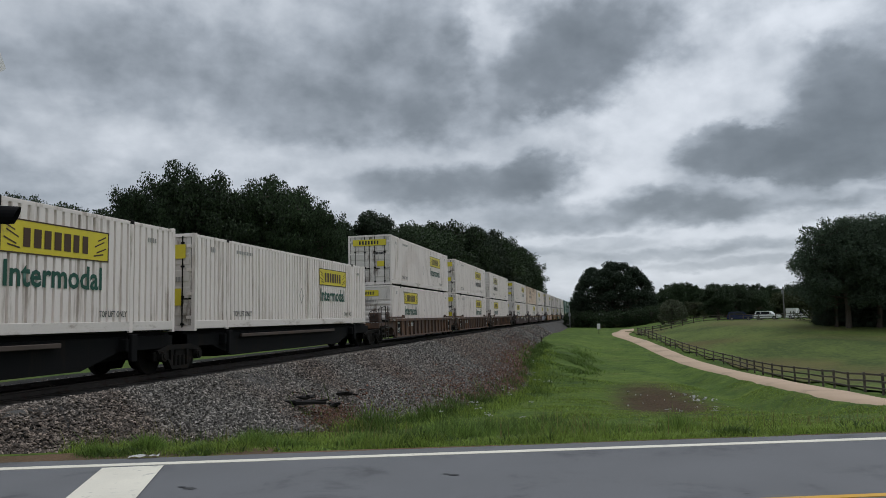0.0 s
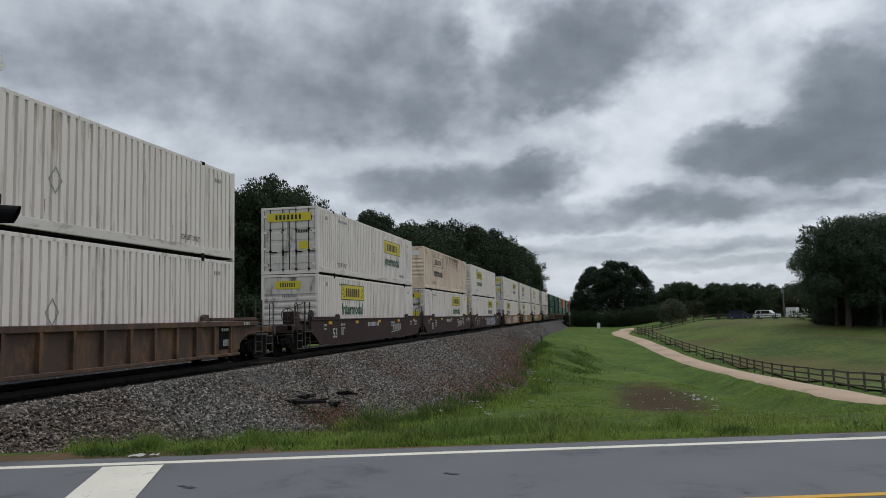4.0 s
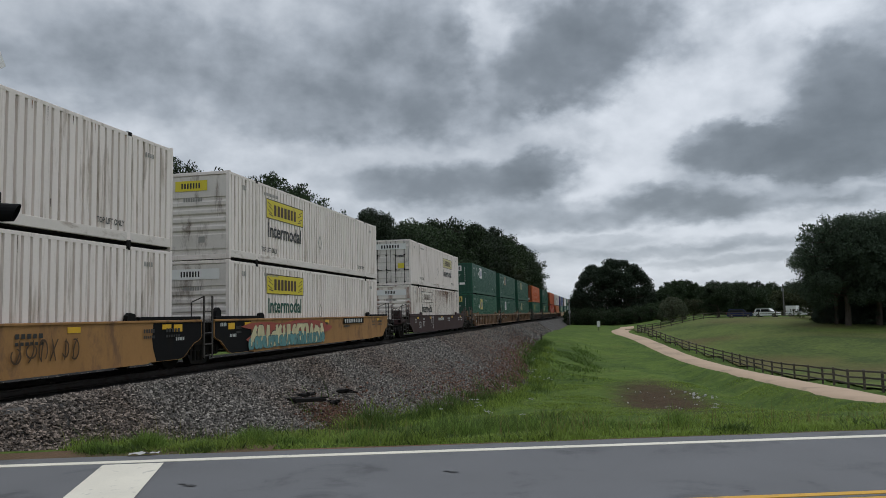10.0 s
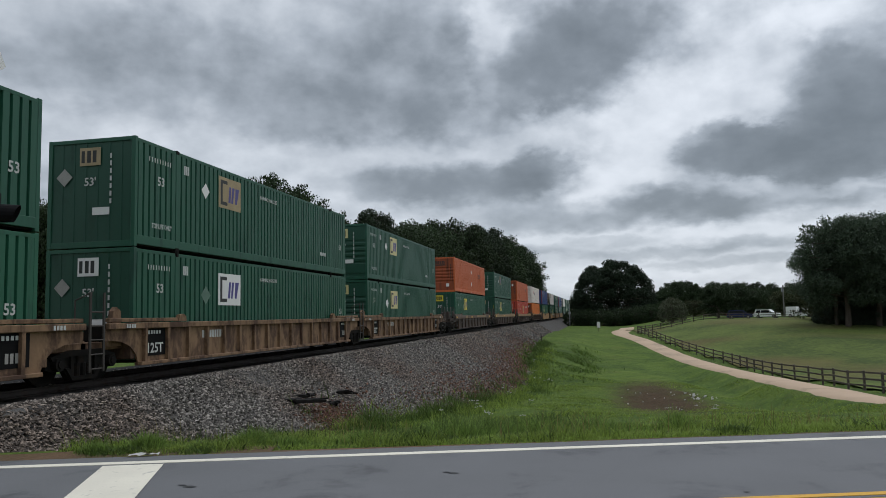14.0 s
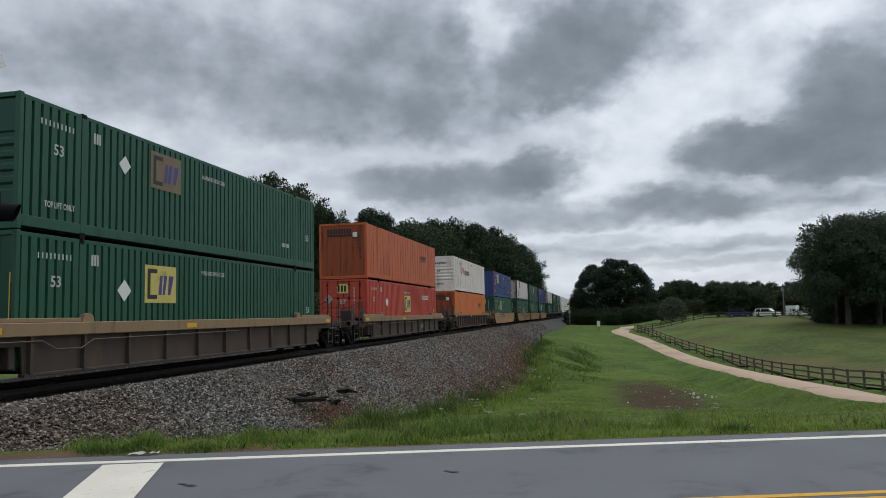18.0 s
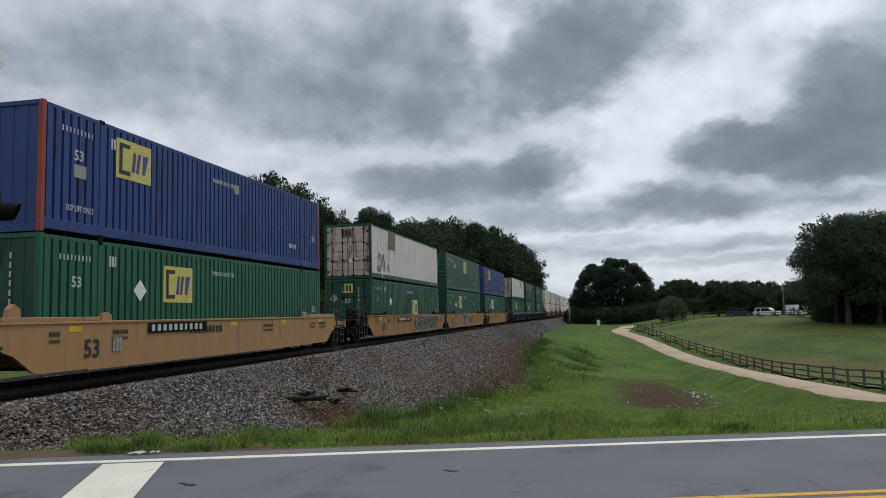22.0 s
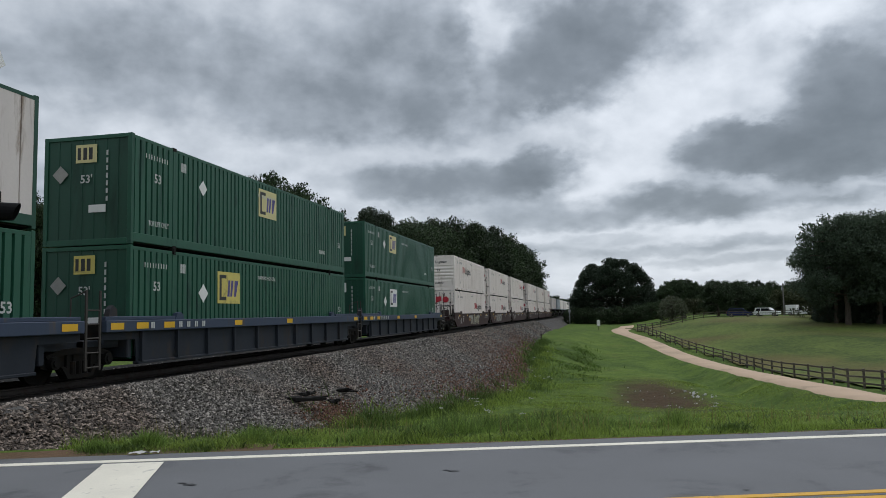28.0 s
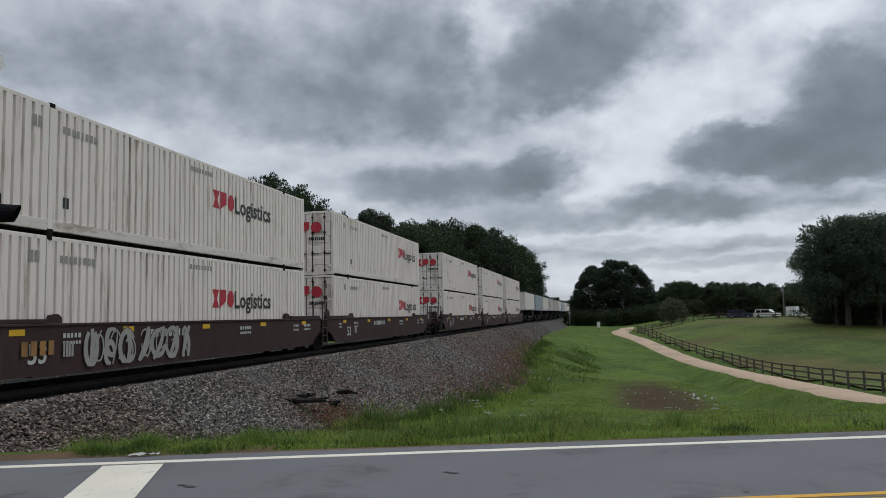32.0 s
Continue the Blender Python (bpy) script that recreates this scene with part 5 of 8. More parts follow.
def name_shapes(width, height):
    """Three plain forms in a row in place of a name: an hourglass, a slanted block and an eight-sided disc."""
    key = ("forms", round(width, 3), round(height, 3))
    if key not in WORDS:
        w = width / 3.1
        L = Lump().add([(0, -0.004, 0), (w * 0.92, -0.004, 0), (w * 0.62, -0.004, height / 2), (w * 0.92, -0.004, height), (0, -0.004, height), (w * 0.3, -0.004, height / 2)], [(0, 1, 2, 5), (5, 2, 3, 4)])
        L.add([(w, -0.004, 0), (w * 1.9, -0.004, height * 0.35), (w * 1.9, -0.004, height), (w, -0.004, height)], [(0, 1, 2, 3)])
        disc = [(w * 2.55 + w * 0.5 * math.cos(a), -0.004, height / 2 + height * 0.5 * math.sin(a)) for a in [radians(22.5 + 45 * i) for i in range(8)]]
        L.add(disc, [tuple(range(8))])
        WORDS[key] = L.mesh("name_shapes")
    return WORDS[key]


def xpo(s, high, x=2.9, end="ribs", colour=None, text="white corrugated container with red and black lettering"):
    ob = container("intermodal_container", text, colour or WHITE, s, high, "wave", end, end_colour=colour or WHITE)
    z = 1.55 if high else 1.35
    on_side(ob, "name_marking", name_shapes(1.4, 0.56), INK_PINK if high and x < 5 else INK_RED, x, z, "three plain red forms in place of a name")
    on_side(ob, "lettering", words("Logistics", 0.56, 2.7), INK, x + 1.42, z, "black word along the wall")
    on_side(ob, "number_marking", bars(8, 1.2, 0.17, 4), INK_GREY, 2.3, CH - 0.6)
    on_side(ob, "number_marking", bars(2, 0.3, 0.25, 2), INK_GREY, 1.4, CH - 0.62)
    on_side(ob, "number_marking", bars(8, 1.3, 0.14, 6), INK_GREY, 7.6, CH - 0.42)
    on_side(ob, "number_marking", bars(2, 0.22, 0.25, 2), INK, 2.35, 0.6)
    if end == "doors":
        on_end(ob, "name_marking", name_shapes(1.65, 0.52), INK_RED, 0.45, CH - 1.0).matrix_basis @= pose(0, -0.04, 0)
        on_end(ob, "number_marking", bars(8, 0.75, 0.14, 9), INK, 1.45, CH - 1.32).matrix_basis @= pose(0, -0.03, 0)
    else:
        on_end(ob, "lettering", words("Logistics", 0.19, 0.95), INK, 1.0, CH - 0.62)
        on_end(ob, "lettering", words("53'", 0.2), INK, 1.1, CH - 1.3)
        on_end(ob, "lettering", words("24,000 lbs", 0.15, 0.7), INK, 0.95, 0.55)
    diamond(ob, 0.5, CH - 1.1, 0.22, LABEL_W, True)
    run_marks(ob, int(s * 10) + high, 6, end == "doors")
    return ob


def orange(s, high, colour, side, end, diamonds=False):
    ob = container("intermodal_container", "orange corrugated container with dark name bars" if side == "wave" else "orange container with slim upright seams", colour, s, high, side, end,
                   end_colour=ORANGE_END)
    on_side(ob, "name_marking", bars(9, 1.5, 0.24, 7, 0.25), INK_BROWN, 11.75, 1.75, "dark bars in place of a name")
    on_side(ob, "name_marking", plate(1.5, 0.07), INK_BROWN, 11.75, 1.6)
    on_end(ob, "name_marking", bars(9, 1.35, 0.26, 7, 0.2), INK, 0.45, CH - 0.55, "dark bars in place of a name")
    on_end(ob, "name_marking", plate(1.35, 0.09), INK, 0.45, CH - 0.68)
    for i in range(6):
        on_end(ob, "number_marking", bars(1, 0.10, 0.14, 1), INK, 2.2, CH - 0.75 - 0.22 * i)
    if diamonds:
        for z in (0.9, 2.0):
            diamond(ob, 8.05, z, 0.24)
            diamond(ob, 0.42, z - 0.2, 0.26, None, True)
        for i in range(14):
            on_side(ob, "reflector", plate(0.35, 0.06), INK_RED if i % 2 else LABEL_W, 2.3 + i * 0.9, 0.09)
    on_end(ob, "vent_box", Lump().box(0, 0.24, -0.06, 0, 0, 0.26, 0.01).mesh("vent_box"), LABEL_W, 1.85, 0.45 if side == "wave" else CH - 0.75)
    return ob


# ---- graffiti: loose ribbons with no letters ----
def scrawl(car, x, z, width, height, material, seed, style="smooth", weight=0.07, y=None, inset=0.0):
    """Looping round strokes in a row of cells: paint that spells nothing."""
    r = random.Random(seed)
    L = Lump()
    n = max(2, round(width / (height * 0.72)))
    cell = width / n
    layer = 0
    for i in range(n):
        cx, cz = cell * (i + 0.5) + r.uniform(-0.06, 0.06) * cell, height * 0.5
        for stroke in range(2):
            if r.random() < 0.55:
                a0, turn = r.uniform(0, 6.28), r.choice((-1, 1)) * r.uniform(3.4, 5.6)
                sx, sz = cell * r.uniform(0.24, 0.46), height * r.uniform(0.26, 0.45)
                ox, oz = r.uniform(-0.1, 0.1) * cell, r.choice((-1, 0, 1)) * (height * 0.46 - sz)
                pts = [Vector((cx + ox + sx * math.cos(a0 + turn * k / 14) + 0.12 * oz, 0, cz + oz + sz * math.sin(a0 + turn * k / 14))) for k in range(15)]
            else:
                lean, bow = r.uniform(-0.35, 0.35) * cell, r.uniform(-0.25, 0.25) * cell
                pts = [Vector((cx + lean * (k / 5 - 1) + bow * math.sin(3.14159 * k / 10), 0, height * (0.04 + 0.092 * k))) for k in range(11)]
            for k, p in enumerate(pts):
                d = (pts[min(k + 1, len(pts) - 1)] - pts[max(k - 1, 0)]).normalized()
                o = Vector((-d.z, 0, d.x)) * weight / 2 * (0.75 + 0.25 * math.sin(3.14159 * k / (len(pts) - 1)))
                m = len(L.v)
                L.v += [(v.x, -0.0002 * layer, min(max(v.z, inset), height - inset)) for v in (p - o, p + o)]
                if k:
                    L.f.append((m - 2, m - 1, m + 1, m))
            layer += 1
    me = shape("paint_scrawl", L.v, L.f)
    if y is not None:
        return part("paint_scrawl", me, car, material, "sprayed paint scrawl", at=pose(x, y, z))
    return car_mark(car, "paint_scrawl", me, material, x, z, style, "sprayed paint scrawl")


def piece(car, x, z, width, height, fill, edge, seed, weight=0.2, line=0.07, style="smooth"):
    """Broad outlined strokes: the outline first, the fill on top of it."""
    scrawl(car, x, z, width, height, edge, seed, style, weight + line)
    scrawl(car, x, z, width, height, fill, seed, style, weight, inset=line / 2)


def blotch(car, x, z, width, height, material, seed, style="smooth", label="sprayed colour patch"):
    r = random.Random(seed)
    n = 26
    vs = []
    for i in range(n):
        a = 6.28318 * i / n
        k = 1 + 0.16 * math.sin(5 * a + seed) + r.uniform(-0.09, 0.09)
        sq = min(1 / max(abs(math.cos(a)), 1e-3), 1 / max(abs(math.sin(a)), 1e-3), 1.22)
        vs.append((width / 2 + width / 2 * math.cos(a) * sq * k * 0.85, 0.0, max(0, min(height, height / 2 + height / 2 * math.sin(a) * sq * k * 0.9))))
    return car_mark(car, "paint_patch", shape("paint_patch", vs, [tuple(range(n))]), material, x, z, style, label)


SPRAY_BLUE = mat("sprayed pale blue", (0.16, 0.30, 0.42), 0.5, 0, 0.25, 2, 10)
SPRAY_TEAL = mat("sprayed teal", (0.10, 0.24, 0.24), 0.5, 0, 0.3, 2, 10)
SPRAY_PINK = mat("sprayed dusty pink", (0.45, 0.22, 0.20), 0.5, 0, 0.25, 2, 10)
SPRAY_PLUM = mat("sprayed plum", (0.12, 0.04, 0.07), 0.5, 0, 0.25, 2, 10)
SPRAY_WHITE = mat("sprayed white", (0.62, 0.60, 0.60), 0.5, 0, 0.15, 2, 10)
SPRAY_BLACK = mat("sprayed black", (0.03, 0.028, 0.03), 0.5, 0, 0.15, 2, 10)
W_RED = mat("faded red stencil", (0.20, 0.055, 0.035), 0.6, 0, 0.25, 2, 10)
SPRAY_CREAM = mat("sprayed pale yellow", (0.55, 0.50, 0.30), 0.5, 0, 0.25, 2, 10)
SPRAY_RED = mat("sprayed brick red", (0.30, 0.06, 0.04), 0.5, 0, 0.25, 2, 10)


def number_panel(car, x, z):
    car_mark(car, "number_panel", plate(2.9, 0.26), W_BLACK, x, z, label="black number panel")
    car_mark(car, "number_marking", bars(10, 2.6, 0.17, 5, 0.4), INK_WHITE, x + 0.15, z + 0.045)


def smooth_marks(car, dark, number_x=6.2):
    """Small marks along a smooth well side: yellow reflectors, weights, number."""
    ink = INK_WHITE if dark else INK
    for x in (0.7, 4.3, 8.0, 11.8, 15.4):
        car_mark(car, "reflector", plate(0.42, 0.13), YELLOW_MARK, x, 1.44, label="yellow reflective mark")
    car_mark(car, "number_marking", bars(9, 1.9, 0.20, 5), ink, number_x, 1.28)
    car_mark(car, "lettering", words("53", 0.42), ink, 1.2, 0.86)
    for x, w in ((0.1, 0.35), (2.2, 0.6), (10.3, 0.8), (CL - 0.6, 0.7), (CL - 1.6, 0.5)):
        car_mark(car, "number_marking", bars(5, w, 0.10, int(x)), ink, x, 1.36)
        car_mark(car, "number_marking", bars(6, w, 0.07, int(x) + 1), ink, x, 1.22)
    car_mark(car, "data_panel", bars(4, 0.34, 0.32, 8, 0.15), INK_GREY, 2.2, 0.95)


def ribbed_marks(car, style="ribbed"):
    y = "ribbed" if style == "ribbed" else "posts"
    car_mark(car, "number_marking", bars(9, 1.3, 0.22, 5), INK_WHITE, 3.1, 1.18, "plate")
    part("end_patch", plate(0.9, 0.70), car, W_BLACK, "black stencil panel", at=pose(0.31, -0.146, 0.80))
    part("end_patch", plate(0.9, 0.70), car, W_BLACK, "black stencil panel", at=pose(CL - 1.25, -0.146, 0.80))
    part("lettering", words("125T", 0.26, 0.68), car, INK_WHITE, at=pose(0.42, -0.15, 0.88))
    part("number_marking", bars(5, 0.6, 0.09, 3), car, INK_WHITE, at=pose(0.42, -0.15, 1.36))
    part("number_marking", bars(5, 0.6, 0.09, 4), car, INK_WHITE, at=pose(CL - 1.1, -0.15, 1.36))
    part("data_panel", bars(3, 0.4, 0.2, 4, 0.2), car, INK_GREY, at=pose(CL - 1.0, -0.15, 0.9))
    for x in (-0.6, CL + 0.2):
        part("number_marking", bars(4, 0.4, 0.1, 3), car, INK_WHITE, at=pose(x, -0.246, WELL - 0.13))


def black_ends(car, lead=True, trail=True):
    bot = RAIL + 0.31
    out = [(0.02, WELL - 0.05), (0.02, 1.17), (0.13, 1.10), (0.41, 1.01), (0.91, bot + 0.05), (1.1, bot), (2.25, bot), (2.4, 0.95), (2.45, 1.2), (2.4, WELL - 0.05)]
    vs = [(x, -0.1915, z) for x, z in out]
    if lead:
        part("end_patch", shape("end_patch", vs, [tuple(range(len(vs)))]), car, W_BLACK, "black painted end panel", at=pose(-1.25, 0, 0))
    vs = [(-x, -0.1915, z) for x, z in out][::-1]
    if trail:
        part("end_patch", shape("end_patch", vs, [tuple(range(len(vs)))]), car, W_BLACK, "black painted end panel", at=pose(CL + 1.25, 0, 0))
    for x in ([-0.4] if lead else []) + ([CL - 0.2] if trail else []):
        part("reflector", plate(0.42, 0.2), car, YELLOW_MARK, "yellow reflective mark", at=pose(x, -0.194, 1.36))
        part("number_marking", bars(4, 0.4, 0.11, 3), car, INK_WHITE, at=pose(x - 0.5, -0.194, 1.46))
        part("number_marking", bars(5, 0.45, 0.09, 4), car, INK_WHITE, at=pose(x + 0.1, -0.194, 1.12))


GRIME = mat("dark grime runs", (0.075, 0.055, 0.042), 0.8, 0, 0.3, 4, 20)
RUST_RUN = mat("brown rust runs", (0.22, 0.10, 0.05), 0.8, 0, 0.3, 4, 20)


def run_marks(ob, seed, n=7, end=True):
    """Narrow tapering runs of rust and grime below the top rail and above the bottom rail."""
    r = random.Random(seed)
    L, D = Lump(), Lump()
    for i in range(n):
        x, h, w = r.uniform(0.3, CL - 0.3), r.uniform(0.12, 0.5), r.uniform(0.012, 0.03)
        if n > 20:
            x, h, w = (r.gauss(10.8, 1.5) if r.random() < 0.55 else r.uniform(0.3, CL - 0.3)), 0.25 + 1.7 * r.random() ** 2.2, r.uniform(0.02, 0.07)
        z = CH - 0.12 if n > 20 else r.choice((CH - 0.12, CH - 0.12, 0.75))
        (L if r.random() < 0.5 else D).add([(x, 0, z), (x + w, 0, z), (x + w * 0.8, 0, z - h * 0.6), (x + w * 0.5, 0, z - h), (x + w * 0.2, 0, z - h * 0.6)], [(0, 1, 2, 3, 4)])
    if L.v:
        part("rust_runs", L.mesh("rust_runs"), ob, RUST_RUN, "thin brown rust runs", at=pose(0, -0.0015, 0))["kind"] = "stuff"
    if D.v:
        part("grime_runs", D.mesh("grime_runs"), ob, GRIME, "thin dark grime runs", at=pose(0, -0.0012, 0))["kind"] = "stuff"
    if end:
        E = Lump()
        for i in range(14):
            y, h, w = r.choice((0.4, 0.98, 1.6, 2.2)) + r.uniform(-0.10, 0.10), r.uniform(0.15, 0.55), r.uniform(0.02, 0.06)
            z = r.choice((CH - 0.2, 2.0, 1.3, 0.85)) - r.uniform(0, 0.2)
            E.add([(y, 0, z), (y + w, 0, z), (y + w * 0.9, 0, z - h * 0.6), (y + w * 0.5, 0, z - h), (y, 0, z - h * 0.7)], [(0, 1, 2, 3, 4)])
        part("grime_runs", E.mesh("grime_runs"), ob, GRIME, "dark grime runs on the doors", at=pose(0.010, CW, 0, 0, 0, -90))["kind"] = "stuff"


# ---- the consist: leading end of each load along the train ----
def trailer(s, colour, text):
    """A road trailer riding on a spine car."""
    ob = thing("road_trailer", text, "trailer", "trailers on the train")
    on_train(ob, s, NEAR, 0.0)
    z0, z1 = 2.32, 5.20
    part("body", Lump().box(0, CL, 0, CW, z0, z1, 0.03).mesh("body"), ob, colour)
    part("side_rail", Lump().box(0.02, CL - 0.02, -0.02, 0.0, z0, z0 + 0.16).mesh("side_rail"), ob, GREYBLUE)
    part("top_rail", Lump().box(0.02, CL - 0.02, -0.015, 0.0, z1 - 0.10, z1 - 0.01).mesh("top_rail"), ob, GREYBLUE)
    for x in (12.6, 13.9):
        part("wheel", Lump().rod((x, 0.05, 1.82), (x, 0.5, 1.82), 0.5, 16).mesh("tyre"), ob, DARK, "black trailer tyre")
        part("wheel", Lump().rod((x, CW - 0.5, 1.82), (x, CW - 0.05, 1.82), 0.5, 16).mesh("tyre"), ob, DARK, "black trailer tyre")
    part("undercarriage", Lump().box(11.9, 14.6, 0.4, CW - 0.4, 1.95, z0).mesh("undercarriage"), ob, STEEL)
    part("landing_gear", Lump().box(3.4, 3.6, 0.5, 0.65, 1.32, z0).box(3.4, 3.6, CW - 0.65, CW - 0.5, 1.32, z0).mesh("landing_gear"), ob, STEEL)
    return ob


def consist():
    # two single loads on spine cars
    for s, first, lx in ((-286.2, True, 9.9), (-269.0, False, 9.9)):
        spine_car(s, first, not first)
        ob = container("intermodal_container", "white corrugated container with yellow panel on a spine car", WHITE, s, False, "wave", "doors", z=1.43, deep=True)
        yellow_label(ob, lx, 1.62)
        side_small(ob, INK)
        on_end(ob, "warning_sticker", plate(0.6, 0.42), LABEL_Y, 1.7, CH - 0.75, "yellow warning sticker").matrix_basis @= pose(0, -0.04, 0)
        on_end(ob, "warning_sticker", plate(0.42, 0.5), LABEL_Y, 1.75, 0.75, "yellow warning sticker").matrix_basis @= pose(0, -0.04, 0)
        on_end(ob, "number_marking", bars(8, 0.6, 0.14, 9), INK_GREY, 1.62, 1.45).matrix_basis @= pose(0, -0.04, 0)
    # rusty brown ribbed three-unit car
    rows = [(-247.9, True, False), (-228.4, False, False), (-209.0, False, True)]
    for s, f, l in rows:
        car = well_car("rusty brown well car with upright side ribs", s, "ribbed", W_RUST, None, f, l)
        ribbed_marks(car)
    jb(-247.9, True, 9.9, "doors")
    jb(-247.9, False, 2.75, "ribs")
    jb(-228.4, True, 9.85, "doors", ink=INK)
    jb(-228.4, False, 9.85, "doors")
    jb(-209.0, True, 2.85, "ribs", faded=1, end_label=2, ink=INK)
    jb(-209.0, False, 2.85, "ribs")
    # mineral brown smooth three-unit car
    for s, f, l in [(-185.5, True, False), (-166.0, False, False), (-146.9, False, True)]:
        car = well_car("dark brown smooth-sided well car with white stencils", s, "smooth", W_BROWN, None, f, l)
        smooth_marks(car, True, 6.2)
        if s == -146.9:
            blotch(car, 6.8, 0.64, 7.4, 0.92, SPRAY_PLUM, 3)
            blotch(car, 6.9, 0.64, 1.1, 0.85, SPRAY_RED, 4)
            piece(car, 7.2, 0.66, 6.4, 0.88, SPRAY_BLUE, SPRAY_PINK, 5, 0.13, 0.05)
            scrawl(car, 7.4, 0.7, 6.0, 0.75, SPRAY_WHITE, 56, weight=0.045)
        else:
            me = Lump().add([(0.0, -0.004, 0.0), (1.9, -0.004, 0.10), (1.9, -0.004, 0.16), (0.15, -0.004, 0.08)], [(0, 1, 2, 3)]).mesh("swoosh")
            car_mark(car, "emblem", me, INK_GREY, 10.3, 0.85)
            car_mark(car, "name_marking", bars(4, 1.8, 0.34, 4, 0.2), INK_GREY, 10.7, 1.0)
            if s == -166.0:
                scrawl(car, 12.6, 0.9, 0.9, 0.75, SPRAY_WHITE, 8, weight=0.05)
    jb(-185.5, True, 9.9, "doors", faded=0)
    jb(-185.5, False, 2.85, "ribs")
    jb(-166.0, True, 2.85, "ribs", CREAM, 2, 2, text="rust-stained cream corrugated container with a faded name panel", ink=INK)
    jb(-166.0, False, 9.6, "doors")
    jb(-146.9, True, 2.85, "ribs")
    jb(-146.9, False, 9.8, "doors", ink=INK)
    # yellow three-unit car
    for i, (s, f, l) in enumerate([(-123.4, True, False), (-104.0, False, False), (-84.6, False, True)]):
        car = well_car("yellow ochre smooth-sided well car covered in sprayed paint", s, "smooth", W_YELLOW, None, f, l, W_BLACK)
        smooth_marks(car, False, 6.4)
        if i == 0:
            number_panel(car, 3.0, 1.36)
            blotch(car, 0.6, 0.64, 4.4, 0.85, SPRAY_PLUM, 6)
            piece(car, 0.9, 0.66, 3.6, 0.8, SPRAY_PINK, SPRAY_WHITE, 7, 0.1, 0.12)
            blotch(car, 7.0, 0.66, 5.8, 0.95, SPRAY_PINK, 9)
            piece(car, 7.2, 0.68, 5.4, 0.92, SPRAY_WHITE, SPRAY_PLUM, 10, 0.14, 0.05)
        elif i == 1:
            car_mark(car, "name_marking", bars(3, 1.5, 0.42, 2, 0.3), SPRAY_RED, 2.8, 1.08)
            piece(car, 4.6, 0.66, 2.6, 0.95, SPRAY_WHITE, SPRAY_BLACK, 11, 0.24, 0.05)
            piece(car, 7.7, 0.70, 2.0, 0.92, INK_GREY, SPRAY_BLACK, 12, 0.22, 0.05)
            scrawl(car, 10.2, 0.85, 2.0, 0.5, INK_BROWN, 13, weight=0.04)
        else:
            blotch(car, 0.4, 0.80, 8.6, 0.8, SPRAY_RED, 14)
            blotch(car, 1.2, 0.64, 6.6, 0.55, SPRAY_TEAL, 13)
            piece(car, 1.0, 0.66, 6.8, 0.82, SPRAY_CREAM, SPRAY_BLACK, 15, 0.24, 0.05)
            piece(car, 1.0, 0.64, 6.8, 0.45, SPRAY_TEAL, SPRAY_BLACK, 16, 0.15, 0.03)
            number_panel(car, 10.2, 1.36)
        black_ends(car, i > 0, i < 2)
    jb(-123.4, True, 9.9, "doors", ink=INK)
    jb(-123.4, False, 2.75, "ribs", ink=INK)
    jb(-104.0, True, 2.75, "ribs", faded=1, end_label=2, ink=INK)
    jb(-104.0, False, 2.75, "ribs", ink=INK)
    jb(-84.6, True, 2.75, "ribs", ink=INK)
    jb(-84.6, False, 2.75, "ribs", end_label=2)
    # brown single car
    car = well_car("dark brown smooth-sided single well car", -61.1, "smooth", W_BROWN, None, True, True)
    smooth_marks(car, True, 7.0)
    scrawl(car, 4.6, 0.72, 0.8, 0.9, SPRAY_WHITE, 21, weight=0.05)
    jb(-61.1, True, 9.95, "doors", faded=1, end_label=2, ink=INK)
    jb(-61.1, False, 2.75, "ribs", DIRTY_WHITE, 2, 2, text="rust-streaked white corrugated container with worn lettering", ink=INK)
    # tan ribbed three-unit car
    for s, f, l in [(-37.85, True, False), (-18.4, False, False), (1.1, False, True)]:
        ribbed_marks(well_car("faded tan well car with upright side ribs", s, "ribbed", W_TAN, None, f, l))
    emp(-37.85, True, 4.2, LABEL_W, GREEN, end="flat")
    emp(-37.85, False, 4.3, LABEL_E, GREEN_B, end="flat")
    emp(-18.4, True, 4.3, LABEL_TAN, GREEN, end="flat")
    emp(-18.4, False, 4.3, LABEL_W, GREEN, end="flat", placard=DULL_GREEN)
    emp(1.1, True, 4.3, LABEL_FADE, GREEN)
    emp(1.1, False, 4.3, LABEL_FADE, GREEN)
    # grey single cars
    for s, st, c, ch in ((24.7, "posts", W_GREY, W_BROWNCHORD), (48.0, "posts", W_GREY, W_CHORD), (71.4, "posts", W_GREY, W_CHORD), (94.9, "ribbed", W_DUN, W_CHORD)):
        car = well_car("grey-brown single well car with a pale top chord", s, st, c, ch, True, True)
        if s == 24.7:
            car_mark(car, "paint_patch", plate(1.0, 0.22), W_CHORD, 3.2, WELL - 0.23, "chord", "pale repainted patch")
            car_mark(car, "paint_patch", plate(5.5, 0.16), W_CHORD, 9.0, WELL - 0.17, "chord", "pale repainted patch")
        if st == "posts":
            rail = Lump()
            for a, b in (((-0.9, 1.30), (0.5, 1.30)), ((0.5, 1.30), (0.9, 1.12)), ((0.9, 1.12), (1.7, 1.10)), ((1.7, 1.10), (2.1, 1.28)), ((2.1, 1.28), (9.0, 1.30))):
                rail.rod((a[0], -0.25, a[1]), (b[0], -0.25, b[1]), 0.016, 6)
            part("brake_pipe", rail.mesh("brake_pipe"), car, LADDER_PALE, "thin pale pipe along the side")
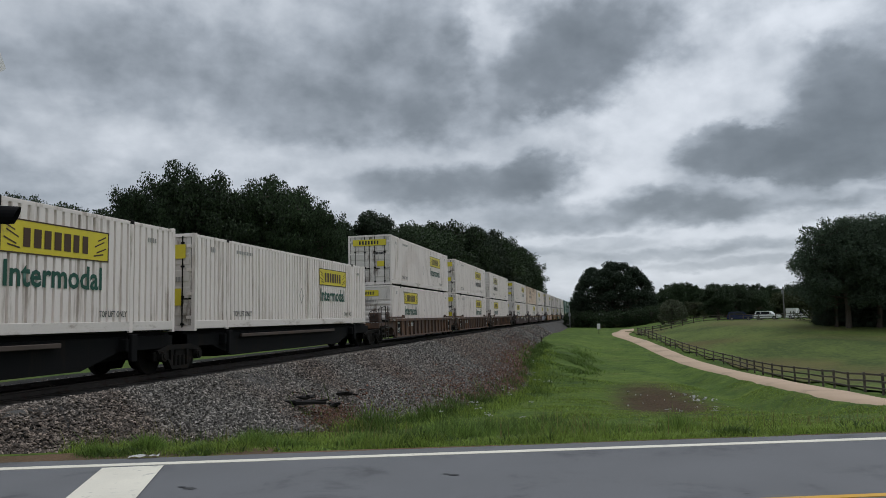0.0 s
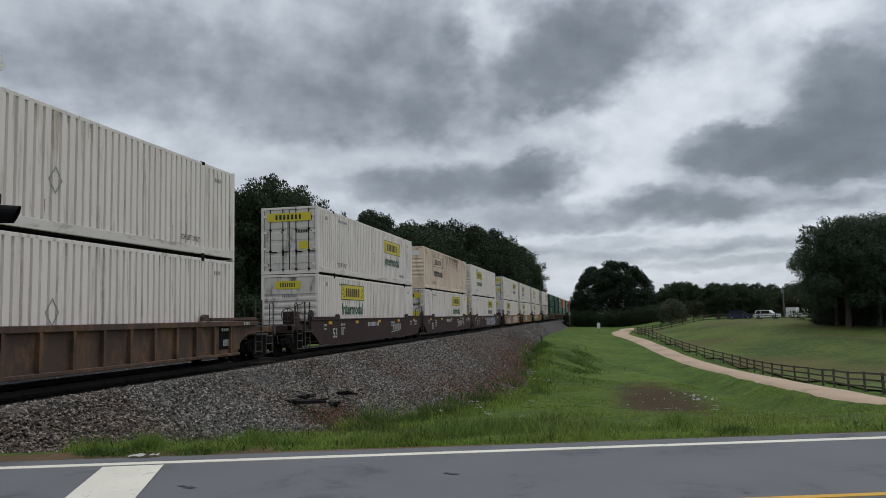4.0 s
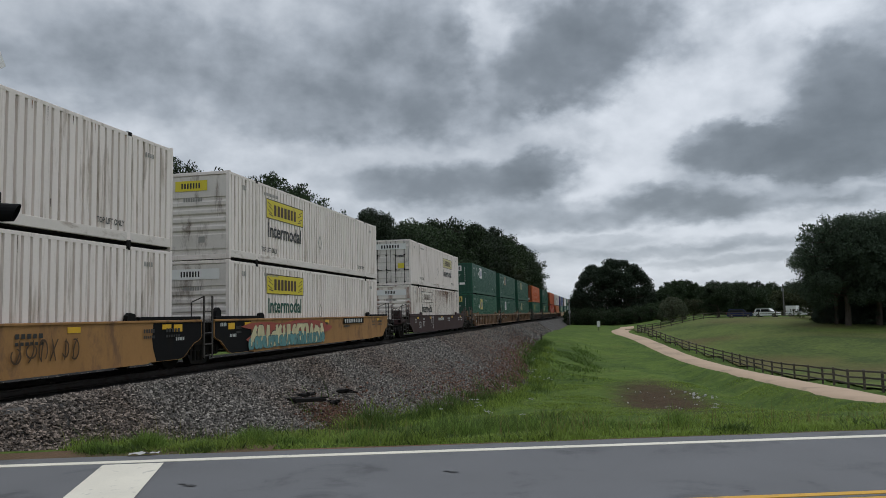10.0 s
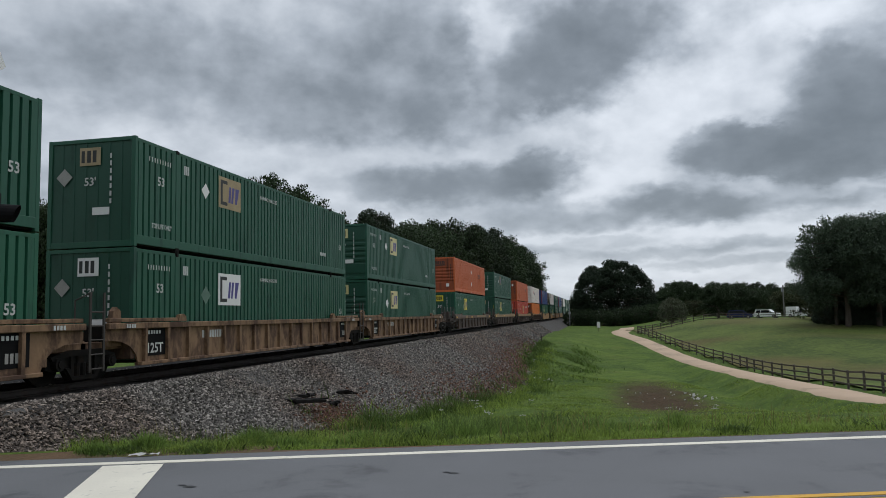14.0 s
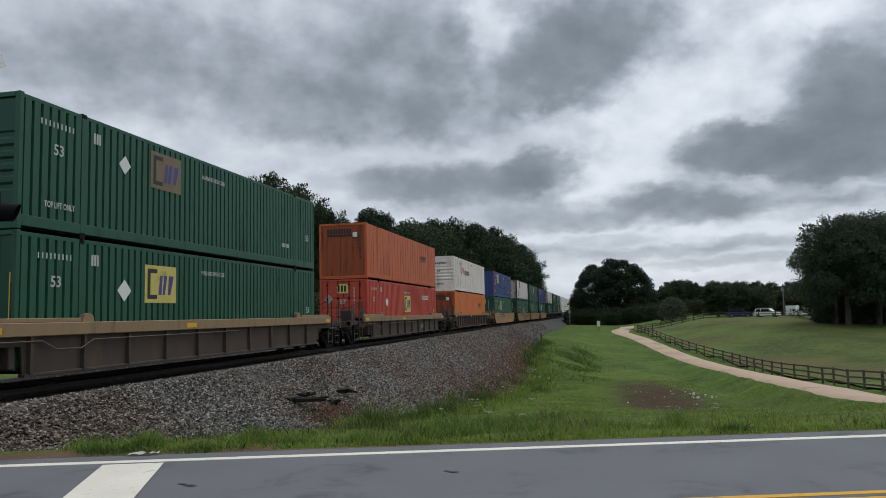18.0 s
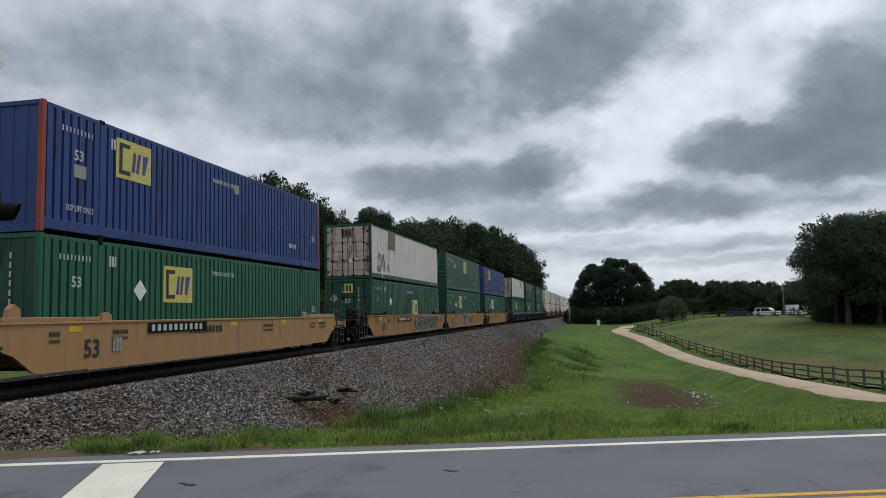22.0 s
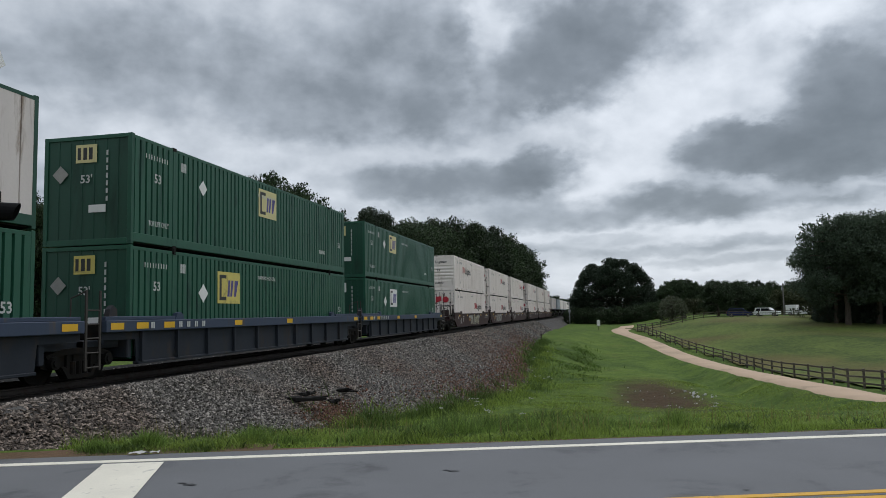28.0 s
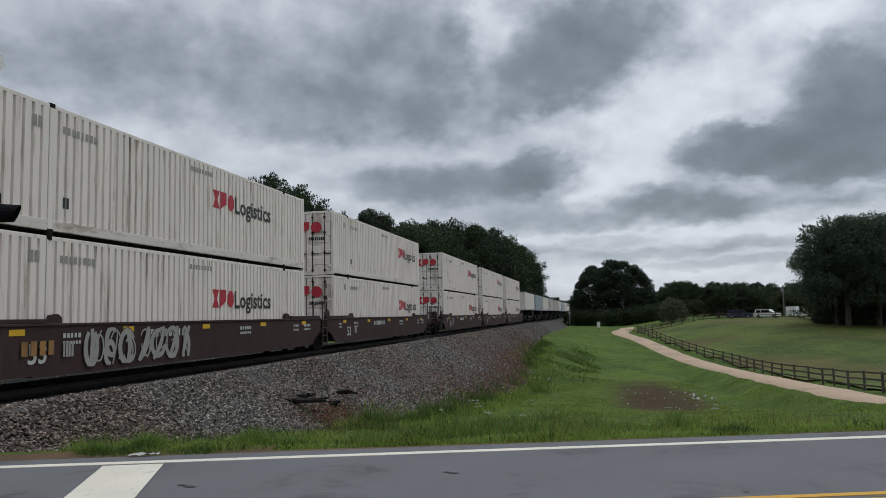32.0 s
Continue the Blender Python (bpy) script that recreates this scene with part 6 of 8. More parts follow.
        for x in (-1.1, 6.0, CL + 0.6):
            car_mark(car, "reflector", plate(0.5, 0.13), YELLOW_MARK, x, WELL - 0.2, "chord" if st == "posts" else "ribbed", "yellow reflective mark")
        if s == 71.4:
            scrawl(car, 10.9, 0.8, 1.0, 0.35, INK_GREY, 31, "posts", 0.04)
    orange(24.7, True, ORANGE, "wave", "ribs", True)
    emp(24.7, False, 3.95, LABEL_Y, GREEN_B, end="flat", placard=DULL_GREEN)
    emp(48.0, True, 4.6, LABEL_DULL, GREEN, LABEL_TAN)
    ob = emp(48.0, False, 4.4, LABEL_E, GREEN, LABEL_TAN, end="flat")
    for y in (0.02, CW - 0.14):
        on_end(ob, "warning_strip", plate(0.12, 1.3), LABEL_Y, y, 0.7, "upright yellow warning strip")
        on_end(ob, "number_marking", bars(1, 0.07, 0.9, 1), INK, y + 0.025, 0.9).matrix_basis @= pose(0, -0.003, 0)
    orange(71.4, True, ORANGE_B, "seams", "flat")
    red = emp(71.4, False, 7.35, LABEL_E, RED, LABEL_E, 0.85, end="doors", text="red corrugated container with a yellow name panel", end_colour=RED)
    for x, w in ((12.0, 0.72), (12.85, 0.85)):
        on_side(red, "number_plate", plate(w, 0.26), LABEL_W, x, 2.0, "white number strip")
        part("number_marking", bars(4, w - 0.1, 0.17, 3, 0.4), red, INK, at=pose(x + 0.05, -0.004, 2.045))
    xpo(94.9, True, 2.95, "ribs")
    orange(94.9, False, ORANGE_V, "seams", "flat")
    # yellow single car and three-unit car
    for i, (s, f, l) in enumerate([(118.2, True, True), (141.7, True, False), (161.2, False, False), (180.7, False, True)]):
        car = well_car("yellow ochre smooth-sided well car with stencils and sprayed paint", s, "smooth", W_YELLOW if i else W_PALE, None, f, l, W_BLACK if i else None)
        smooth_marks(car, False, 5.6)
        if i == 3:
            black_ends(car)
        if i == 1:
            piece(car, 8.2, 0.64, 6.8, 0.96, SPRAY_BLACK, SPRAY_WHITE, 41, 0.24, 0.07)
            number_panel(car, 4.2, 1.3)
        if i == 0:
            number_panel(car, 3.6, 1.34)
        if i == 2:
            scrawl(car, 5.0, 0.75, 2.6, 0.8, SPRAY_BLUE, 42, weight=0.12)
            car_mark(car, "name_marking", bars(3, 1.9, 0.42, 2, 0.4), W_RED, 8.4, 0.95)
    emp(118.2, True, 2.5, LABEL_E, BLUE, post=POST_RED, end="flat", text="blue corrugated container with orange corner posts", end_colour=BLUE)
    emp(118.2, False, 4.6, LABEL_E, GREEN_B, end="flat")
    ob = emp(141.7, True, 3.2, LABEL_DULL, PALE, end="doors", side="seams", trim=GREEN_END, end_colour=DOOR_RUST, text="pale panel-sided container with scrawled black paint", small=False, z=1.45)
    scrawl(ob, 0.9, 0.35, 1.9, 1.15, SPRAY_BLACK, 77, weight=0.06, y=-0.006)
    scrawl(ob, 1.0, 0.4, 1.7, 1.0, SPRAY_BLACK, 78, weight=0.05, y=-0.010)
    scrawl(ob, 2.9, 0.45, 0.7, 0.5, SPRAY_BLACK, 72, weight=0.04, y=-0.006)
    emp(141.7, False, 8.4, LABEL_E, GREEN, z=0.55, end="doors")
    emp(161.2, True, 7.4, LABEL_E, GREEN)
    emp(161.2, False, 4.8, LABEL_E, GREEN, end="flat")
    emp(180.7, True, 2.8, LABEL_E, BLUE, post=POST_RED, end="flat", text="blue corrugated container with orange corner posts", end_colour=BLUE)
    emp(180.7, False, 4.6, LABEL_W, GREEN, end="flat")
    # dark blue three-unit car
    for s, f, l in [(205.0, True, False), (224.4, False, False), (243.7, False, True)]:
        car = well_car("dark well car with a blue top chord and side posts", s, "posts", W_NIGHT, W_BLUE, f, l)
        for x in (-1.1, -0.1, 1.1, 5.0, 9.0, CL + 0.5):
            car_mark(car, "reflector", plate(0.5, 0.16), YELLOW_MARK, x, WELL - 0.2, "chord", "yellow reflective mark")
        for x in (0.5, 1.8, 2.2, 2.6, 3.0):
            car_mark(car, "number_marking", bars(2, 0.18, 0.16, 2), INK_WHITE, x, WELL - 0.2, "chord")
    emp(205.0, True, 11.3, LABEL_DULL, PALE, end="doors", side="seams", trim=GREEN_END, end_colour=DOOR_RUST, text="pale panel-sided container with a dull square panel", small=False, z=1.4)
    emp(205.0, False, 4.4, LABEL_FADE, GREEN, end="flat")
    emp(224.4, True, 7.25, LABEL_FADE, GREEN, end="flat")
    emp(224.4, False, 4.4, LABEL_E, GREEN, end="flat")
    emp(243.7, True, 4.5, LABEL_FADE, GREEN, end="flat")
    emp(243.7, False, 4.5, LABEL_W, GREEN, end="flat")
    # mineral brown smooth cars with white loads
    for i, (s, f, l) in enumerate([(267.5, True, False), (287.6, False, False), (307.1, False, True), (331.0, True, False), (350.4, False, False), (369.8, False, True)]):
        car = well_car("dark brown smooth-sided well car with pale scrawls", s, "smooth", W_BROWN, None, f, l)
        smooth_marks(car, True, 5.4)
        if i < 2:
            piece(car, 2.8 if i else 6.0, 0.66, 4.6, 0.92, INK_GREY, W_BROWN, 50 + i, 0.15, 0.05)
            scrawl(car, 3.0 if i else 6.2, 0.66, 4.4, 0.88, SPRAY_CREAM if not i else INK_GREY, 60 + i, weight=0.05)
            car_mark(car, "name_marking", bars(4, 1.0, 0.3, 4, 0.2), W_YELLOW, 5.0 - 4 * i, 1.02)
        xpo(s, True, (3.65, 8.9, 11.0, 11.0, 11.0, 11.0)[i], ("ribs", "doors", "doors", "doors", "doors", "ribs")[i], CREAM if i == 9 else None)
        xpo(s, False, (9.5, 8.9, 11.0, 11.0, 11.0, 11.0)[i], "doors")
    # trailers on spine cars, far behind
    cols = [WHITE, GREYBLUE, WHITE, PALE, WHITE, WHITE, GREYBLUE, PALE, WHITE, WHITE, PALE]
    for i, c in enumerate(cols):
        s = 394.5 + i * 18.9
        spine_car(s, i % 3 == 0, i % 3 == 2)
        trailer(s, c, "white box trailer riding on a spine car" if c != GREYBLUE else "grey-blue box trailer riding on a spine car")


consist()
# ---- trees ----
def leaves_mesh(name, blobs, count, size, seed, material, flat=0.0):
    """Many small leaf sprays scattered through clumps; a blob is a centre and three half sizes."""
    r = np.random.RandomState(seed)
    vol = np.array([b[3] * b[4] * b[5] for b in blobs]) ** 0.67
    pick = r.choice(len(blobs), count, p=vol / vol.sum())
    B = np.array(blobs)[pick]
    d = r.normal(size=(count, 3))
    d /= np.linalg.norm(d, axis=1)[:, None]
    rad = r.uniform(0.15, 1.0, count) ** 0.6 * np.where(r.uniform(0, 1, count) < 0.10, 1.15, 1.0)
    c = B[:, :3] + d * B[:, 3:] * rad[:, None]
    a = r.normal(size=(count, 3))
    a /= np.linalg.norm(a, axis=1)[:, None]
    b = np.cross(a, d + 0.6 * r.normal(size=(count, 3)))
    b /= np.linalg.norm(b, axis=1)[:, None] + 1e-9
    s = size * r.uniform(0.5, 1.3, count)[:, None]
    v = np.stack([c - a * s, c + b * s * 0.55 + d * s * 0.15, c + a * s, c - b * s * 0.55 + d * s * 0.15], 1).reshape(-1, 3)
    f = np.arange(count * 4).reshape(-1, 4)
    me = bpy.data.meshes.new(name)
    me.from_pydata(v.tolist(), [], f.tolist())
    me.materials.append(material)
    me.update()
    return me


def tree_kind(seed, tall, wide, material, count, leaf, low=0.25, narrow=False):
    """A trunk with limbs, and a crown of leaf clumps at their ends; returns their meshes."""
    r = random.Random(seed)
    L = Lump()
    th = tall * 0.85
    bend = [Vector((r.uniform(-0.2, 0.2) * i, r.uniform(-0.2, 0.2) * i, th * i / 6)) for i in range(7)]
    for i in range(6):
        r0, r1 = tall * 0.028 * (1 - i / 7), tall * 0.028 * (1 - (i + 1) / 7)
        L.rod(bend[i], bend[i + 1], r0, 8, r1)
    blobs = []
    n = 44 if not narrow else 24
    for i in range(n):
        u = low + (0.98 - low) * (i + 0.5) / n
        a = i * 2.4 + r.uniform(-0.5, 0.5)
        v = (u - low) / (1 - low)
        reach = wide * 0.5 * math.sqrt(max(0.05, 1 - (v - 0.35) ** 2 / 0.46)) * r.uniform(0.5, 0.96)
        start = Vector((0, 0, tall * u * 0.72)) + bend[min(6, int(u * 6))] * 0.3
        start.z = min(start.z, th)
        end = Vector((math.cos(a) * reach, math.sin(a) * reach, tall * (u * 0.86 + 0.05)))
        L.rod(start, start.lerp(end, 0.9), tall * 0.009, 5, tall * 0.003)
        k = wide * (r.uniform(0.14, 0.2) if narrow else r.uniform(0.11, 0.17))
        blobs.append((*end, k, k, k * r.uniform(0.5, 0.75)))
        for _ in range(4):
            j = Vector((r.uniform(-1, 1), r.uniform(-1, 1), r.uniform(-0.7, 0.7))) * k * 0.95
            kk = k * r.uniform(0.4, 0.7)
            blobs.append((*(end + j), kk, kk, kk * 0.8))
    blobs.append((0, 0, tall * (0.58 + 0.2 * low), wide * 0.32, wide * 0.32, tall * 0.28 * (1.1 - low)))
    return L.mesh("trunk", BARK), leaves_mesh("crown", blobs, count, leaf, seed, material)


def dome_kind(seed, tall, wide, material, count, leaf, low=0.05):
    """A dense round-headed tree whose clumps reach nearly to the ground."""
    r = random.Random(seed)
    L = Lump()
    for i in range(4):
        L.rod((0, 0, tall * 0.15 * i), (r.uniform(-0.1, 0.1), r.uniform(-0.1, 0.1), tall * 0.15 * (i + 1)), tall * 0.025 * (1 - i / 5), 8, tall * 0.025 * (1 - (i + 1) / 5))
    blobs = [(0, 0, tall * 0.5, wide * 0.36, wide * 0.36, tall * 0.38)]
    for i in range(170):
        u = r.uniform(0, 1)
        a = i * 2.39996
        h = low + (1 - low) * u
        reach = wide * 0.5 * (1 - max(0, (u - 0.35) / 0.65) ** 2.2) ** 0.5 * (0.8 + 0.2 * min(1, u / 0.3)) * r.uniform(0.86, 0.95)
        k = wide * r.uniform(0.05, 0.085)
        p = Vector((math.cos(a) * reach, math.sin(a) * reach, tall * h * 0.93))
        L.rod((0, 0, min(p.z * 0.8, tall * 0.55)), p * 0.95, tall * 0.006, 4, tall * 0.002)
        blobs.append((*p, k, k, k * 0.75))
    return L.mesh("trunk", BARK), leaves_mesh("crown", blobs, count, leaf, seed, material)


KINDS = {
    "oak": [tree_kind(11, 15, 13, LEAF, 36000, 0.17, 0.12), tree_kind(12, 15, 12, LEAF, 36000, 0.17, 0.10), tree_kind(13, 15, 14, LEAF, 36000, 0.17, 0.14)],
    "pine": [tree_kind(21, 16, 7.5, LEAF_PINE, 20000, 0.16, 0.3, True), tree_kind(22, 16, 8.5, LEAF_PINE, 20000, 0.16, 0.25, True)],
    "shrub": [tree_kind(31, 5, 5.5, LEAF_LIGHT, 9000, 0.12, 0.05), tree_kind(32, 5, 6, LEAF, 9000, 0.12, 0.05)],
    "dome": [dome_kind(41, 16, 20, LEAF_DARK, 90000, 0.19), dome_kind(42, 5.6, 6.2, LEAF_BUSH, 16000, 0.10), dome_kind(43, 5.0, 7.5, LEAF, 14000, 0.12), dome_kind(44, 5.0, 7.5, LEAF_UNDER, 14000, 0.12)],
    "shade": [tree_kind(51, 15, 13, LEAF_SHADE, 42000, 0.15, 0.27), tree_kind(52, 15, 14, LEAF_SHADE, 42000, 0.15, 0.25)],
}
TOPS = {c.name: max(v.co.z for v in c.vertices) for ks in KINDS.values() for _, c in ks}


def tree(kind, x, y, height, width=1.0, label="tall leafy tree with a dark green crown", group="trees beyond the track", z=None, i=None):
    r = random.Random(int(x * 31 + y * 17))
    meshes = KINDS[kind]
    trunk, crown = meshes[r.randrange(len(meshes)) if i is None else i]
    s = height / TOPS[crown.name]
    bush = kind == "shrub" or (kind == "dome" and i > 0)
    ob = thing("bush" if bush else "tree", label, "bush" if bush else "tree", group)
    ob.matrix_basis = pose(x, y, float(natural(x, y)) - 0.15 if z is None else z, 0, 0, r.uniform(0, 360))
    ob.scale = (s * width, s * width, s)
    part("trunk", trunk, ob, BARK)
    part("crown", crown, ob)
    return ob


LEFT_WOODS = [(47.4, 84, 12.2), (45.7, 91, 15.0), (44.2, 87, 13.8), (42.9, 94, 16.8), (41.5, 90, 16.2), (40.4, 86, 14.6), (39.2, 93, 16.0), (38.0, 89, 15.0), (36.9, 85, 13.4), (35.9, 92, 15.2), (35.1, 88, 16.7)]
GROUP = [(34.5, 84, 16.3, 0.4), (32.1, 82, 17.2, 0.49), (30.4, 80, 18.3, 0.53), (28.5, 86, 17.6, 0.44), (27.4, 82, 16.0, 0.40), (24.6, 84, 18.5, 0.55), (22.6, 82, 16.5, 0.51), (21.1, 80, 13.9, 0.37), (33.3, 90, 14.1, 0.62), (26.2, 92, 15.4, 0.7), (29.8, 94, 17.1, 0.60), (23.3, 90, 14.2, 0.63)]


def woods():
    r = random.Random(77)
    # line of trees along the far side of the track, drawing nearer to it
    x = 86.0
    while x < 206:
        y = 27 - 6.5 * float(smooth(85, 150, np.array(x)))
        h = float(np.interp(x, [85, 104, 147, 184, 206], [15, 16.8, 19, 18, 13.5]))
        for row in range(2):
            tree("oak" if r.random() < 0.75 else "pine", x + r.uniform(-1.5, 1.5), y + row * 8 + r.uniform(-1, 1), h * r.uniform(0.93, 1.04), r.uniform(0.85, 1.05))
        x += r.uniform(5.5, 7.5)
    # the nearer group: bearing to the left, distance, height, breadth
    for a, d, h, w in GROUP:
        tree("oak", d * math.cos(radians(a)), d * math.sin(radians(a)), h + 0.35, w * 1.2)
    # more woods farther round
    for a, d, h in LEFT_WOODS:
        tree("oak", d * math.cos(radians(a)), d * math.sin(radians(a)), h - 0.45, 0.75)
    for k in range(12):
        a = radians(45 + k * 1.9)
        d = 90 + r.uniform(-5, 8)
        tree("oak" if k % 3 else "pine", d * math.cos(a), d * math.sin(a), r.uniform(13, 15), r.uniform(0.85, 1.1))
    for k in range(24):
        a = radians(30.5 + k * 1.5)
        d = 88 + 4 * (k % 3)
        tree("dome", d * math.cos(a), d * math.sin(a), r.uniform(5, 7.5), 1.0, "dense dark undergrowth bush", "bushes under the trees", i=2)
    x = 60.0
    while x < 205:
        tree("shrub", x, float(np.interp(x, [60, 95, 150], [30, 22, 17.5])) + r.uniform(-1, 1), r.uniform(4, 6), 1.2, "dense dark undergrowth bush", "bushes under the trees")
        x += 8
    for x, y, h in ((330, 26, 11), (345, 24, 10), (360, 22, 10), (375, 20, 9), (390, 16, 9), (400, 9, 9)):
        tree("oak", x, y, h, 1.0, "distant dark woodland tree", "woods at the end of the line")
    # the broad tree beside the far end of the line, with companions
    tree("dome", 203, -3.4, 17.7, 1.0, "broad dark round-headed tree in full leaf beside the line", "big trees by the path", i=0)
    tree("oak", 222, 5.5, 10, 0.9, "broad dark oak in full leaf beside the line", "big trees by the path")
    for x, y in ((194, 6.2), (192, 3.0), (190, -0.5), (189, -4.5), (188, -8.5), (190, -12), (196, -15), (205, -17)):
        tree("dome", x, y, 4.6, 1.0, "dense dark undergrowth bush", "bushes under the trees", i=2)
    # woods behind the pasture
    for k in range(34):
        az = 2.4 + k * 0.72
        a = radians(-az)
        d = 235 + r.uniform(-15, 25)
        h = float(np.interp(az, [2, 3.6, 4.2, 5.2, 6.2, 7.2, 8.3, 9.4, 10.4, 14, 30], [8.5, 8.0, 8.6, 11.8, 11.4, 9.2, 10.6, 9.0, 9.6, 8.8, 10])) + r.uniform(-0.6, 0.6)
        tree("oak" if r.random() < 0.8 else "pine", d * math.cos(a), d * math.sin(a), h, r.uniform(0.72, 1.0), "distant dark woodland tree", "woods behind the pasture")
        if k % 2 == 0:
            tree("shrub", (d - 20) * math.cos(a), (d - 20) * math.sin(a), 5, 1.5, "dense dark undergrowth bush", "bushes under the trees")
    tree("dome", 160 * math.cos(radians(-5.2)), 160 * math.sin(radians(-5.2)), 5.4, 1.0, "rounded clipped grey-green bush", "bushes by the pasture", i=1)
    for a, d, h in ((-8.4, 175, 7.8), (-9.6, 180, 7.6), (-10.8, 184, 7.0)):
        tree("oak", d * math.cos(radians(a)), d * math.sin(radians(a)), h, 1.2, "small olive-green tree behind the pasture", "small trees behind the pasture")
    # the great trees at the edge of the pasture
    for a, d, h, w in ((-15.9, 126, 14.8, 0.8), (-16.6, 124, 17.0, 0.95), (-18.4, 126, 17.2, 0.95), (-20.2, 130, 16.6, 1.0), (-21.4, 134, 16.6, 1.0), (-18.6, 142, 16, 1.0), (-16.6, 142, 13, 1.0), (-23, 140, 16, 1.0)):
        tree("shade", d * math.cos(radians(a)), d * math.sin(radians(a)), h, w, "great spreading shade tree with dark leaves", "great trees by the pasture")
    for k in range(9):
        a = -15.4 - k * 0.95
        if k < 8:
            b = radians(a - 0.5)
            tree("dome", 129 * math.cos(b), 129 * math.sin(b), r.uniform(3.4, 4.6), 1.15, "dense dull undergrowth bush", "bushes under the trees", i=3)
        tree("shrub", 141 * math.cos(radians(a)), 141 * math.sin(radians(a)), r.uniform(5.5, 7), 1.3, "dense dark undergrowth bush", "bushes under the trees")
        tree("shrub", 133 * math.cos(radians(a)), 133 * math.sin(radians(a)), r.uniform(3.0, 4.2), 1.5, "dense dark undergrowth bush", "bushes under the trees")
        tree("shrub", 192 * math.cos(radians(a + 2.5)), 192 * math.sin(radians(a + 2.5)), r.uniform(6, 8), 1.3, "dense dark undergrowth bush", "bushes under the trees")


woods()


# ---- fences ----
def fence(points, label, height=1.15, rails=3, spacing=2.44):
    ob = thing("fence", label, "fence", "rail fences")
    post = Lump().box(-0.065, 0.065, -0.065, 0.065, -0.3, height + 0.06, 0.01).mesh("post")
    line = smooth_line(points, 10)
    places, left = [line[0]], 0.0
    for (x0, y0), (x1, y1) in zip(line, line[1:]):
        d = math.hypot(x1 - x0, y1 - y0)
        left += d
        if left >= spacing:
            places.append((x1, y1))
            left = 0.0
    zs = [float(natural(x, y)) for x, y in places]
    for (x, y), z in zip(places, zs):
        part("post", post, ob, FENCE, at=pose(x, y, z))
    for (a, za), (b, zb) in zip(zip(places, zs), zip(places[1:], zs[1:])):
        d = math.hypot(b[0] - a[0], b[1] - a[1])
        turn, tilt = math.degrees(math.atan2(b[1] - a[1], b[0] - a[0])), -math.degrees(math.atan2(zb - za, d))
        board = Lump().box(0, math.hypot(d, zb - za), -0.02, 0.02, -0.055, 0.055).mesh("board")
        for k in range(rails):
            part("board", board, ob, FENCE, at=pose(a[0], a[1] + 0.07, za + height * (k + 0.95) / rails - 0.03, 0, tilt, turn))
    return ob


fence([(x, float(fence_y(np.array(x)))) for x in (34, 42, 49, 54, 60, 66, 75, 84, 95, 106, 120, 133)], "dark brown three-rail board fence along the path", 1.18)
fence([(133, -6.2), (139, -10), (146, -17), (150, -24), (153, -34), (155, -47), (156, -66)], "dark board fence along the top of the pasture", 1.2)


# ---- loose ground cover ----
def scatter_stones(name, x, y, z, size, seed, material):
    """Broken stones: squashed eight-faced lumps lying at random."""
    r = np.random.RandomState(seed)
    n = len(x)
    base = np.array([(1, 0, 0), (-1, 0, 0), (0, 1, 0), (0, -1, 0), (0, 0, 1), (0, 0, -1)], float)
    v = base[None] * r.uniform(0.55, 1.25, (n, 6, 1)) + r.uniform(-0.25, 0.25, (n, 6, 3))
    v *= np.stack([size * r.uniform(0.7, 1.4, n), size * r.uniform(0.7, 1.3, n), size * r.uniform(0.5, 0.9, n)], 1)[:, None, :]
    a, b = r.uniform(0, 6.28, n), r.uniform(-0.7, 0.7, n)
    ca, sa, cb, sb = np.cos(a), np.sin(a), np.cos(b), np.sin(b)
    vx, vy, vz = v[..., 0], v[..., 1], v[..., 2]
    vy, vz = vy * cb[:, None] - vz * sb[:, None], vy * sb[:, None] + vz * cb[:, None]
    vx, vy = vx * ca[:, None] - vy * sa[:, None], vx * sa[:, None] + vy * ca[:, None]
    V = np.stack([vx + x[:, None], vy + y[:, None], vz + z[:, None]], -1).reshape(-1, 3)
    tri = np.array([(0, 2, 4), (2, 1, 4), (1, 3, 4), (3, 0, 4), (2, 0, 5), (1, 2, 5), (3, 1, 5), (0, 3, 5)])
    Fc = (tri[None] + 6 * np.arange(n)[:, None, None]).reshape(-1, 3)
    me = bpy.data.meshes.new(name)
    me.from_pydata(V.tolist(), [], Fc.tolist())
    me.materials.append(material)
    me.update()
    return me


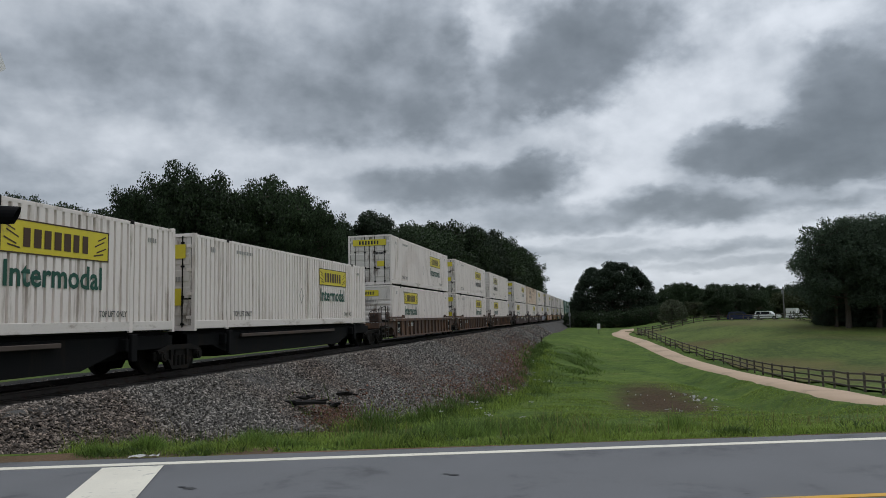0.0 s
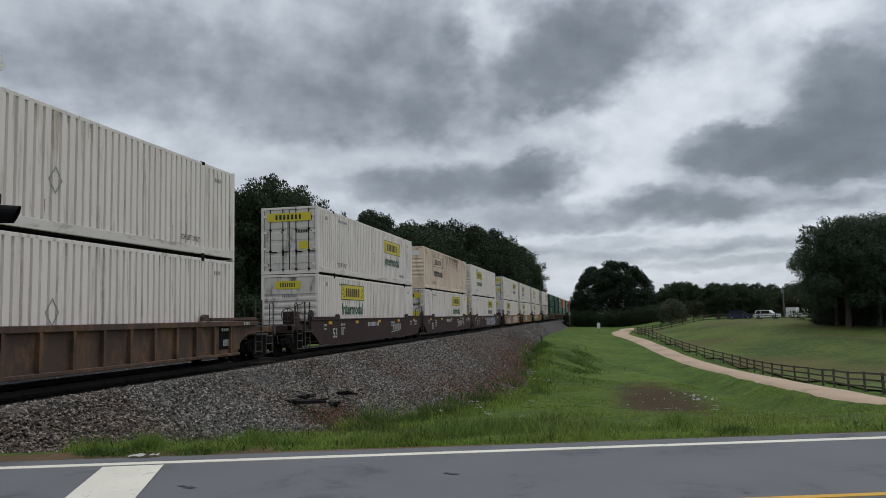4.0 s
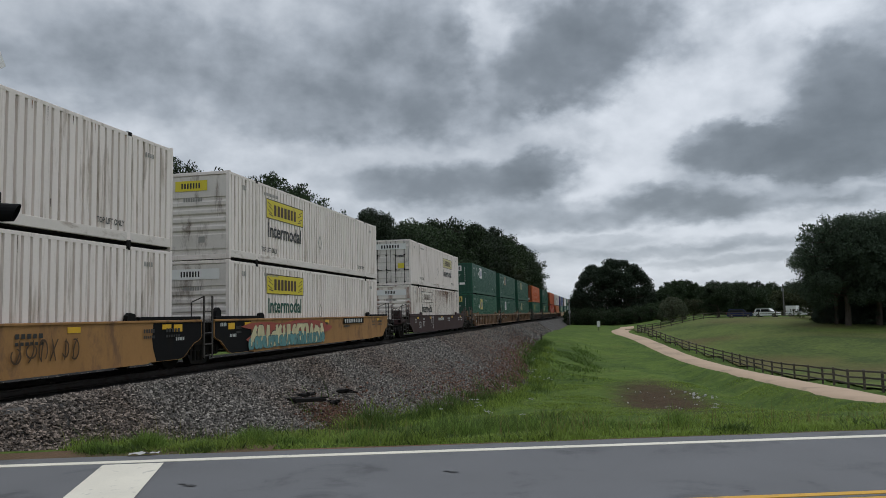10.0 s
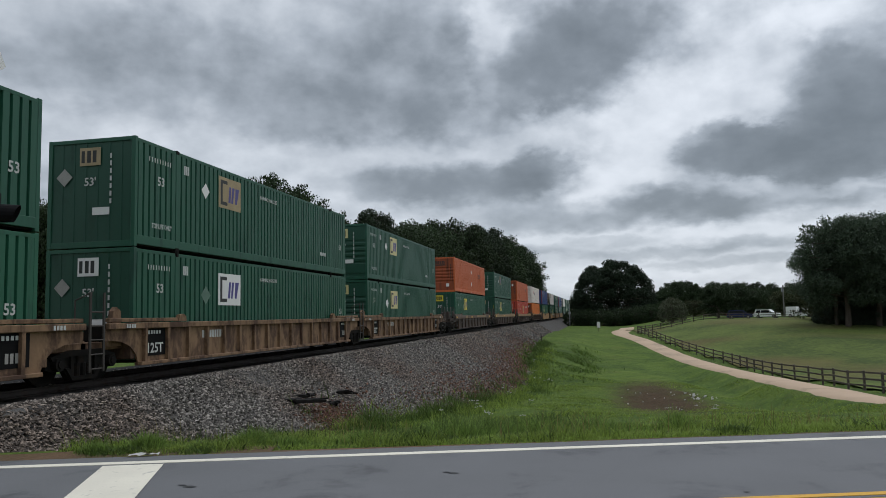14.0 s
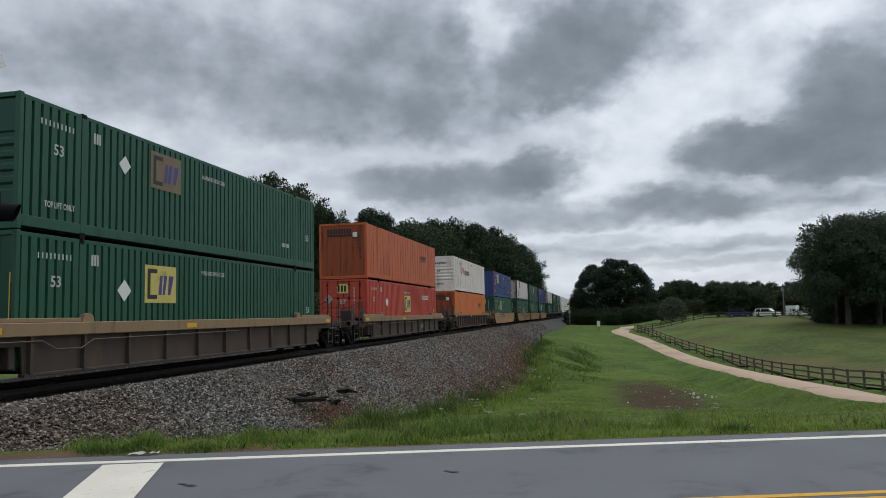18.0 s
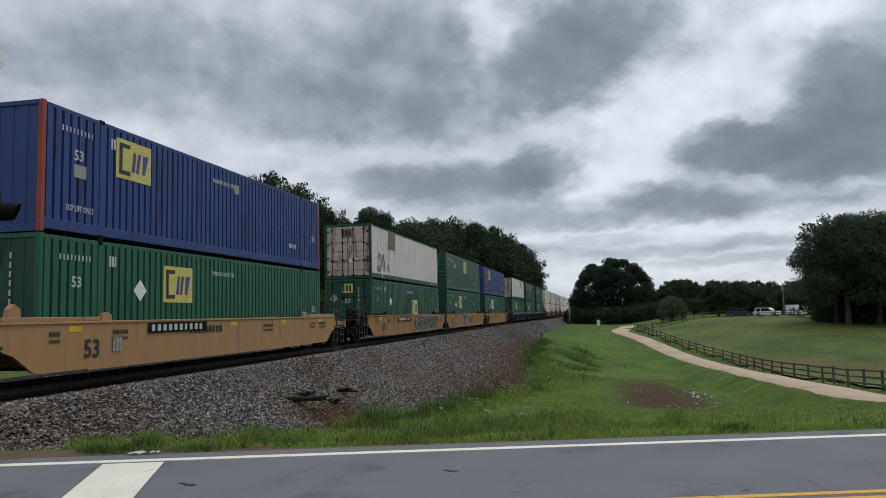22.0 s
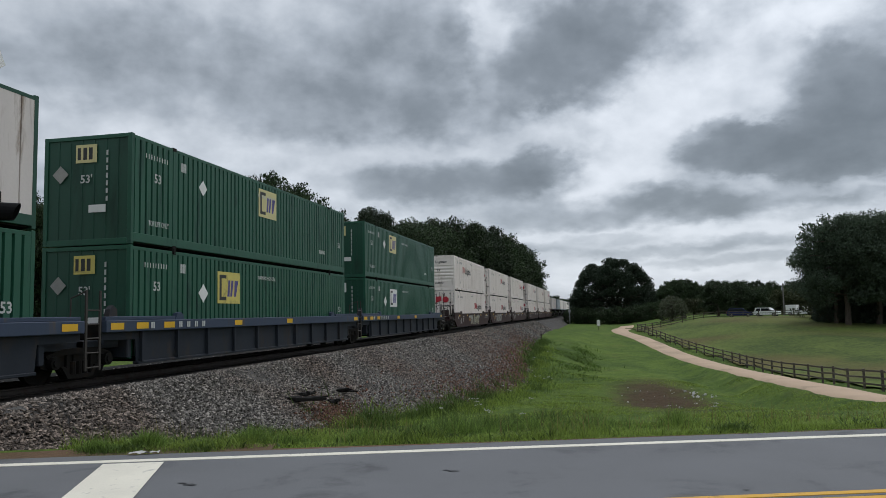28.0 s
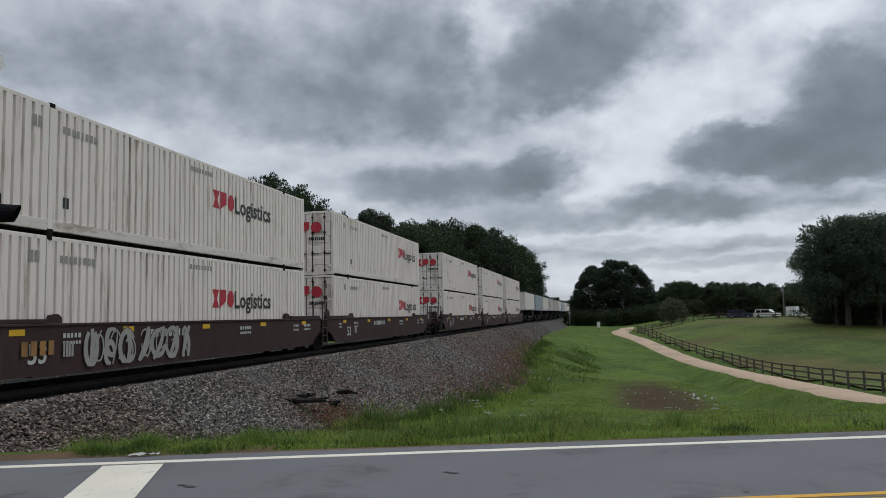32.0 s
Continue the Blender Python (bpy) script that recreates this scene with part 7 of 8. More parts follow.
def ballast_stones():
    r = np.random.RandomState(8)
    xs, ys, ss = [], [], []
    for x0, x1, y0, y1, per, size in ((7, 24, 6.6, 11.2, 640, 0.042), (24, 40, 5.6, 11.25, 420, 0.046), (40, 75, 4.8, 11.3, 180, 0.058), (6, 40, 13.6, 15.4, 60, 0.045), (75, 130, 5.0, 11.6, 30, 0.07)):
        n = int((x1 - x0) * (y1 - y0) * per)
        xs.append(r.uniform(x0, x1, n)), ys.append(r.uniform(y0, y1, n)), ss.append(size * r.uniform(0.6, 1.35, n))
    x, y, s = np.concatenate(xs), np.concatenate(ys), np.concatenate(ss)
    z = bank(x, y)
    g = natural(x, y)
    q = 0.963 * x + 0.2695 * y - EDGE
    ok = (z > g - 0.25 * r.uniform(0, 1, len(x)) ** 2) & (q > 0.75)
    z = np.maximum(z, g) + 0.03 * smooth(10.2, 11.0, y)
    x, y, z, s = x[ok], y[ok], z[ok], s[ok]
    tagged(new("ballast_stones", scatter_stones("ballast_stones", x, y, z + 0.01, s, 4, STONE)), "loose grey granite ballast stones on the bank", "ballast", kind="stuff")


ballast_stones()


def blades_mesh(name, x, y, z, height, width, seed, material, lean=0.45):
    """Bent blades of grass, two faces each."""
    r = np.random.RandomState(seed)
    n = len(x)
    a = r.uniform(0, 6.28, n)
    h = height * r.uniform(0.5, 1.25, n)
    l = h * lean * r.uniform(0.1, 1.4, n)
    b = a + r.uniform(-1, 1, n) + 1.57
    w = width * r.uniform(0.6, 1.3, n)
    px, py = np.cos(a) * w / 2, np.sin(a) * w / 2
    lx, ly = np.cos(b) * l, np.sin(b) * l
    V = np.stack([np.stack([x - px, y - py, z], 1), np.stack([x + px, y + py, z], 1),
                  np.stack([x + px * 0.7 + lx * 0.4, y + py * 0.7 + ly * 0.4, z + h * 0.6], 1), np.stack([x - px * 0.7 + lx * 0.4, y - py * 0.7 + ly * 0.4, z + h * 0.6], 1),
                  np.stack([x + lx, y + ly, z + h], 1)], 1).reshape(-1, 3)
    k = 5 * np.arange(n)
    faces = np.stack([k, k + 1, k + 2, k + 3], 1).tolist() + np.stack([k + 3, k + 2, k + 4], 1).tolist()
    me = bpy.data.meshes.new(name)
    me.from_pydata(V.tolist(), [], faces)
    me.materials.append(material)
    me.update()
    return me


def lumpy(x, y, scale, seed=0.0):
    """Slow even unevenness between 0 and 1."""
    return 0.5 + 0.25 * (np.sin(x * scale + 1.7 * np.sin(y * scale * 0.8 + seed)) + np.sin(y * scale * 1.3 + 1.1 * np.sin(x * scale * 0.6 + 2 + seed)))


LONG_CLUMPS = [(-3.9, 1.0, 0.2, 0.19, 1900), (-3.35, 1.2, 0.22, 0.26, 2400), (-2.6, 1.1, 0.2, 0.15, 1300), (-1.95, 1.5, 0.24, 0.30, 2000), (-1.5, 1.4, 0.3, 0.18, 1500), (-0.5, 1.7, 0.3, 0.25, 1700), (0.2, 1.4, 0.3, 0.14, 1200),
               (0.9, 2.4, 0.45, 0.42, 2600), (1.6, 3.2, 0.6, 0.40, 2400), (2.4, 3.6, 0.6, 0.36, 2000), (3.6, 4.2, 0.7, 0.34, 1800), (5.2, 4.4, 0.35, 0.42, 700), (7.5, 2.0, 0.6, 0.16, 1400), (11.0, 1.8, 0.8, 0.15, 1600)]
WEED_CLUMPS = [(-3.6, 0.75, 0.3, 0.15, 700), (-2.6, 0.7, 0.35, 0.14, 700), (0.3, 1.6, 0.5, 0.24, 900), (1.2, 3.4, 0.6, 0.42, 1100), (2.6, 5.0, 0.8, 0.42, 1200), (4.6, 0.95, 0.22, 0.17, 420), (8.2, 1.2, 0.5, 0.12, 400)]


def grass():
    r = np.random.RandomState(15)
    # verge along the road, long and tufted
    def verge(n, a0, a1, q0, q1, height, width, material, name, label, tuft, seed, lean, thin=0.0):
        a, u = r.uniform(a0, a1, n), r.uniform(0, 1, n)
        q = q0 + (q1 - q0) * u ** 1.2
        x, y = 0.963 * (EDGE + q) + 0.2695 * a, 0.2695 * (EDGE + q) - 0.963 * a
        keep = (lumpy(x, y, 2.1, seed) + r.uniform(-0.3, 0.3, n)) > tuft
        bk, g = bank(x, y), natural(x, y)
        keep &= (bk < g + 0.03 + 0.25 * r.uniform(0, 1, n) ** 4) & (a > -3.9 - 0.4 * q + r.normal(0, 0.12, n))
        keep &= r.uniform(0, 1, n) > thin * smooth(-0.5, 5.0, a)
        x, y = x[keep], y[keep]
        h = height * (0.55 + 0.9 * lumpy(x, y, 1.3, seed + 1))
        tagged(new(name, blades_mesh(name, x, y, np.maximum(natural(x, y), bank(x, y)) - 0.02, h, width, int(seed), material, lean)), label, "grass", kind="stuff")

    verge(120000, -8.5, 20, 0.42, 3.6, 0.075, 0.013, BLADE, "verge_grass", "short bright green grass along the road edge", 0.12, 1, 1.3)
    verge(34000, -8.5, 20, 0.7, 3.8, 0.19, 0.012, BLADE, "verge_tufts", "longer green tufts along the road edge", 0.52, 5, 0.9, 0.75)
    verge(7000, -8.5, 20, 0.7, 3.4, 0.11, 0.035, BLADE_DEEP, "verge_weeds", "dark broad-leaved weeds among the verge grass", 0.66, 8, 1.4)
    verge(40000, -8.5, 24, 2.2, 9, 0.11, 0.018, BLADE, "bank_grass", "tufted green grass at the foot of the bank", 0.30, 2, 1.3, 0.35)
    verge(16000, -8.5, 24, 2.2, 12, 0.26, 0.02, BLADE_DEEP, "bank_weeds", "taller dark weeds scattered at the foot of the bank", 0.6, 6, 0.7, 0.97)
    verge(2600, -6, 20, 1.0, 9, 0.40, 0.010, BLADE_DRY, "seeding_grass", "thin straw-coloured seeding grass stems", 0.5, 3, 0.5)
    # bushy clumps of long grass: place along the road, distance from it, reach, height
    for name, label, rows, material, width in (("grass_clumps", "bushy clumps of long green grass", LONG_CLUMPS, BLADE_LONG, 0.011), ("weed_clumps", "dark leafy weed clumps", WEED_CLUMPS, BLADE_DEEP, 0.028)):
        xs, ys, hs = [], [], []
        for a, q, reach, height, count in rows:
            da, dq = r.normal(0, reach, count), r.normal(0, reach * 0.45, count)
            q_ = np.maximum(q + dq, 0.55)
            xs.append(0.963 * (EDGE + q_) + 0.2695 * (a + da))
            ys.append(0.2695 * (EDGE + q_) - 0.963 * (a + da))
            hs.append(height * np.exp(-0.35 * (da / reach) ** 2) * (0.6 + 0.5 * lumpy(xs[-1], ys[-1], 6.0, 1)))
        x, y, h = np.concatenate(xs), np.concatenate(ys), np.concatenate(hs)
        tagged(new(name, blades_mesh(name, x, y, np.maximum(natural(x, y), bank(x, y)) - 0.03, h, width, 41, material, 0.75)), label, "grass", kind="stuff")
    # open slope beyond
    n = 90000
    x, y = 14 + 46 * r.uniform(0, 1, n) ** 1.3, r.uniform(-12, 8.5, n)
    keep = (bank(x, y) < natural(x, y) + 0.1) & (y > fence_y(x) + 5.2) & (0.963 * x + 0.2695 * y - EDGE > 7)
    keep &= (((x - 46) / 15) ** 2 + ((y + 3.0) / 3.5) ** 2 > 0.25 + 0.9 * r.uniform(0, 1, n))
    x, y = x[keep], y[keep]
    tagged(new("slope_grass", blades_mesh("slope_grass", x, y, natural(x, y) - 0.02, (0.03 + 0.10 * lumpy(x, y, 0.8, 4) ** 2), 0.045, 6, BLADE, 1.4)), "short uneven green grass on the slope", "grass", kind="stuff")
    # tall weeds at the foot of the ballast
    n = 26000
    x = 21 + 70 * r.uniform(0, 1, n) ** 1.2
    foot = 10.75 - (BED - 0.06 - natural(x, np.full(n, 7.0))) / 0.6
    y = foot + r.normal(0, 0.7, n) - 0.5
    keep = lumpy(x, y, 0.9, 9) + r.uniform(-0.25, 0.25, n) > 0.45
    x, y = x[keep], y[keep]
    tagged(new("weeds", blades_mesh("weeds", x, y, np.maximum(natural(x, y), bank(x, y)) - 0.03, 0.12 + 0.55 * lumpy(x, y, 1.7, 5) ** 3, 0.03, 7, BLADE_DEEP, 0.8)), "tall green weeds where the bank meets the grass", "weeds", kind="stuff")
    n = 16000
    x = 21 + 60 * r.uniform(0, 1, n) ** 1.2
    foot = 10.75 - (BED - 0.06 - natural(x, np.full(n, 7.0))) / 0.6
    y = foot + r.normal(0, 0.8, n) - 0.9
    keep = lumpy(x, y, 1.3, 4) + r.uniform(-0.25, 0.25, n) > 0.5
    x, y = x[keep], y[keep]
    tagged(new("bright_weeds", blades_mesh("bright_weeds", x, y, np.maximum(natural(x, y), bank(x, y)) - 0.03, 0.14 + 0.4 * lumpy(x, y, 2.1, 3) ** 2, 0.028, 17, BLADE, 0.9)), "fresh green weeds beside the ballast", "weeds", kind="stuff")
    n = 9000
    x, y = r.normal(74, 7.5, n), r.normal(3.6, 1.7, n)
    keep = lumpy(x, y, 0.7, 2) + r.uniform(-0.2, 0.2, n) > 0.5
    x, y = x[keep], y[keep]
    tagged(new("rank_weeds", blades_mesh("rank_weeds", x, y, np.maximum(natural(x, y), bank(x, y)) - 0.03, 0.10 + 0.42 * lumpy(x, y, 0.9, 1) ** 3, 0.09, 8, BLADE_DEEP, 1.1)), "dark rank weeds beside the far bank", "weeds", kind="stuff")


grass()


def clay_stones():
    r = np.random.RandomState(21)
    far = np.clip(r.normal(58, 13, 7600), 26, 95)
    foot = 10.75 - (BED - 0.06 - natural(far, np.full(7600, 7.0))) / 0.6
    x = np.concatenate([r.normal(22.6, 1.0, 1500), far])
    y = np.concatenate([r.normal(8.2, 0.4, 1500), foot + np.abs(r.normal(0, 1.15, 7600)) + 0.1])
    z = np.maximum(bank(x, y), natural(x, y))
    s = np.concatenate([r.uniform(0.03, 0.055, 1500), r.uniform(0.05, 0.085, 7600)])
    tagged(new("clay_stones", scatter_stones("clay_stones", x, y, z + 0.035, s, 22, CLAY_STONE)), "reddish clay-stained stones on the bank", "ballast", kind="stuff")


clay_stones()
# clay shoulder between the asphalt and the stones
road_band("clay_shoulder", EDGE + 0.40, EDGE + 1.0, -12, -1.6, -0.012, CLAY, "reddish gritty clay shoulder beside the asphalt", wavy=0.12)
road_band("gravel_shoulder", EDGE + 0.40, EDGE + 0.62, -1.8, 60, -0.018, CLAY, "thin dusty shoulder beside the asphalt", wavy=0.08)

# pale stones and litter in the hollow
r_ = np.random.RandomState(3)
a_ = r_.normal(0, 1, (46, 2))
lx, ly = 48.5 + a_[:, 0] * 1.0, -5.2 + a_[:, 1] * 0.5
lx[18:], ly[18:] = 45 + a_[18:, 0] * 4.5, -4.0 + a_[18:, 1] * 1.5
PALE_STONE = mat("pale rubble", (0.45, 0.44, 0.42), 0.8, 0, 0.2, 3, 30)
tagged(new("rubble", scatter_stones("rubble", lx, ly, natural(lx, ly) + 0.05, np.concatenate([r_.uniform(0.05, 0.15, 18), r_.uniform(0.03, 0.07, 28)]), 9, PALE_STONE)), "pale rubble lying on the bare soil", "rubble", kind="stuff")
# white-flowered plants: branching stems with flat pale heads
def flower_plant(x, y, h, seed):
    rr = random.Random(seed)
    ob = thing("wild_carrot", "wild plant with flat white flower heads on thin stems", "wildflower", "white wildflowers")
    ob.matrix_basis = pose(x, y, float(max(natural(x, y), bank(x, y))) - 0.02, 0, 0, rr.uniform(0, 360))
    stem, head = Lump(), Lump()
    for i in range(rr.randint(2, 4)):
        top = Vector((rr.uniform(-0.35, 0.35) * h, rr.uniform(-0.35, 0.35) * h, h * rr.uniform(0.65, 1.0)))
        fork = Vector((0, 0, h * rr.uniform(0.2, 0.45)))
        stem.rod((0, 0, 0), fork, 0.008, 4)
        stem.rod(fork, top, 0.006, 4)
        for k in range(4):
            c = top + Vector((rr.uniform(-0.07, 0.07), rr.uniform(-0.07, 0.07), rr.uniform(-0.01, 0.02)))
            w = rr.uniform(0.012, 0.026)
            head.box(c.x - w, c.x + w, c.y - w, c.y + w, c.z - 0.008, c.z + 0.008)
    part("stem", stem.mesh("stem"), ob, BLADE_DEEP)
    part("flower_head", head.mesh("flower_head"), ob, PALE_STONE, "clustered white flower heads")


for i, (x, y, h) in enumerate(((62, 5.4, 0.9), (68.5, 4.7, 0.9), (49.7, 3.6, 0.7), (49, 4.3, 0.8), (22.6, 2.5, 0.35), (39.5, 5.0, 0.7), (28, 4.6, 0.5), (31.5, 5.4, 0.6), (44, 5.2, 0.7), (35, 3.4, 0.5),
                               (55, 4.9, 0.8), (26, 5.8, 0.5), (24, 3.6, 0.4), (40, -5.5, 0.3), (46, -6.2, 0.3), (37, -3.0, 0.3), (33, -4.5, 0.3), (50, -1.5, 0.3))):
    flower_plant(x, y, h, 100 + i)


# ---- litter on the shoulder ----
def litter(x, y, turn):
    """A crumpled torn strip of pale sheet."""
    ob = thing("litter", "crumpled pale sheet litter lying on the road shoulder", "litter")
    ob.matrix_basis = pose(x, y, 0.0, 0, 0, turn)
    rr = random.Random(9)
    n = 9
    vs = [(0.045 * (i - 4) + rr.uniform(-0.01, 0.01), 0.05 * (j - 1) * rr.uniform(0.7, 1.2), 0.012 + rr.uniform(0.0, 0.035)) for i in range(n) for j in range(3)]
    fs = [(3 * i + j, 3 * i + 3 + j, 3 * i + 4 + j, 3 * i + 1 + j) for i in range(n - 1) for j in range(2)]
    part("sheet", shape("sheet", vs, fs), ob, PALE_STONE)


litter(8.42, 5.62, -68)


# ---- rotten timber on the ballast ----
ROTTEN = mat("rotten blackened wood", (0.010, 0.008, 0.007), 0.9, 0, 0.35, 3, 25, 0.008, 30)


def old_timber(x, y, length, turn, label):
    ob = thing("old_timber", label, "timber", "rotten timbers")
    z = float(bank(np.array(x), np.array(y)))
    ob.matrix_basis = pose(x, y, z + 0.09, 0, 0, turn)
    rr = random.Random(int(x * 100))
    L = Lump()
    for i in range(9):
        a = length * rr.uniform(-0.5, 0.25)
        e = a + length * rr.uniform(0.2, 0.5)
        y0, y1 = rr.uniform(-0.11, 0.11), rr.uniform(-0.13, 0.13)
        L.rod((a, y0, rr.uniform(-0.07, 0.0)), (e, y1, rr.uniform(-0.07, 0.05)), rr.uniform(0.045, 0.085), 5, rr.uniform(0.015, 0.05))
    part("splinters", L.mesh("splinters"), ob, ROTTEN)
    return ob


old_timber(21.25, 9.22, 1.8, -62, "broken rotten dark tie lying on the ballast")
old_timber(22.2, 9.3, 0.9, -40, "short rotten end of a dark tie")
old_timber(24.9, 9.05, 1.1, -75, "splintered dark tie end on the ballast")
old_timber(23.3, 8.7, 0.5, -60, "small dark timber scrap on the ballast")


# ---- crossing signal ----
def crossing_signal(x, y):
    """Post with crossed boards and two hooded lamps, facing traffic on the near lane of the road."""
    ob = thing("crossing_signal", "railroad crossing signal with black hooded lamps and white crossed boards", "signal")
    ob.matrix_basis = pose(x, y, 0, 0, 0, -60)
    ALU = mat("dull aluminium post", (0.35, 0.35, 0.36), 0.45, 0.7, 0.1, 2, 20)
    part("post", Lump().rod((0, 0, -0.2), (0, 0, 5.3), 0.055, 12).mesh("post"), ob, ALU)
    part("base", Lump().box(-0.2, 0.2, -0.2, 0.2, -0.2, 0.15, 0.03).mesh("base"), ob, ALU)
    part("cross_arm", Lump().rod((0, -0.75, 3.13), (0, 0.75, 3.13), 0.035, 8).mesh("cross_arm"), ob, ALU)
    board = Lump().box(0.06, 0.075, -0.61, 0.61, -0.115, 0.115, 0.003).mesh("board")
    for i, turn in enumerate((36, -60)):
        b = part("crossbuck_board", board, ob, LABEL_W, "white reflective crossed board", at=pose(0, 0, 4.78, 0, 0, -22) @ pose(0, -0.16, 0) @ pose(0.012 * i, 0, 0, turn, 0, 0))
        part("lettering", words("RAILROAD" if i == 0 else "CROSSING", 0.12, 0.95), b, INK, at=pose(0.076, -0.47, -0.06, 0, 0, 90))
    for s in (-1, 1):
        lamp = part("backboard", Lump().rod((0.02, s * 0.6, 3.13), (0.035, s * 0.6, 3.13), 0.255, 28).mesh("backboard"), ob, W_BLACK, "round black backboard")
        part("lens", Lump().rod((0.036, s * 0.6, 3.13), (0.06, s * 0.6, 3.13), 0.14, 20).mesh("lens"), lamp, mat("dark red lamp glass", (0.03, 0.004, 0.004), 0.3), "dark red lamp glass")
        h = Lump()
        n = 14
        vs, fs = [], []
        for k in range(n + 1):
            a = radians(-55 + 290 * k / n)
            reach = 0.30 + 0.05 * math.sin(a)
            for rad in (0.125, 0.135):
                vs += [(0.035, s * 0.6 + rad * math.cos(a), 3.13 + rad * math.sin(a)), (0.035 + reach, s * 0.6 + rad * math.cos(a) * 0.95, 3.13 + rad * math.sin(a) * 0.92)]
        for k in range(n):
            i = 4 * k
            fs += [(i, i + 4, i + 5, i + 1), (i + 2, i + 3, i + 7, i + 6), (i + 1, i + 5, i + 7, i + 3)]
        part("hood", shape("hood", vs, fs), lamp, W_BLACK, "black lamp hood")
        # plain block added for a dark shape above the hood, no known part
        part("terminal_box", Lump().box(-0.12, 0.14, s * 0.6 - 0.09, s * 0.6 + 0.09, 3.25, 3.44, 0.03).mesh("terminal_box"), lamp, W_BLACK, "black block above the lamp hood")
        part("housing", Lump().rod((-0.16, s * 0.6, 3.13), (0.02, s * 0.6, 3.13), 0.12, 16, 0.14).mesh("housing"), lamp, W_BLACK)
    return ob


crossing_signal(7.72, 7.55)


# ---- small things far along the line ----
def whistle_post(x, y):
    ob = thing("trackside_marker", "white square marker board on a short post", "sign")
    ob.matrix_basis = pose(x, y, float(natural(np.array(x), np.array(y))))
    part("post", Lump().box(-0.05, 0.05, -0.05, 0.05, -0.3, 1.5).mesh("post"), ob, BARK)
    part("board", Lump().box(-0.09, -0.05, -0.28, 0.28, 0.75, 1.75, 0.01).mesh("board"), ob, LABEL_W, "plain white board")


whistle_post(134, 0.4)


def mast(x, y, h):
    ob = thing("signal_mast", "slender grey signal mast beside the track", "signal")
    ob.matrix_basis = pose(x, y, 0.0)
    GREY = mat("galvanised steel", (0.30, 0.31, 0.32), 0.5, 0.5, 0.1, 2, 20)
    part("pole", Lump().rod((0, 0, -2), (0, 0, h), 0.09, 8).mesh("pole"), ob, GREY)
    part("sign", Lump().box(-0.12, -0.08, -0.35, 0.35, h - 2.6, h - 2.0, 0.01).mesh("sign"), ob, GREY)


mast(190, 7.6, 4.0)


def short_post(x, y):
    ob = thing("marker_post", "short dark marker post at the edge of the ballast", "post")
    ob.matrix_basis = pose(x, y, float(max(bank(np.array(x), np.array(y)), natural(np.array(x), np.array(y)))))
    part("post", Lump().box(-0.07, 0.07, -0.07, 0.07, -0.2, 0.75, 0.01).mesh("post"), ob, BARK)
    part("cap", Lump().box(-0.08, 0.08, -0.08, 0.08, 0.75, 0.8, 0.01).mesh("cap"), ob, STEEL)


short_post(92, 7.2)


def utility_pole(a, d, h):
    x, y = d * math.cos(radians(a)), d * math.sin(radians(a))
    ob = thing("utility_pole", "tall weathered timber utility pole", "pole")
    ob.matrix_basis = pose(x, y, float(natural(np.array(x), np.array(y))))
    part("pole", Lump().rod((0, 0, -0.5), (0, 0, h), 0.16, 8, 0.11).mesh("pole"), ob, mat("grey pole wood", (0.15, 0.14, 0.13), 0.9, 0, 0.2, 2, 20))
    part("transformer", Lump().rod((0.3, 0, h - 1.5), (0.3, 0, h - 0.7), 0.2, 10).mesh("transformer"), ob, GREYBLUE)


utility_pole(-12.7, 172, 6.8)


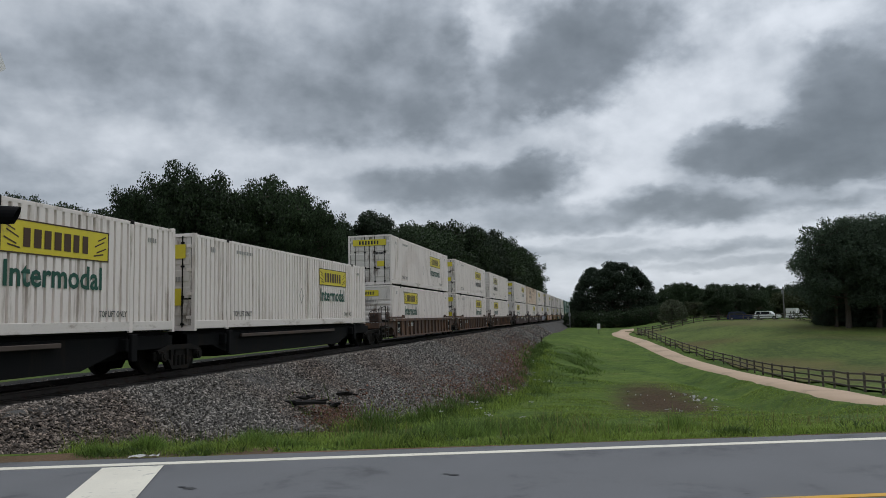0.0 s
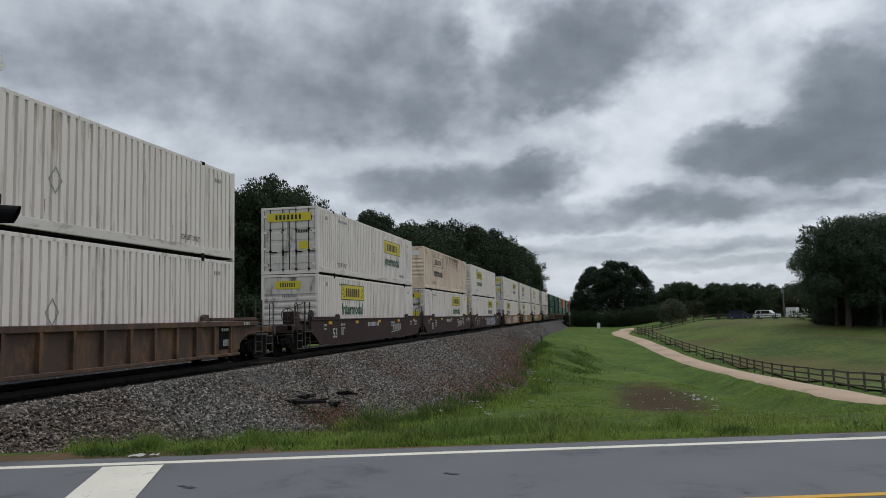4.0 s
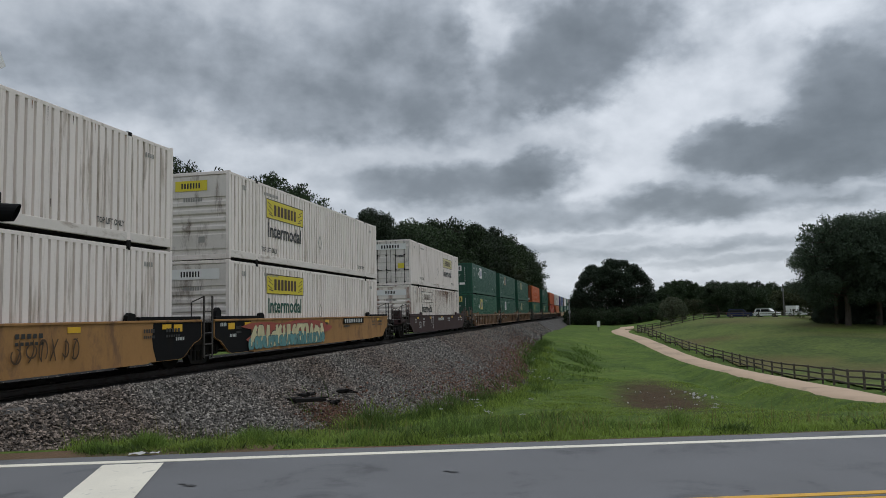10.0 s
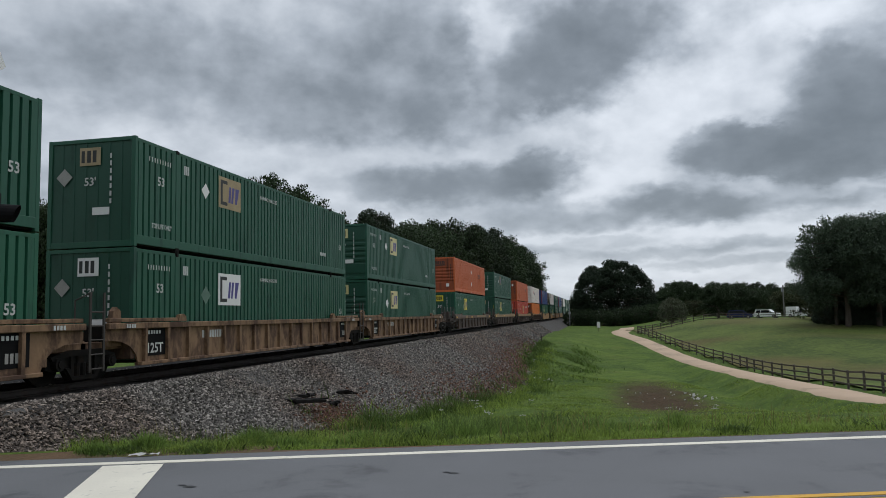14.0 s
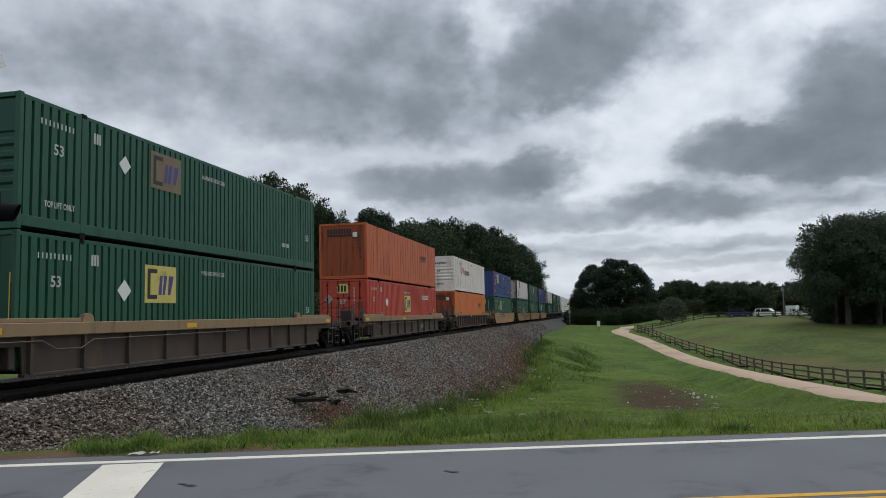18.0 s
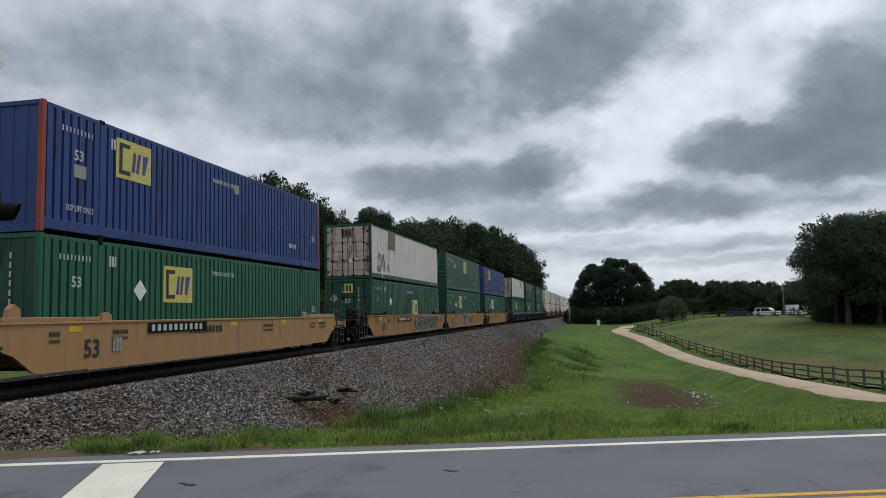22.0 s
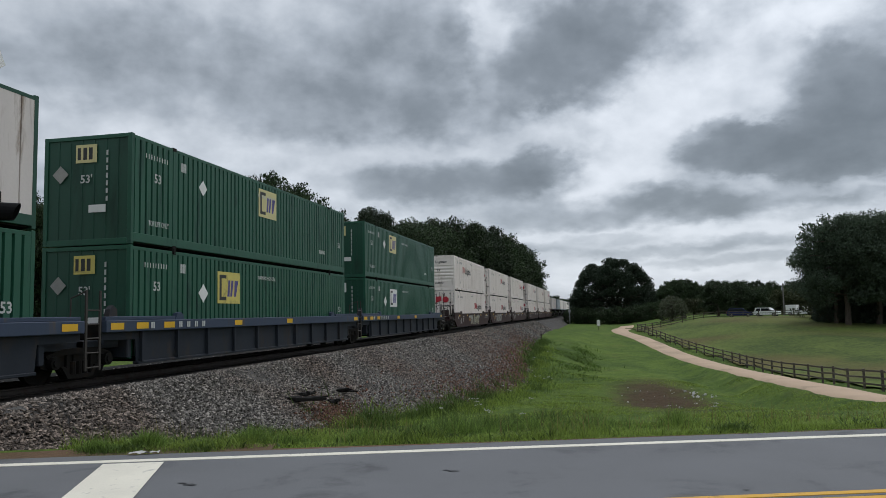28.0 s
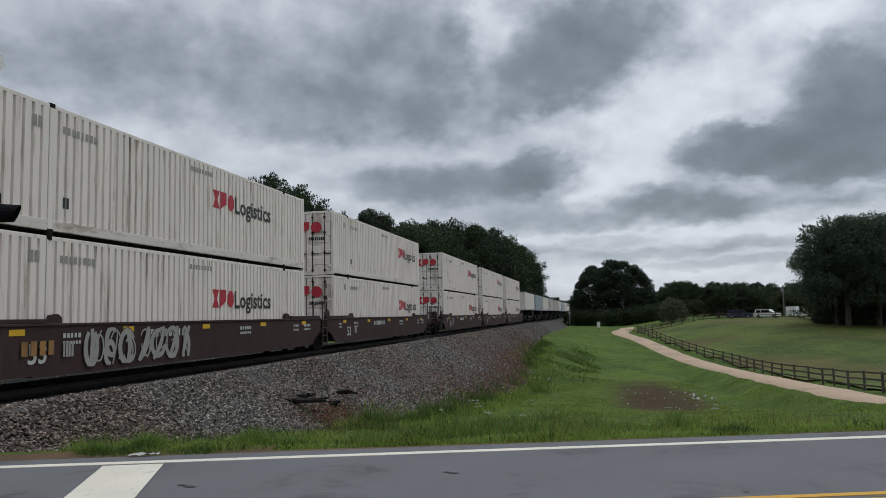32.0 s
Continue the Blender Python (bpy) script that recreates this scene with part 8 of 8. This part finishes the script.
# ---- parked vehicles ----
def vehicle(a, d, turn, paint_mat, label, length=4.8, height=1.75, kind="suv"):
    x, y = d * math.cos(radians(a)), d * math.sin(radians(a))
    ob = thing("car" if kind == "suv" else "pickup_truck", label, "car", "parked vehicles")
    ob.matrix_basis = pose(x, y, float(natural(np.array(x), np.array(y))), 0, 0, turn)
    l, w = length / 2, 0.95
    body = Lump()
    body.prism([(-l, 0.45), (-l + 0.05, 0.95), (-l + 0.9, 1.02), (l - 0.1, 1.02), (l, 0.85), (l, 0.42), (l - 0.2, 0.32), (-l + 0.2, 0.32)], -w, w)
    part("body", body.mesh("body"), ob, paint_mat)
    top = Lump()
    e = l - 0.1 if kind == "suv" else 0.5
    top.prism([(-l + 1.0, 1.02), (-l + 1.75, height - 0.04), (-l + 2.0, height), (e - 0.35, height), (e, 1.02)], -w + 0.1, w - 0.1)
    part("cabin", top.mesh("cabin"), ob, paint_mat)
    for s in (-1, 1):
        g = Lump().prism([(-l + 1.3, 1.08), (-l + 1.85, height - 0.14), (e - 0.55, height - 0.14), (e - 0.3, 1.08)], s * (w - 0.095) - 0.006, s * (w - 0.095) + 0.006)
        part("side_window", g.mesh("side_window"), ob, GLASS, "dark side window")
        for p in (-l + 1.7, e - 1.3):
            part("pillar", Lump().box(p - 0.05, p + 0.05, s * (w - 0.08) - 0.006, s * (w - 0.08) + 0.006, 1.05, height - 0.1).mesh("pillar"), ob, paint_mat)
        for x_ in (-l + 0.85, l - 0.9):
            wh = part("wheel", Lump().rod((x_, s * (w - 0.2), 0.34), (x_, s * (w + 0.01), 0.34), 0.34, 18).mesh("tyre"), ob, DARK, "black tyre")
            part("rim", Lump().rod((x_, s * (w + 0.01), 0.34), (x_, s * (w + 0.02), 0.34), 0.21, 14).mesh("rim"), wh, TREAD, "bright rim")
    part("headlight", Lump().box(-l - 0.01, -l + 0.1, -w + 0.1, -w + 0.45, 0.75, 0.9).mesh("headlight"), ob, LABEL_W)
    part("headlight", Lump().box(-l - 0.01, -l + 0.1, w - 0.45, w - 0.1, 0.75, 0.9).mesh("headlight"), ob, LABEL_W)
    part("tail_light", Lump().box(l - 0.1, l + 0.01, -w + 0.08, -w + 0.25, 0.8, 1.0).mesh("tail_light"), ob, INK_RED)
    part("tail_light", Lump().box(l - 0.1, l + 0.01, w - 0.25, w - 0.08, 0.8, 1.0).mesh("tail_light"), ob, INK_RED)
    if kind != "suv":
        part("bed_box", Lump().box(0.6, l - 0.05, -w + 0.05, w - 0.05, 1.0, 2.2, 0.03).mesh("bed_box"), ob, LABEL_W, "white box body")
    return ob


CAR_BLUE = mat("dark blue car paint gloss", (0.02, 0.03, 0.09), 0.25, 0.2, 0.05, 2, 20)
CAR_WHITE = mat("white car paint gloss", (0.72, 0.72, 0.71), 0.3, 0, 0.04, 2, 20)
vehicle(-9.8, 160, 78, CAR_BLUE, "dark blue parked car behind the pasture fence")
vehicle(-11.6, 164, 60, CAR_WHITE, "white parked sport utility car behind the pasture")
vehicle(-13.75, 168, 60, CAR_WHITE, "white pickup with a box body parked by the trees", 5.4, 1.9, "pickup")
vehicle(36.6, 76, 37, CAR_WHITE, "white parked car on the grass beyond the track", 4.8, 1.5)
vehicle(35.1, 76, 37, CAR_WHITE, "white parked car under the dark trees", 4.6, 1.5)


# ---- what moves ----
def motions():
    for ob, s, y, z in MOVING:
        walk(ob, [(t, pose(s - run(t), y, z)) for t in TIMES])


motions()
